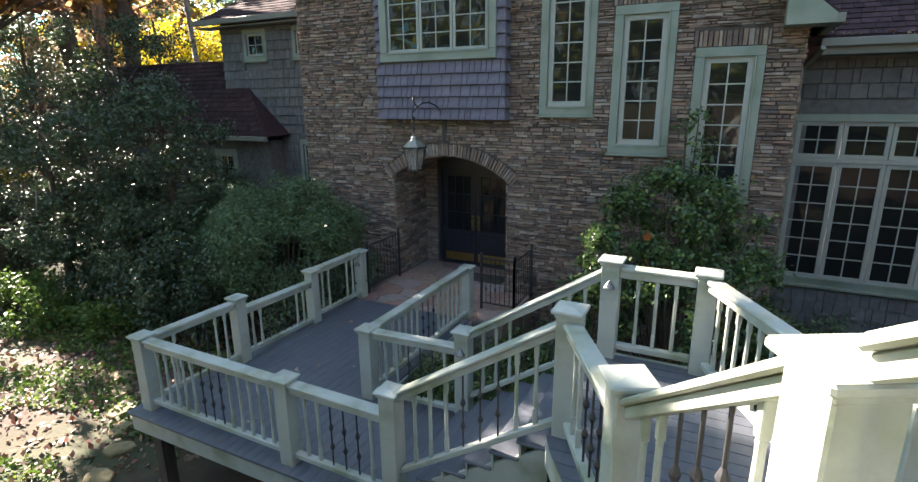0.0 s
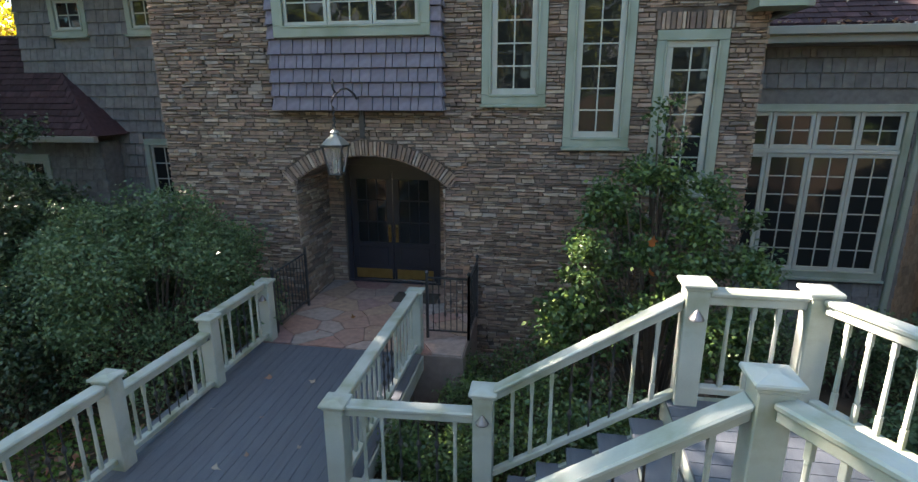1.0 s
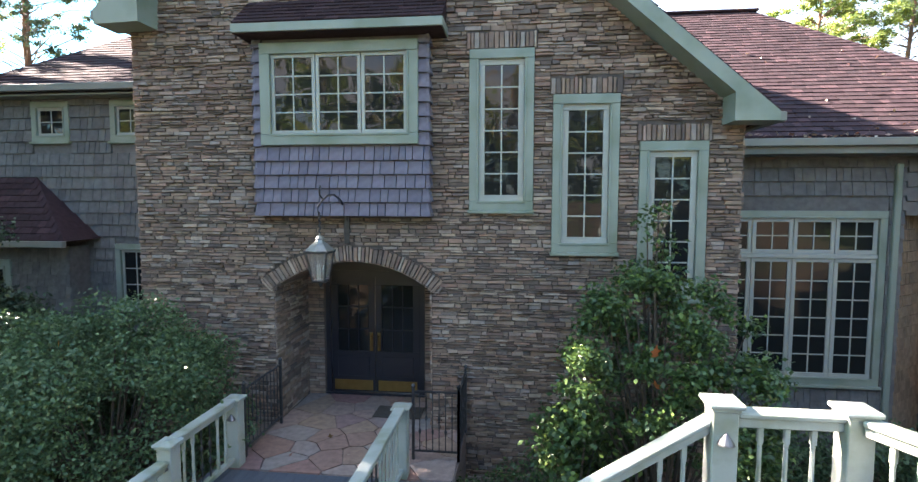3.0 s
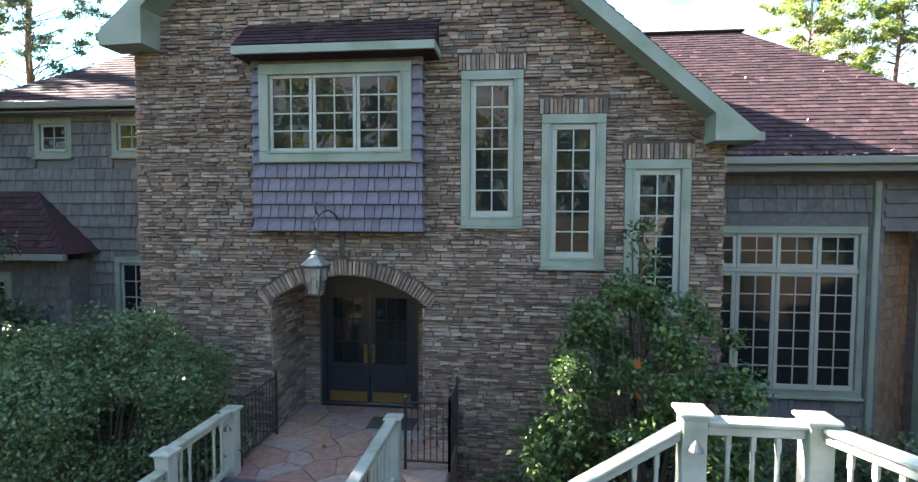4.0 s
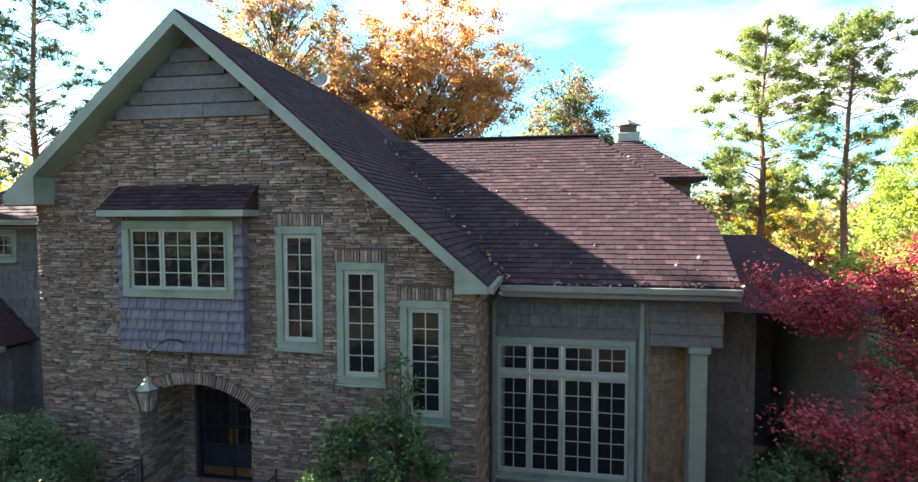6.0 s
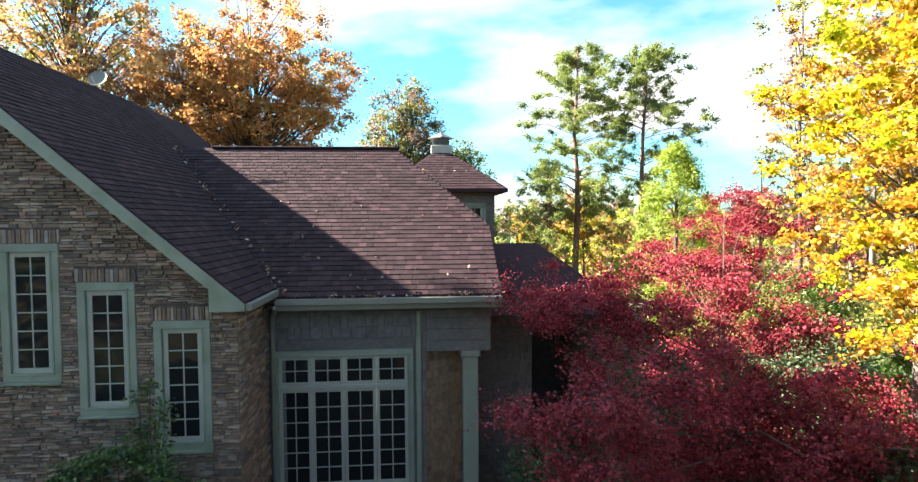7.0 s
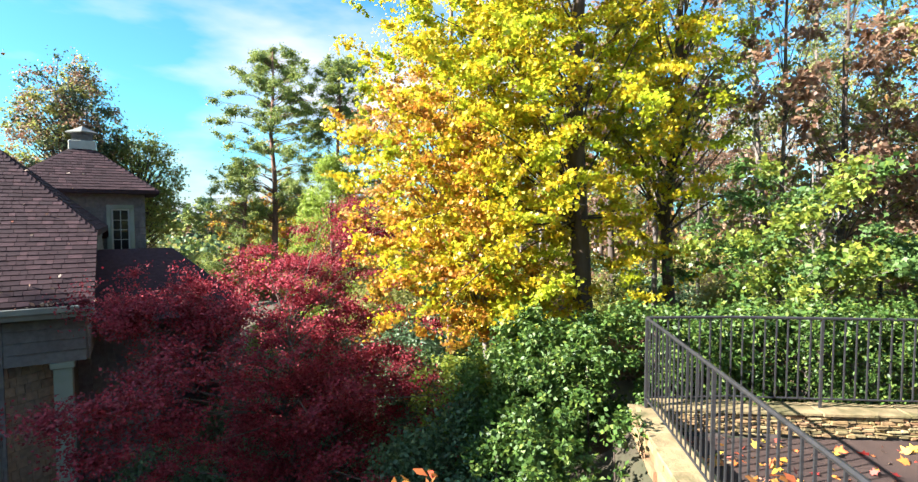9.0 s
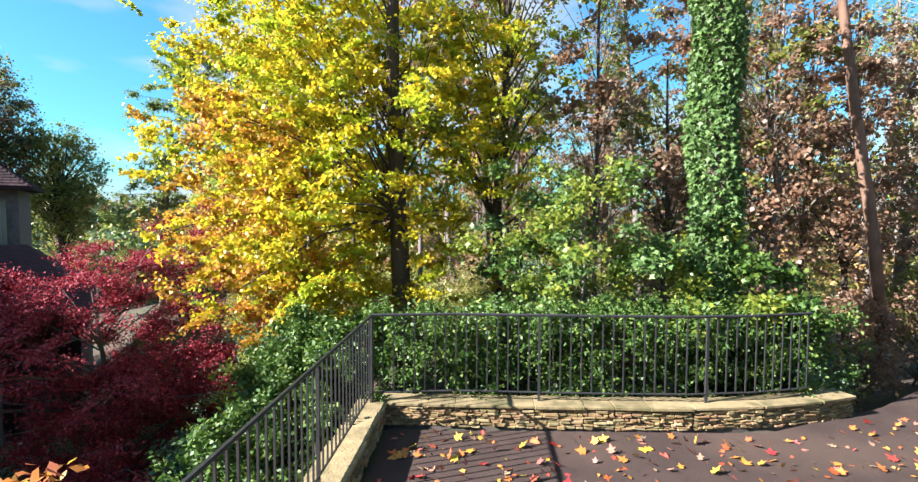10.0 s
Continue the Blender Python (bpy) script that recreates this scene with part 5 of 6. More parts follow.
tree("japanese_maple", "wide spreading maple in layered crimson autumn leaf", 9.3, 8.6, 6.0, 0.13, rc, 165000, 0.046, "red", "bark", WIDE, shell=0.0, squash=0.4, flat=0.5, limb=0.3, share=0.2, near=True, tilt=0.25)

nr = np.random.RandomState(102)
# yellow hickory and its neighbours
def beside(c):
    """How far a clump lies to the court side of the yellow maple's trunk, and how far behind it."""
    dx, dy = c[0] - 14.85, c[1] - 5.7
    return 0.8 * dx - 0.6 * dy, 0.6 * dx + 0.8 * dy


yc = crown_clumps(13.7, 6.6, 9.4, 3.9, 3.5, 6.2, 1150, 0.38, 0.1)
yc += crown_clumps(15.9, 5.3, 9.6, 2.2, 2.2, 5.2, 190, 0.36, 0.1)
yc += [(13.5 + nr.normal() * 1.2, 6.5 + nr.normal() * 1.1, nr.uniform(3.9, 7.2), nr.uniform(0.25, 0.45)) for _ in range(170)]
keep = []
for c in yc:
    u, w = beside(c)
    if c[2] < 3.9 + 0.7 * nr.uniform() or (abs(u) < 0.45 and w < 0.5 and nr.uniform() < 0.8):
        continue
    keep.append(c)
amber = [c for c in keep if beside(c)[0] < -2.0 and c[2] < 9.0 and nr.uniform() < 0.6]
green = [c for c in keep if c not in amber and nr.uniform() < 0.22 + 0.02 * (c[2] - 6)]
gold = [c for c in keep if c not in amber and c not in green]
yt = tree("yellow_maple", "tall maple in yellow-green leaf with some orange low branches", 14.85, 5.7, 15.5, 0.23, gold, 78000, 0.078, "yellow", "bark", WIDE, top=0.97, shell=0.0, squash=0.26, flat=0.35,
          limb=0.16, share=0.06, near=True, tilt=0.45)
ytz = ground_z(14.85, 5.7)
for cl, k, m in ((green, 40000, "gold_green"), (amber, 18000, "amber")):
    leaves("crown", in_clumps([(c[0] - 14.85, c[1] - 5.7, c[2] - ytz, c[3]) for c in cl], k, 0.0, 0.26, 0.45), 0.078, M[m], yt, WIDE, flat=0.35)
oc = [(12.7 + nr.normal() * 0.9, 6.9 + nr.normal() * 1.0, 5.7 + nr.normal() * 0.8, nr.uniform(0.25, 0.42)) for _ in range(80)]
tree("yellow_maple", "slender pale-barked maple turning orange and yellow", 13.4, 7.2, 9.0, 0.09, oc, 12500, 0.078, ["amber", "yellow"], "grey_bark", WIDE, shell=0.0, squash=0.35, flat=0.4, share=0.3, tilt=0.4)
oc2 = crown_clumps(13.0, 9.4, 8.4, 2.4, 2.3, 3.3, 170, 0.4, 0.2)
tree("yellow_maple", "maple in yellow and orange leaf with bare outer twigs", 13.6, 9.2, 13.5, 0.13, oc2, 19000, 0.078, ["amber", "orange", "yellow"], "grey_bark", WIDE, shell=0.0, squash=0.4, flat=0.35, share=0.3, tilt=0.4)
yc3 = crown_clumps(17.6, 5.6, 10.5, 2.8, 2.6, 4.2, 150, 0.45, 0.3)
tree("yellow_maple", "maple in yellow-green leaf behind the hedge", 17.6, 5.4, 14.5, 0.15, yc3, 10000, 0.085, ["gold_green", "olive"], "bark", WIDE, shell=0.0, squash=0.35, flat=0.35, share=0.25, tilt=0.4)

nr = np.random.RandomState(103)
# sapling and hedge behind the court wall
sc = [(16.7 + nr.normal() * 0.95, 2.0 + nr.normal() * 0.8, 6.3 + nr.normal() * 0.8, nr.uniform(0.3, 0.5)) for _ in range(60)]
tree("maple_sapling", "leafy green and yellow maple sapling above the hedge", 16.7, 1.9, 5.2, 0.05, sc, 10000, 0.095, ["lime", "hedge", "lime", "ivy"], "grey_bark", LOBED, z0=2.8, shell=0.0, flat=0.4)
sc = [(18.6 + nr.normal() * 0.9, 0.5 + nr.normal() * 0.7, 5.6 + nr.normal() * 0.5, nr.uniform(0.3, 0.5)) for _ in range(20)]
tree("maple_sapling", "leafy green and yellow maple sapling above the hedge", 18.7, 0.6, 3.8, 0.04, sc, 8000, 0.085, ["lime", "hedge"], "grey_bark", STAR, z0=2.8, shell=0.1, flat=0.45)


def hedge(name, label, path, w, zt, n, size, leafm, z0):
    t = thing(name, label, "hedge", (*path[0], z0))
    p0 = Vector((*path[0], 0))
    cl = []
    for (xa, ya, ta), (xb, yb, tb) in zip([(*p, q) for p, q in zip(path, zt)], [(*p, q) for p, q in zip(path[1:], zt[1:])]):
        L = math.hypot(xb - xa, yb - ya)
        k = int(L * 120)
        for _ in range(k):
            s = nr.uniform()
            ox, oy = nr.uniform(-w, w), nr.uniform(-w, w)
            top = ta + (tb - ta) * s
            zz = z0 + (top - z0) * (0.1 + 0.9 * nr.uniform() ** 0.5) - 0.15
            cl.append((xa + (xb - xa) * s + ox - p0.x, ya + (yb - ya) * s + oy - p0.y, zz - z0, nr.uniform(0.12, 0.30)))
    bm = bmesh.new()
    for c in cl[::38]:
        tube(bm, [(c[0], c[1], -0.4), (c[0] + 0.05, c[1], c[2] * 0.5), (c[0], c[1] + 0.05, c[2])], 0.025, 0.008, 5)
    tagged(part("branchwork", bm, M["bark"], t), kind="stuff")
    leaves("foliage", in_clumps(cl, n, 0.1, 0.8), size, M[leafm], t, OVAL, flat=0.3)
    return t


hedge("laurel_hedge", "dense sunlit green laurel hedge with a few fallen leaves", [(13.2, 2.6), (15.2, 1.3), (17.2, 0.0), (19.4, -0.9)], 0.6, [5.45, 5.5, 5.5, 5.35], 46000, 0.07, "hedge", 2.6)
hedge("ivy_bank", "tangled green evergreen bank falling from the court wall", [(12.9, 3.2), (12.3, 4.1), (11.9, 4.9)], 0.75, [5.35, 5.0, 4.4], 44000, 0.08, "hedge", 1.0)
hedge("ivy_bank", "dark evergreen bank in the wall's shade", [(11.3, 2.6), (10.3, 1.3), (9.3, 0.0)], 0.8, [4.6, 3.7, 3.4], 30000, 0.08, "hedge", 1.0)
hedge("yellow_brush", "yellow-green brush at the woodland edge", [(12.8, 5.2), (11.6, 6.4)], 0.5, [4.4, 3.9], 5000, 0.09, "lime", 1.8)
for x, y, zt, r, n in ((8.54, -1.0, 5.62, 0.36, 420), (8.25, -0.78, 5.6, 0.3, 300), (9.05, -1.42, 5.66, 0.36, 420), (8.9, -1.25, 5.5, 0.35, 260), (9.25, -1.95, 5.4, 0.3, 260), (7.85, -0.15, 5.4, 0.35, 260), (8.15, -0.35, 5.3, 0.25, 120)):
    bush("autumn_shrub", "small shrub with orange and red turning leaves", x, y, zt, r, r, n, 0.085, "autumn", 16, 0.2, 3.4, "shrubs on the bank", OVAL, True, 0.3, 0.3)

bush("laurel_bush", "dark dense laurel at the end of the court wall", 19.0, -0.75, 5.3, 0.75, 0.6, 9000, 0.07, "holly", 40, 0.3, 2.8)

# ivy-clad trunk
iv = thing("ivy_tree", "tall trunk clad in a thick sleeve of ivy", "tree", (18.4, 0.4, 2.6))
bm = bmesh.new()
tube(bm, [(0, 0, -0.3), (0.05, 0, 5), (-0.15, 0.1, 10), (-0.3, 0.1, 15)], 0.32, 0.2, 9)
part("trunk", bm, M["bark"], iv)
ia, iz = nr.uniform(0, math.tau, 30000), nr.uniform(0.5, 14.5, 30000)
irr = 0.29 + 0.15 * nr.uniform(0, 1, 30000) + 0.06 * np.sin(iz * 2.1 + ia)
leaves("ivy", np.stack([np.cos(ia) * irr - 0.02 * iz, np.sin(ia) * irr + 0.006 * iz, iz], -1), 0.09, M["ivy"], iv, LOBED, droop=0.9, flat=0.6)

nr = np.random.RandomState(104)
# leaning pine by the drive
pine(23.6, -0.5, 17, 0.125, 5000, (-3.6, 1.2), 0.5, 2.6, ("needle", "olive"), z0=3.65, label="leaning red-barked pine beside the drive")

# pines behind the house
pine(15.2, 36.8, 18.0, 0.25, 62000, (0, 0), 0.34, 5.8)
pine(19.5, 36.0, 17.5, 0.22, 46000, (0.3, 0), 0.40, 5.2)
pine(12.6, 36.0, 10.6, 0.2, 16000, (0.6, 0), 0.3, 3.6)
# two pines added beside the house; their unseen crowns only filter the sun
pine(-25.6, 12.6, 24.5, 0.3, 9000, (0, 0), 0.62, 2.2)
pine(-24.0, 14.6, 24.0, 0.28, 9000, (0.3, 0), 0.62, 2.2)
pine(-27.5, 26, 25, 0.24, 36000, (0.8, 0), 0.36, 4.8, ("shaded_needle",))
pine(-32, 25, 22, 0.24, 22000, (0, 0), 0.36, 4.4, ("shaded_needle", "needle"))
M["cedar"] = leafmat("cedar_spray", [(0.30, 0.42, 0.06), (0.42, 0.54, 0.09), (0.36, 0.46, 0.06), (0.24, 0.36, 0.05)], 0.5)
gcl = []
for z in np.linspace(1.0, 9.1, 150):
    q, r = nr.uniform(0, math.tau), 0.15 + 0.47 * (9.3 - z) ** 0.9 * nr.uniform(0.75, 1.05)
    gcl.append((13.7 + math.cos(q) * r, 19.2 + math.sin(q) * r, z, 0.42))
tree("cedar_tree", "feathery pale green cedar", 13.7, 19.2, 7.8, 0.12, gcl, 46000, 0.12, "cedar", "bark", NEEDLE, shell=0.0, squash=0.9, share=0.3)

nr = np.random.RandomState(105)
# broad trees behind the house
for x, y, z, rx, rz, n, ms, h in ((-5.0, 30, 13.4, 5.8, 5.6, 38000, ["russet", "russet", "orange", "russet"], 17.5), (-14.6, 31, 15.6, 4.8, 6.2, 22000, ["orange", "olive", "russet", "rust"], 21),
                                  (-9.5, 32, 12.4, 4.0, 4.2, 9000, ["russet", "rust"], 16), (3.0, 40, 12.0, 3.1, 5.2, 15000, ["olive", "rust", "shaded_needle"], 16.5),
                                  (7.0, 41, 8.6, 2.9, 4.6, 13000, ["olive", "needle"], 12), (-20, 22, 6.6, 3.0, 2.4, 6000, ["yellow"], 8.5), (-27, 21, 5.6, 3.4, 2.6, 7000, ["yellow"], 8)):
    cl = crown_clumps(x, y, z, rx * 1.02, rx * 0.85, rz * 0.97, 400, 0.8, 0.3, 0.10)
    tree("oak_tree", "broad oak in %s autumn leaf" % ("golden yellow" if ms[0] == "yellow" else "orange and russet" if ms[0] in ("orange", "russet") else "olive brown"), x, y, h + 1.2, 0.3, cl, int(n * 1.9), 0.13, ms,
         "bark", WIDE, shell=0.0, squash=0.6, flat=0.25, share=0.5, group="oaks behind the house", tilt=0.4)

for x, y, z, rx, rz, n, ms, h in ((17.2, 41.5, 6.6, 2.6, 3.4, 9000, ["yellow", "amber", "olive"], 10.5), (14.0, 43.0, 5.6, 2.4, 2.8, 7000, ["amber", "needle", "olive"], 9.0),
                                  (20.5, 44.0, 5.4, 2.8, 2.8, 7000, ["orange", "olive"], 9.0)):
    cl = crown_clumps(x, y, z, rx, rx, rz, 110, 0.5, 0.15, 0.3)
    tree("small_maple", "young tree in yellow and orange leaf behind the pines", x, y, h, 0.1, cl, n, 0.15, ms, "bark", WIDE, shell=0.0, squash=0.6, flat=0.25, share=0.3, group="young trees behind the pines", tilt=0.4)

# oaks added mostly out of view to shade deck, left roof, bank and maple
nr = np.random.RandomState(106)
# great oak that shades the deck
cl = crown_clumps(-19.5, 7.5, 9.0, 3.4, 5.4, 2.7, 140, 0.9, 0.1, 0.12)
# extra lobe placed only to shade the upper rails
cl += crown_clumps(-19.5, 7.8, 13.3, 2.0, 1.5, 1.1, 22, 0.55, 0.1, 0.12)
tree("oak_tree", "added great oak in russet leaf, placed to shade the deck", -19.8, 8.0, 12.6, 0.38, cl, 29000, 0.24, ["rust", "orange"], "bark", WIDE, shell=0.1, squash=0.7, flat=0.4)
# crown above the view, added to darken the bank bushes
cl = crown_clumps(-23.5, 12.9, 21.4, 3.0, 3.1, 3.6, 150, 0.9, 0.1, 0.15)
tree("oak_tree", "added unseen tall russet oak shading the bank and maple", -23.6, 12.8, 25.0, 0.4, cl, 38000, 0.24, ["rust", "orange"], "bark", WIDE, shell=0.1, squash=0.7, flat=0.4)
# oak added as a sun block for the left roof
cl = crown_clumps(-25.8, 15.8, 10.5, 3.0, 2.6, 3.8, 80, 1.0, 0.1, 0.15)
tree("oak_tree", "added great oak in russet leaf shading the left roof", -25.8, 15.8, 14.5, 0.36, cl, 15000, 0.24, ["orange", "rust"], "bark", WIDE, shell=0.1, squash=0.7, flat=0.4)

# crown above the view, added to keep sun off the lower maple
cl = crown_clumps(-24.0, 15.7, 20.3, 2.6, 2.0, 4.2, 150, 0.9, 0.1, 0.15)
tree("oak_tree", "added unseen tall russet oak shading the bank and maple", -24.1, 15.6, 24.5, 0.38, cl, 36000, 0.24, ["rust", "orange"], "bark", WIDE, shell=0.1, squash=0.7, flat=0.4)

nr = np.random.RandomState(107)
# far belt of woods
def far_woods(label, a0, a1, r0, r1, h0, h1, n, size, mats, k=90):
    w = thing("far_woods", label, "woods", (8, 5, -2), kind="stuff")
    cl = []
    for _ in range(k):
        a, r = math.radians(nr.uniform(a0, a1)), nr.uniform(r0, r1)
        top = nr.uniform(h0, h1)
        for q in range(7):
            cl.append((math.cos(a) * r + nr.normal() * 1.6, math.sin(a) * r + nr.normal() * 1.6, top * (0.12 + 0.86 * q / 6), nr.uniform(1.1, 2.0)))
    for i, m in enumerate(mats):
        tagged(leaves("foliage", in_clumps(cl[i::len(mats)], n // len(mats), 0.3, 0.9), size, M[m], w, WIDE, flat=0.3), kind="stuff")
    bm = bmesh.new()
    for c in cl[::7]:
        tube(bm, [(c[0], c[1], 0), (c[0] + nr.normal() * 0.3, c[1], (h0 + h1) * nr.uniform(0.2, 0.32))], 0.18, 0.08, 5)
    tagged(part("trunk", bm, M["grey_bark"], w), kind="stuff")


far_woods("distant mixed autumn wood beyond the court", -28, 50, 40, 62, 7, 15, 62000, 0.4, ["olive", "rust", "needle", "rust", "rust"], 130)
far_woods("brown brushy wood edge beyond the court", -30, 50, 26, 42, 3.5, 8, 36000, 0.3, ["rust", "olive", "rust", "olive", "orange"], 90)
far_woods("distant mixed autumn wood behind the house", 50, 82, 46, 80, 4, 9, 30000, 0.55, ["olive", "needle", "gold_green", "orange", "olive"], 90)
far_woods("low distant wood on the slope behind the house", 80, 103, 46, 78, 2.5, 6.0, 26000, 0.5, ["holly", "olive", "needle", "olive"], 90)
far_woods("distant mixed autumn wood behind the house", 100, 175, 48, 66, 9, 15, 30000, 0.6, ["orange", "rust", "yellow", "olive"], 80)
far_woods("dark wood across the drive", 185, 330, 34, 50, 12, 18, 34000, 0.6, ["needle", "olive", "shaded_needle", "lime"], 110)

far_woods("hazy wooded ridge on the horizon", 38, 112, 105, 190, 7.5, 12.5, 42000, 1.25, ["olive", "needle", "holly", "rust", "olive"], 210)
# undergrowth on the slope behind the maples
for i in range(46):
    x, y = nr.uniform(13.5, 27), nr.uniform(5.5, 24)
    if math.hypot(x - 14.85, y - 5.7) < 1.3 or y < 4 + 0.1 * (x - 13):
        continue
    r = nr.uniform(1.1, 1.9)
    bush("undergrowth", "tangled green and brown undergrowth on the wooded slope", x, y, ground_z(x, y) + nr.uniform(1.0, 2.6), r, r, 3200, 0.12, ["holly", "olive", "hedge", "rust", "olive"][nr.randint(5)], 24, 0.5, None, "woodland undergrowth")
nr = np.random.RandomState(108)
# woodland round the court and the house
placed = [(14.85, 5.7), (17.9, 0.75), (23.6, -0.5)]


def woodland(x, y, far):
    h = nr.uniform(10, 19)
    kind = nr.uniform()
    z0 = ground_z(x, y)
    if kind < 0.3:
        pine(x, y, h + 2, 0.15, 3600, (nr.normal() * 0.8, nr.normal() * 0.8), 0.5, 2.2, ("needle", "olive"), "grey_bark", "slim woodland pine with a bare lower trunk")
        return
    ms = [["olive", "rust"], ["rust"], ["olive", "rust"], ["orange", "rust"], ["yellow", "olive"], ["rust", "olive", "rust"]][nr.randint(6)]
    cl = crown_clumps(x, y, z0 + h * 0.64, 2.3, 2.3, h * 0.36, 46, 0.5, 0.3, 0.4)
    tree("woodland_tree", "slim woodland tree in thin brown and olive leaf", x, y, h, nr.uniform(0.06, 0.13), cl, 4600, 0.115, ms, ["grey_bark", "bark"][nr.randint(2)], WIDE,
         shell=0.0, squash=0.5, flat=0.3, group="woodland trees", tilt=0.4)


spots = []
for _ in range(700):
    x, y = nr.uniform(18, 56), nr.uniform(-9, 40)
    if y < -3.0 and x < 30:
        continue
    if upper_distance(x, y) < 1.0 and y > -6 and x < 24:
        continue
    if x < 24 and y > 22:
        continue
    if all(math.hypot(x - a, y - b) > 2.1 for a, b in placed):
        placed.append((x, y))
        spots.append((x, y))
    if len(spots) >= 76:
        break
for x, y in spots:
    woodland(x, y, math.hypot(x - 9, y + 4) > 22)
for x, y in ((-24, 1), (-27, 5), (-30, 8), (-33, 17), (-36, 11), (-23, 18), (-38, 22), (-29, 1), (-34, 4), (-19, -3), (-24, -7),
             (-10, -22), (-3, -26), (5, -24), (13, -27), (21, -25), (-16, -18), (29, -20), (-24, -24)):
    woodland(x, y, True)
for x, y, h, ms in ((22.4, 1.6, 10, ["rust"]), (25.0, 0.8, 11, ["rust"]), (26.8, 2.6, 12, ["rust", "orange"]), (24.2, 3.6, 10, ["rust", "olive"]), (28.6, 0.2, 11, ["rust", "olive"]),
                    (29.5, -3.2, 9, ["rust", "olive"]), (31.5, 1.5, 12, ["rust"]), (21.2, 3.4, 9, ["olive", "rust"])):
    z0 = ground_z(x, y)
    cl = crown_clumps(x, y, z0 + h * 0.56, 2.0, 2.0, h * 0.42, 110, 0.42, 0.15, 0.3)
    tree("woodland_tree", "slim tree in thin russet leaf beyond the court", x, y, h, nr.uniform(0.06, 0.1), cl, 6500, 0.095, ms, "bark", WIDE, shell=0.0, squash=0.5, flat=0.3, group="woodland trees", share=0.45, tilt=0.4)
for x, y, zt, r, m in ((21.0, 0.6, 5.4, 1.1, "olive"), (22.8, 0.0, 5.2, 1.0, "rust"), (25.2, -0.8, 5.4, 1.2, "rust"), (23.8, 2.4, 6.0, 1.3, "holly"), (27.2, -0.4, 5.8, 1.3, "olive"), (29.0, -1.8, 5.6, 1.3, "rust")):
    bush("brush", "tangled brown and olive woodland brush", x, y, zt, r, r, 4200, 0.10, m, 34, 0.4, None, "woodland brush")
nr = np.random.RandomState(109)
# undergrowth in the wood
for x, y in [(19 + 2.6 * i + nr.normal(), 3.2 + 1.0 * i + nr.normal() * 2) for i in range(9)] + [(22 + 2 * i + nr.normal(), 14 + nr.normal() * 5) for i in range(8)]:
    bush("brush", "tangled brown and olive woodland brush", x, y, ground_z(x, y) + nr.uniform(1.5, 3.2), 1.6, 1.4, 2200, 0.13, ["olive", "rust", "lime"][nr.randint(3)], 22, 0.6, None, "woodland brush")

# lawn across the drive
bm = bmesh.new()
prism(bm, [(p[0], p[1], 3.68) for p in ((-38, -15), (-3.5, -5.5), (5.5, -6.5), (-9.5, -58), (-38, -58))], (0, 0, 0.05))
lawn = part("lawn", bm, mat("grass", (0.03, 0.052, 0.015), (0.06, 0.09, 0.026), 1.5, 0.9, 0.6, fine=40, stain=(0.07, 0.055, 0.028), stain_scale=0.3))
tagged(lawn, "mown lawn beyond the drive with scattered leaves", "lawn", kind="structure")

# ---- court wall and railing ----
FRONT = [(12.72, 2.12), (13.6, 1.47), (14.5, 0.80), (15.4, 0.14), (16.3, -0.48), (17.2, -0.96), (18.1, -1.30), (18.75, -1.46)]
leg_pts = [(COR.x + LEG.x * s, COR.y + LEG.y * s) for s in (0.0, 1.0, 2.0, 3.0, 4.0, 5.0, 6.0, 7.0, 8.4)]
court_stone = ramp_mat("court_stone", [(0.17, 0.125, 0.055), (0.36, 0.265, 0.115), (0.29, 0.16, 0.08), (0.42, 0.33, 0.17), (0.18, 0.145, 0.065), (0.36, 0.21, 0.11), (0.24, 0.20, 0.08)], 0.9, 0.8, 30)
# dark stain patches on the coping also stand in for patchy shadow
coping_m = mat("coping_stone", (0.13, 0.10, 0.05), (0.29, 0.22, 0.11), 6, 0.9, 1.0, fine=30, obj=0.2, stain=(0.09, 0.08, 0.03), stain_scale=2.6)
court_wall = thing("court_wall", "low dry-laid stone parapet with flat coping stones", "stone wall", kind="structure")
cwp = Pieces()


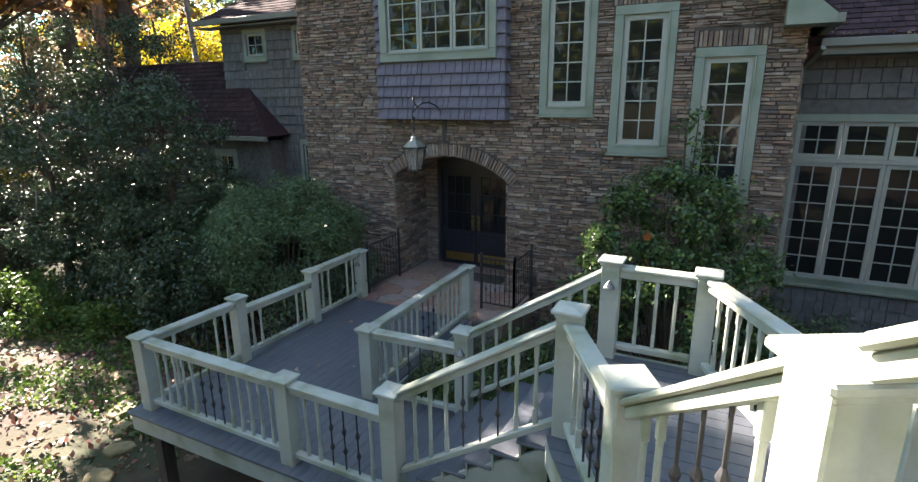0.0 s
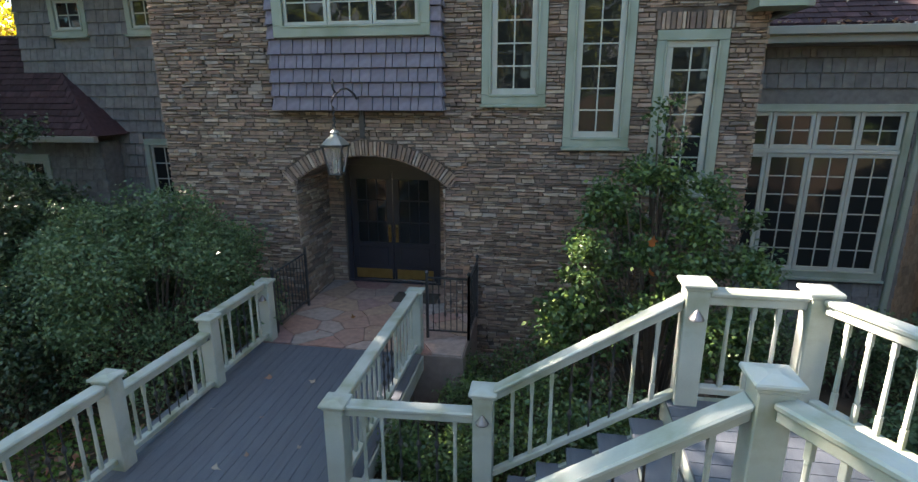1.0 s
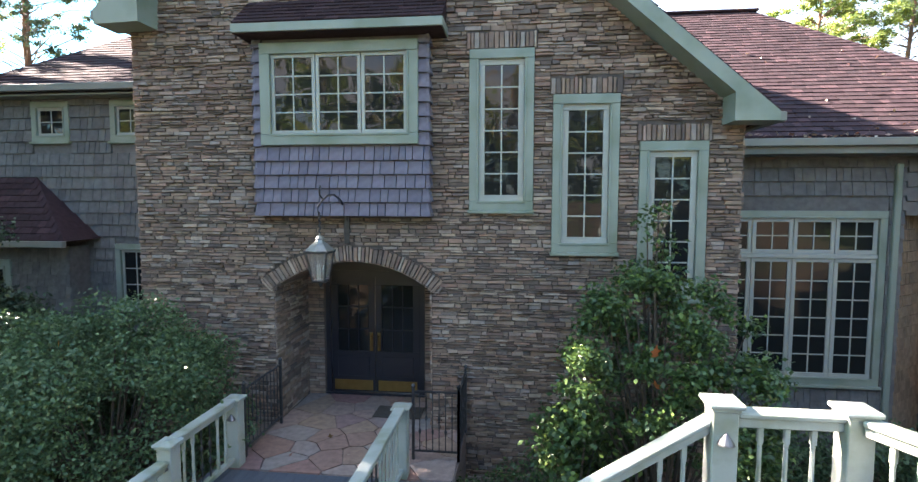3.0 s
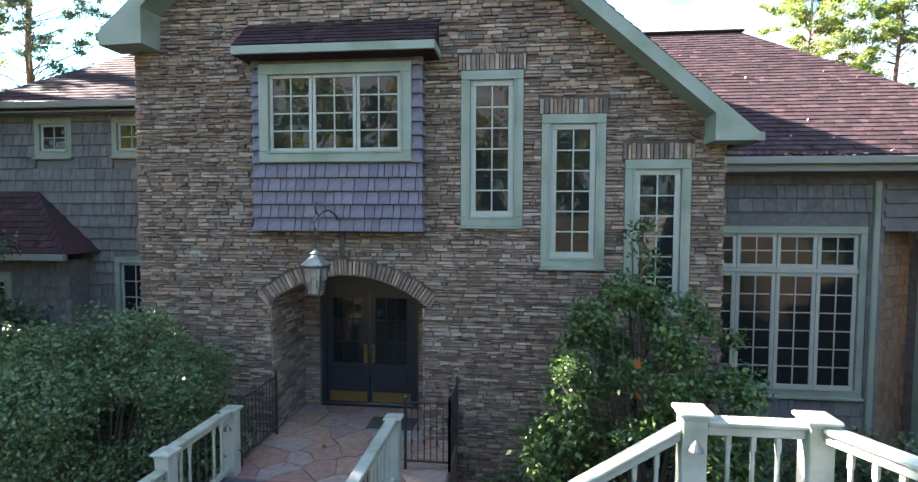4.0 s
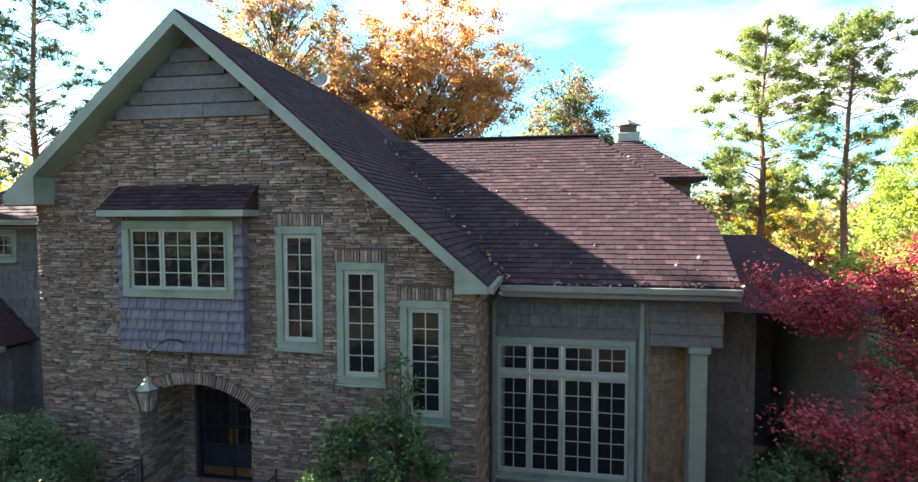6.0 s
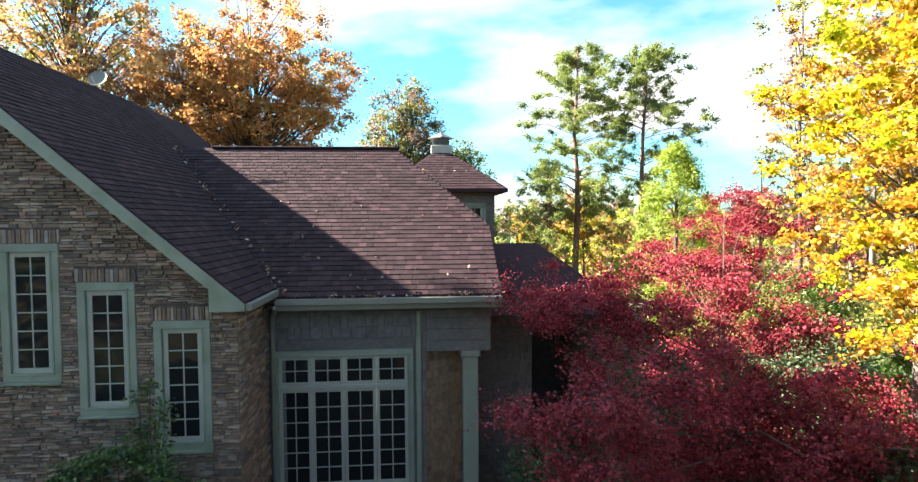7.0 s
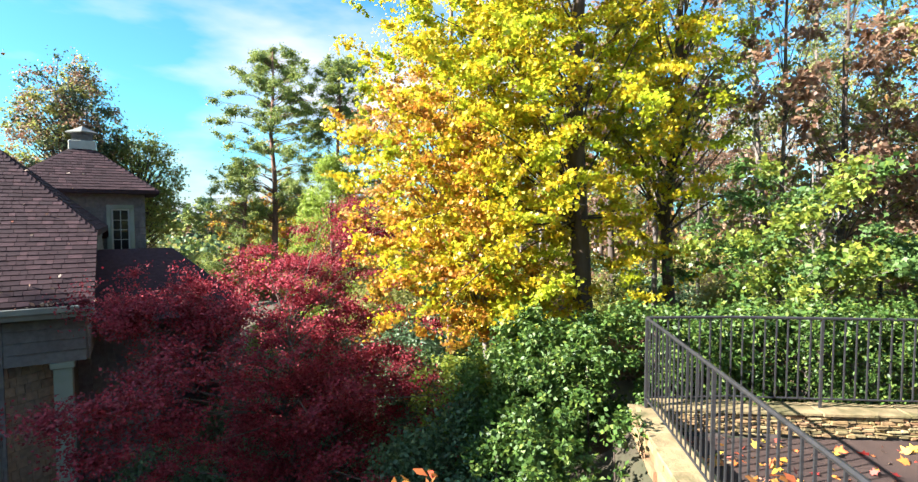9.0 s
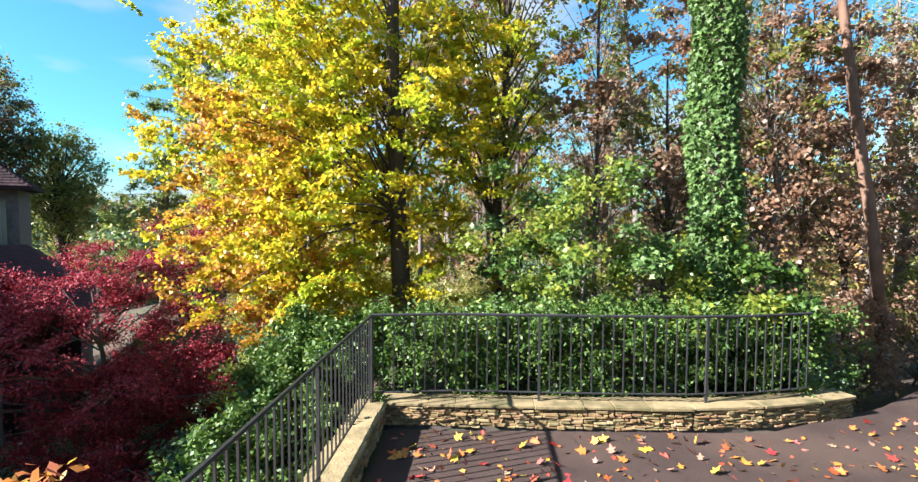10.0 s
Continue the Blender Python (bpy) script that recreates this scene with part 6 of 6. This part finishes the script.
def parapet(pts, z0s, inner):
    """Core, stones on both faces and coping along a line; inner: +1 where the court lies to the line's right."""
    for (xa, ya), (xb, yb) in zip(pts, pts[1:]):
        d = Vector((xb - xa, yb - ya, 0))
        L = d.length
        d /= L
        n = Vector((d.y, -d.x, 0)) * inner
        o = Vector((xa, ya, 0))
        bm = bmesh.new()
        c = [o + n * 0.16, o + d * L + n * 0.16, o + d * L - n * 0.16, o - n * 0.16]
        prism(bm, [(p.x, p.y, z0s) for p in c], (0, 0, 4.03 - z0s))
        part("wall_core", bm, M["mortar"], court_wall)
        cwp.wall(o + n * 0.16, d, (0, 0, 1), n, 3.74, 4.03, full(0, L), 0.022, 0.052, 0.05, 0.22, 0.005, 0.06, jit=0.012)
        cwp.wall(o - n * 0.16 + d * L, -d, (0, 0, 1), -n, z0s, 4.03, full(0, L), 0.06, 0.14, 0.14, 0.45, 0.02, 0.07, jit=0.01)
        x = 0.0
        while x < L - 0.02:
            l = min(nr.uniform(0.4, 1.0), L - x)
            if L - x - l < 0.2:
                l = L - x
            bm = bmesh.new()
            w0, w1 = 0.225 + nr.uniform(-0.02, 0.02), 0.225 + nr.uniform(-0.02, 0.02)
            a, b = x + 0.0015, x + l - 0.0015
            ring = [o + d * a + n * w0, o + d * b + n * w1, o + d * b - n * w1, o + d * a - n * w0]
            prism(bm, [(p.x, p.y, 4.03) for p in ring], (0, 0, 0.045 + nr.uniform(-0.006, 0.006)))
            bmesh.ops.bevel(bm, geom=bm.edges[:], offset=0.007, segments=1, affect="EDGES")
            part("coping_stone", bm, coping_m, court_wall)
            x += l


parapet(FRONT, 2.6, 1)
parapet(leg_pts, 2.0, -1)
cwp.done("wall_stone", court_stone, court_wall, "rough tan and grey field stones")


def iron_fence(pts, label, post_every=16, gap=0.15, zb=4.08, zt=5.32):
    t = thing("iron_railing", label, "railing", (*pts[0], zb))
    o = Vector((*pts[0], 0))
    P = [Vector((*p, 0)) - o for p in pts]
    hgt = zt - zb
    for z, r in ((hgt, 0.022), (0.12, 0.014)):
        bm = bmesh.new()
        tube(bm, [p + Vector((0, 0, z)) for p in P], r, r, 6)
        part("top_rail" if z == hgt else "bottom_rail", bm, M["iron"], t)
    dist, i = 0.0, 0
    total = sum((b - a).length for a, b in zip(P, P[1:]))
    bar = boxes((-0.0085, 0.0085, -0.0085, 0.0085, 0.12, hgt))
    bar_me, post_me = bpy.data.meshes.new("bar"), bpy.data.meshes.new("fence_post")
    bar.to_mesh(bar_me)
    pb = boxes((-0.017, 0.017, -0.017, 0.017, -0.05, hgt))
    pb.to_mesh(post_me)
    bar_me.materials.append(M["iron"])
    post_me.materials.append(M["iron"])
    while dist <= total:
        rest, k = dist, 0
        while k < len(P) - 2 and rest > (P[k + 1] - P[k]).length:
            rest -= (P[k + 1] - P[k]).length
            k += 1
        d = (P[k + 1] - P[k])
        p = P[k] + d.normalized() * rest
        is_post = i % post_every == 0
        b = new("fence_post" if is_post else "bar", post_me if is_post else bar_me)
        b.parent = t
        b.matrix_basis = Matrix.Translation(p) @ Matrix.Rotation(math.atan2(d.y, d.x), 4, "Z")
        dist += gap
        i += 1
    return t


iron_fence([(12.55, 2.05), *FRONT[1:-1]], "black iron railing of plain square bars on the curved parapet")
iron_fence([(12.52, 2.02), *[(x - 0.0, y) for x, y in leg_pts[1:]]], "black iron railing of plain square bars running towards the drive")

# ---- fallen leaves ----
lp_ = []
while len(lp_) < 2200:
    x, y = nr.uniform(8, 26), nr.uniform(-9, 2)
    if upper_distance(x, y) < -0.55 and nr.uniform() < 0.35 + 0.65 * math.exp(upper_distance(x, y) * 0.5):
        lp_.append((x, y, 3.762 + nr.uniform(0, 0.012)))
fl = leaves("fallen_leaves", np.array(lp_), 0.098, M["litter"], None, STAR, vary=0.6, droop=0.0, flat=0.9)
tagged(fl, "scattered yellow, orange and red fallen leaves", "leaves", kind="stuff")
lg = []
while len(lg) < 11000:
    x, y = nr.uniform(-22, -6.9), nr.uniform(-4, 8)
    lg.append((x, y, ground_z(x, y) + nr.uniform(0.01, 0.05)))
M["brown_litter"] = leafmat("brown_leaf_litter", [(0.16, 0.09, 0.05), (0.26, 0.17, 0.10), (0.34, 0.10, 0.06), (0.20, 0.13, 0.07), (0.12, 0.08, 0.05)], 0.1, 0.6)
fl = leaves("leaf_litter", np.array(lg), 0.12, M["brown_litter"], None, OVAL, droop=0.0, flat=0.85)
tagged(fl, "dry brown and tan leaf litter on the ground", "leaves", kind="stuff")
rl_ = []
for _ in range(150):
    s = nr.uniform() ** 1.3
    zz = EZ + s * (RZ - EZ)
    yv = EY + s * (RY - EY)
    xv = APEX[0] + (10.34 - zz) / SLOPE
    if nr.uniform() < 0.55:
        rl_.append((xv + abs(nr.normal()) * 0.1, yv - 0.05, zz + 0.04))
    else:
        s2 = nr.uniform() ** 1.5
        rl_.append((nr.uniform(xv, CX - 0.3), EY + s2 * (RY - EY) * 0.8, EZ + s2 * (RZ - EZ) * 0.8 + 0.04))
for _ in range(70):
    rl_.append((nr.uniform(1.0, CX), EY - nr.uniform(-0.05, 0.1), EZ - 0.0 + nr.uniform(0, 0.04)))
M["dry"] = leafmat("dry_leaf", [(0.30, 0.22, 0.16), (0.46, 0.38, 0.30), (0.36, 0.12, 0.07), (0.24, 0.17, 0.12), (0.50, 0.40, 0.30), (0.42, 0.20, 0.08)], 0.1, 0.6)
fl = leaves("roof_leaves", np.array(rl_), 0.10, M["dry"], None, OVAL, droop=0.0, flat=0.6)
tagged(fl, "dry leaves caught in the roof valley and gutter", "leaves", kind="stuff")

dk = [(nr.uniform(-6.4, -4.5), nr.uniform(3.9, 8.0), 0.012) for _ in range(16)] + [(nr.uniform(-6.3, -4.3), nr.uniform(8.3, 9.6), 0.03) for _ in range(6)]
tagged(leaves("deck_leaves", np.array(dk), 0.085, M["dry"], None, LOBED, droop=0.0, flat=0.9), "a few dry brown leaves lying on the deck", "leaves", kind="stuff")
for x, y, z, m in ((-8.40, 7.3, 1.90, "amber"), (-1.12, 7.5, 1.98, "autumn"), (-1.07, 7.5, 1.61, "autumn")):
    cg = leaves("caught_leaf", np.array([(x, y, z)]), 0.13, M[m], None, STAR, droop=-0.6, flat=0.4)
    tagged(cg, "orange fallen leaf caught on a bush" if m == "amber" else "red fallen leaf caught on a bush", "leaf", group="leaves caught on the bushes")

# ---- distance ----
hillm = mat("wooded_hill", (0.014, 0.026, 0.020), (0.032, 0.042, 0.028), 0.06, 0.95, 0.0, fine=0.5, stain=(0.045, 0.036, 0.022), stain_scale=0.03)
hv_, hf_ = [], []
N = 96
for i in range(N + 1):
    a = math.radians(-20 + 220 * i / N)
    for j, (r, zz) in enumerate(((230, -6), (300, 0), (420, 9))):
        hv_.append((math.cos(a) * r, math.sin(a) * r, zz + (noise.noise(Vector((a * 6, j, 0))) * 6 + noise.noise(Vector((a * 40, j, 3))) * 2) * (j > 0)))
for i in range(N):
    for j in range(2):
        k = i * 3 + j
        hf_.append((k, k + 3, k + 4, k + 1))
hills = raw("backdrop", hv_, hf_, hillm)
tagged(hills, "low wooded hills on the horizon", "hills", kind="structure")
lake = part("water", boxes((20, 150, 130, 190, -4.2, -3.4)), mat("lake_water", (0.05, 0.08, 0.10), (0.07, 0.11, 0.13), 0.3, 0.08, 0.1, fine=2))
tagged(lake, "small pale blue lake beyond the trees", "lake", kind="structure")

# ---- lantern over the entrance ----
lamp = thing("hanging_lantern", "black iron lantern with clear glass on a scrolled wall bracket", "lantern", (-5.45, 8.55, 2.60))
bm = bmesh.new()
tube(bm, [(0, 1.2, 0.78), (0, 1.12, 0.98), (0, 0.88, 1.16), (0, 0.58, 1.24), (0, 0.30, 1.22), (0, 0.09, 1.14), (-0.01, -0.03, 1.06), (-0.01, -0.03, 0.99), (0, 0.02, 0.965)], 0.017, 0.013, 7)
tube(bm, [(0, 0.14, 1.17), (-0.01, 0.05, 1.22), (0, 0.0, 1.30), (0, 0.02, 1.36), (0, 0.06, 1.35), (0, 0.055, 1.30)], 0.013, 0.010, 6)
box(bm, -0.05, 0.05, 1.17, 1.21, 0.45, 0.95, 0.01)
part("bracket", bm, M["iron"], lamp)
bm = bmesh.new()
tube(bm, [(0.012 * math.cos(i * 1.1), 0.012 * math.sin(i * 1.1), 0.68 + 0.0135 * i) for i in range(22)], 0.015, 0.015, 5)
part("twisted_hanger", bm, M["iron"], lamp)
bm = bmesh.new()
lathe(bm, [(0.205, 0.44), (0.21, 0.452), (0.13, 0.53), (0.075, 0.565), (0.06, 0.60), (0.075, 0.615), (0.045, 0.65), (0.015, 0.66), (0.015, 0.69)], 8)
part("cap", bm, mat("verdigris_metal", (0.16, 0.17, 0.16), (0.30, 0.31, 0.28), 9, 0.4, 0.2, metal=0.6), lamp, "weathered pale metal cap")
bm = bmesh.new()
for sx in (-1, 1):
    for sy_ in (-1, 1):
        tube(bm, [(sx * 0.085, sy_ * 0.085, 0.02), (sx * 0.15, sy_ * 0.15, 0.45)], 0.015, 0.015, 5)
box(bm, -0.098, 0.098, -0.098, 0.098, 0.0, 0.03, 0.006)
box(bm, -0.172, 0.172, -0.172, 0.172, 0.415, 0.452, 0.006)
lathe(bm, [(0.012, -0.07), (0.03, -0.04), (0.04, 0.0)], 8)
cage = part("cage", bm, M["iron"], lamp)
clear = bpy.data.materials.new("clear_glass")
clear.use_nodes = True
cb = clear.node_tree.nodes["Principled BSDF"]
cb.inputs["Transmission Weight"].default_value, cb.inputs["Roughness"].default_value, cb.inputs["IOR"].default_value = 0.92, 0.08, 1.3
for k in range(4):
    bm = bmesh.new()
    prism(bm, [(-0.08, -0.088, 0.03), (0.08, -0.088, 0.03), (0.142, -0.148, 0.43), (-0.142, -0.148, 0.43)], (0, 0.004, 0))
    for v in bm.verts:
        v.co = Matrix.Rotation(k * math.pi / 2, 3, "Z") @ v.co
    g = part("pane", bm, clear, cage)
    g.visible_shadow = False
for k in range(3):
    bm = bmesh.new()
    lathe(bm, [(0.014, 0.03), (0.014, 0.17), (0.016, 0.18), (0.014, 0.22), (0.0, 0.25)], 8, (0.05 * math.cos(k * 2.1), 0.05 * math.sin(k * 2.1), 0))
    part("candle_tube", bm, M["sash"], lamp)

# ---- iron railings beside the terrace ----


def terrace_rail(p, q, n, label):
    t = thing("terrace_railing", label, "railing", (*p, 0.0), math.degrees(math.atan2(q[1] - p[1], q[0] - p[0])), "terrace railings")
    L = math.hypot(q[0] - p[0], q[1] - p[1])
    for z in (0.12, 1.0):
        part("rail", boxes((0, L, -0.016, 0.016, z, z + 0.02)), M["iron"], t)
    for x in (0.0, L):
        bm = boxes((x - 0.02, x + 0.02, -0.02, 0.02, 0, 1.06))
        lathe(bm, [(0.02, 1.06), (0.035, 1.09), (0.02, 1.12), (0.0, 1.13)], 8, (x, 0, 0))
        part("post", bm, M["iron"], t)
    for i in range(1, n):
        bm = bmesh.new()
        x = L * i / n
        tube(bm, [(x, 0, 0.13), (x, 0, 1.0)], 0.008, 0.008, 5)
        lathe(bm, [(0.008, -0.05), (0.022, 0), (0.008, 0.05)], 6, (x, 0, 0.42 if i % 2 else 0.62))
        part("iron_picket", bm, M["iron"], t)


terrace_rail((-4.16, 8.72), (-3.5, 8.72), 7, "black wrought iron railing at the terrace edge")
terrace_rail((-3.5, 8.72), (-3.5, 9.68), 8, "black wrought iron railing at the terrace edge")
terrace_rail((-6.62, 8.5), (-6.62, 9.68), 10, "black wrought iron railing at the terrace edge")
mat_ = thing("door_mat", "dark coir mat lying on the flagstones", "door mat", (-4.75, 10.35, 0.0))
part("pile", boxes((-0.42, 0.42, -0.25, 0.25, 0.002, 0.02), bevel=0.005), mat("coir", (0.04, 0.035, 0.03), (0.08, 0.065, 0.05), 20, 0.95, 0.8), mat_)

# gutter elbow under the gable eave
bm = bmesh.new()
tube(bm, [(0.98, 10.9, 4.66), (0.9, 11.2, 4.5), (0.78, 11.5, 4.35), (0.76, 11.55, 3.7), (0.76, 11.55, -0.8)], 0.045, 0.045, 8)
tagged(part("drain_pipe", bm, M["gutter"]), "grey-green drain pipe in the inner corner", "drain pipe", kind="structure")
bm = boxes((RRr - 0.02, RRr + 0.11, 9.32, 11.2, ZR - 0.15, ZR - 0.02), bevel=0.01)
part("eave_gutter", bm, M["gutter"], main_roof)
bm = boxes((RL - 0.11, RL + 0.02, 9.32, 12.6, ZL - 0.15, ZL - 0.02), bevel=0.01)
part("eave_gutter", bm, M["gutter"], main_roof)

# bare pale twigs at the wood's edge
bare = thing("bare_shrub", "leafless shrub with long pale twigs", "shrub", (-16.5, 9.5, -1.0))
bm = bmesh.new()
for i in range(26):
    a, l = nr.uniform(-0.9, 0.9), nr.uniform(1.5, 3.2)
    z = nr.uniform(2.8, 5.0)
    s_ = Vector((nr.normal() * 0.3, nr.normal() * 0.3, 0))
    e = Vector((math.cos(a) * l, math.sin(a) * l - 1.0, z))
    tube(bm, [s_, s_.lerp(e, 0.5) + Vector((0, 0, 0.7)), e, e + Vector((0.5, nr.normal() * 0.3, nr.normal() * 0.2))], 0.028, 0.006, 5)
tagged(part("branchwork", bm, M["grey_bark"], bare), kind="stuff")

# green ground cover on the lawn
gp = []
while len(gp) < 30000:
    x, y = nr.uniform(-20, -7.2), nr.uniform(-3, 7.5)
    if noise.noise(Vector((x * 0.7, y * 0.7, 5))) > -0.12:
        gp.append((x, y, ground_z(x, y) + nr.uniform(0.0, 0.07)))
while len(gp) < 46000:
    x, y = nr.uniform(-8, 6), nr.uniform(-4.5, 1.5)
    gp.append((x, y, ground_z(x, y) + nr.uniform(0.0, 0.07)))
tagged(leaves("ground_cover", np.array(gp), 0.085, M["hedge"], None, OVAL, droop=-0.3, flat=0.5), "patchy low green ground cover", "ground cover", kind="stuff")


# ---- pieces of floors, last ----
def clip_cell(ring, p, q):
    """The part of a ring that lies nearer to p than to q."""
    m, d = (p + q) / 2, q - p
    out = []
    for i in range(len(ring)):
        a, b = ring[i], ring[(i + 1) % len(ring)]
        sa, sb = (a - m).dot(d), (b - m).dot(d)
        if sa <= 0:
            out.append(a)
        if (sa < 0) != (sb < 0) and sa != sb:
            out.append(a.lerp(b, sa / (sa - sb)))
    return out


def flags(ring, n, gap, z, thick, parent, name, material, seed):
    r = random.Random(seed)
    xs, ys = [p.x for p in ring], [p.y for p in ring]
    sites = []
    while len(sites) < n:
        c = Vector((r.uniform(min(xs), max(xs)), r.uniform(min(ys), max(ys))))
        if all((c - s).length > 0.26 for s in sites):
            sites.append(c)
    for s in sites:
        cell = list(ring)
        for o in sites:
            if o is not s and cell:
                cell = clip_cell(cell, s, o)
        if len(cell) < 3:
            continue
        cen = sum(cell, Vector((0, 0))) / len(cell)
        cell = [c + (cen - c).normalized() * gap for c in cell]
        bm = bmesh.new()
        prism(bm, [(c.x, c.y, z - thick) for c in cell], (0, 0, thick + r.uniform(-0.004, 0.002)))
        part(name, bm, material, parent)


flags([Vector(p) for p in ((-6.70, 8.16), (-3.52, 8.16), (-3.52, 9.76), (-4.08, 9.76), (-4.08, 11.12), (-6.70, 11.12))], 46, 0.012, 0.0, 0.03, terrace, "flagstone", M["flag"], 3)

# stepping stones by the deck
for i, (x, y) in enumerate(((-7.75, 3.45), (-8.1, 3.95), (-8.55, 4.3), (-9.1, 4.6), (-9.7, 5.0), (-10.3, 5.4), (-7.5, 2.9))):
    s = thing("stepping_stone", "flat tan stepping stone set in leaf litter", "stepping stone", (x, y, ground_z(x, y)), i * 37.0, "stepping stones")
    bm = bmesh.new()
    prism(bm, [(0.26 * math.cos(k * math.tau / 7) * nr.uniform(0.8, 1.1), 0.19 * math.sin(k * math.tau / 7) * nr.uniform(0.8, 1.1), -0.03) for k in range(7)], (0, 0, 0.09))
    bmesh.ops.bevel(bm, geom=bm.edges[:], offset=0.015, segments=1, affect="EDGES")
    part("slab", bm, coping_m, s)


def planks(parent, z, rows, w=0.14, along_x=True):
    """Deck boards: rows(a, b) gives the stretch a board between a and b covers."""
    a = rows[0]
    while a < rows[1]:
        for p, q in rows[2](a, a + w):
            bm = bmesh.new()
            if along_x:
                box(bm, p, q, a + 0.0015, a + w - 0.0015, z - 0.034, z, 0.0025)
            else:
                box(bm, a + 0.0015, a + w - 0.0015, p, q, z - 0.034, z, 0.0025)
            part("plank", bm, M["deck"], parent)
        a += w


planks(lower_deck, 0.0, (-6.90, -2.72, lambda a, b: [(3.52, 8.12)] if b < -4.07 else [(3.52, 5.43)]), 0.139, False)
# landing boards, running across the upper bridge
la, lm = [], Matrix.Rotation(math.atan2(DIR.y, DIR.x), 2)
ring = [Vector((-1.32, 3.62)), Vector((-0.5, 2.3)), Vector((0.9, 3.05)), Vector((-0.15, 5.45)), Vector((-1.32, 5.45))]
y = 2.25
while y < 5.45:
    cut = []
    for yy in (y + 0.004, y + 0.136):
        xs = []
        for i in range(len(ring)):
            p, q = ring[i], ring[(i + 1) % len(ring)]
            if (p.y - yy) * (q.y - yy) < 0:
                xs.append(p.x + (q.x - p.x) * (yy - p.y) / (q.y - p.y))
        cut.append(sorted(xs))
    if len(cut[0]) == 2 and len(cut[1]) == 2:
        bm = bmesh.new()
        prism(bm, [(cut[0][0], y + 0.004, 1.216), (cut[0][1], y + 0.004, 1.216), (cut[1][1], y + 0.136, 1.216), (cut[1][0], y + 0.136, 1.216)], (0, 0, 0.034))
        part("plank", bm, M["deck"], upper_deck)
    y += 0.14
# timber legs under the decks
for x, y, z in ((-6.6, 3.75, -0.26), (-4.3, 3.75, -0.26), (-2.9, 3.75, -0.26), (-6.6, 7.9, -0.26), (-4.3, 7.9, -0.26), (-4.3, 5.3, -0.26)):
    part("deck_leg", boxes((x - 0.08, x + 0.08, y - 0.08, y + 0.08, ground_z(x, y) - 0.1, z)), M["bark"], lower_deck)
for x, y in ((-1.15, 5.2), (-0.4, 5.2), (-1.1, 3.8), (-0.5, 2.6), (0.6, 3.2)):
    part("deck_leg", boxes((x - 0.08, x + 0.08, y - 0.08, y + 0.08, ground_z(x, y) - 0.1, 0.99)), M["bark"], upper_deck)
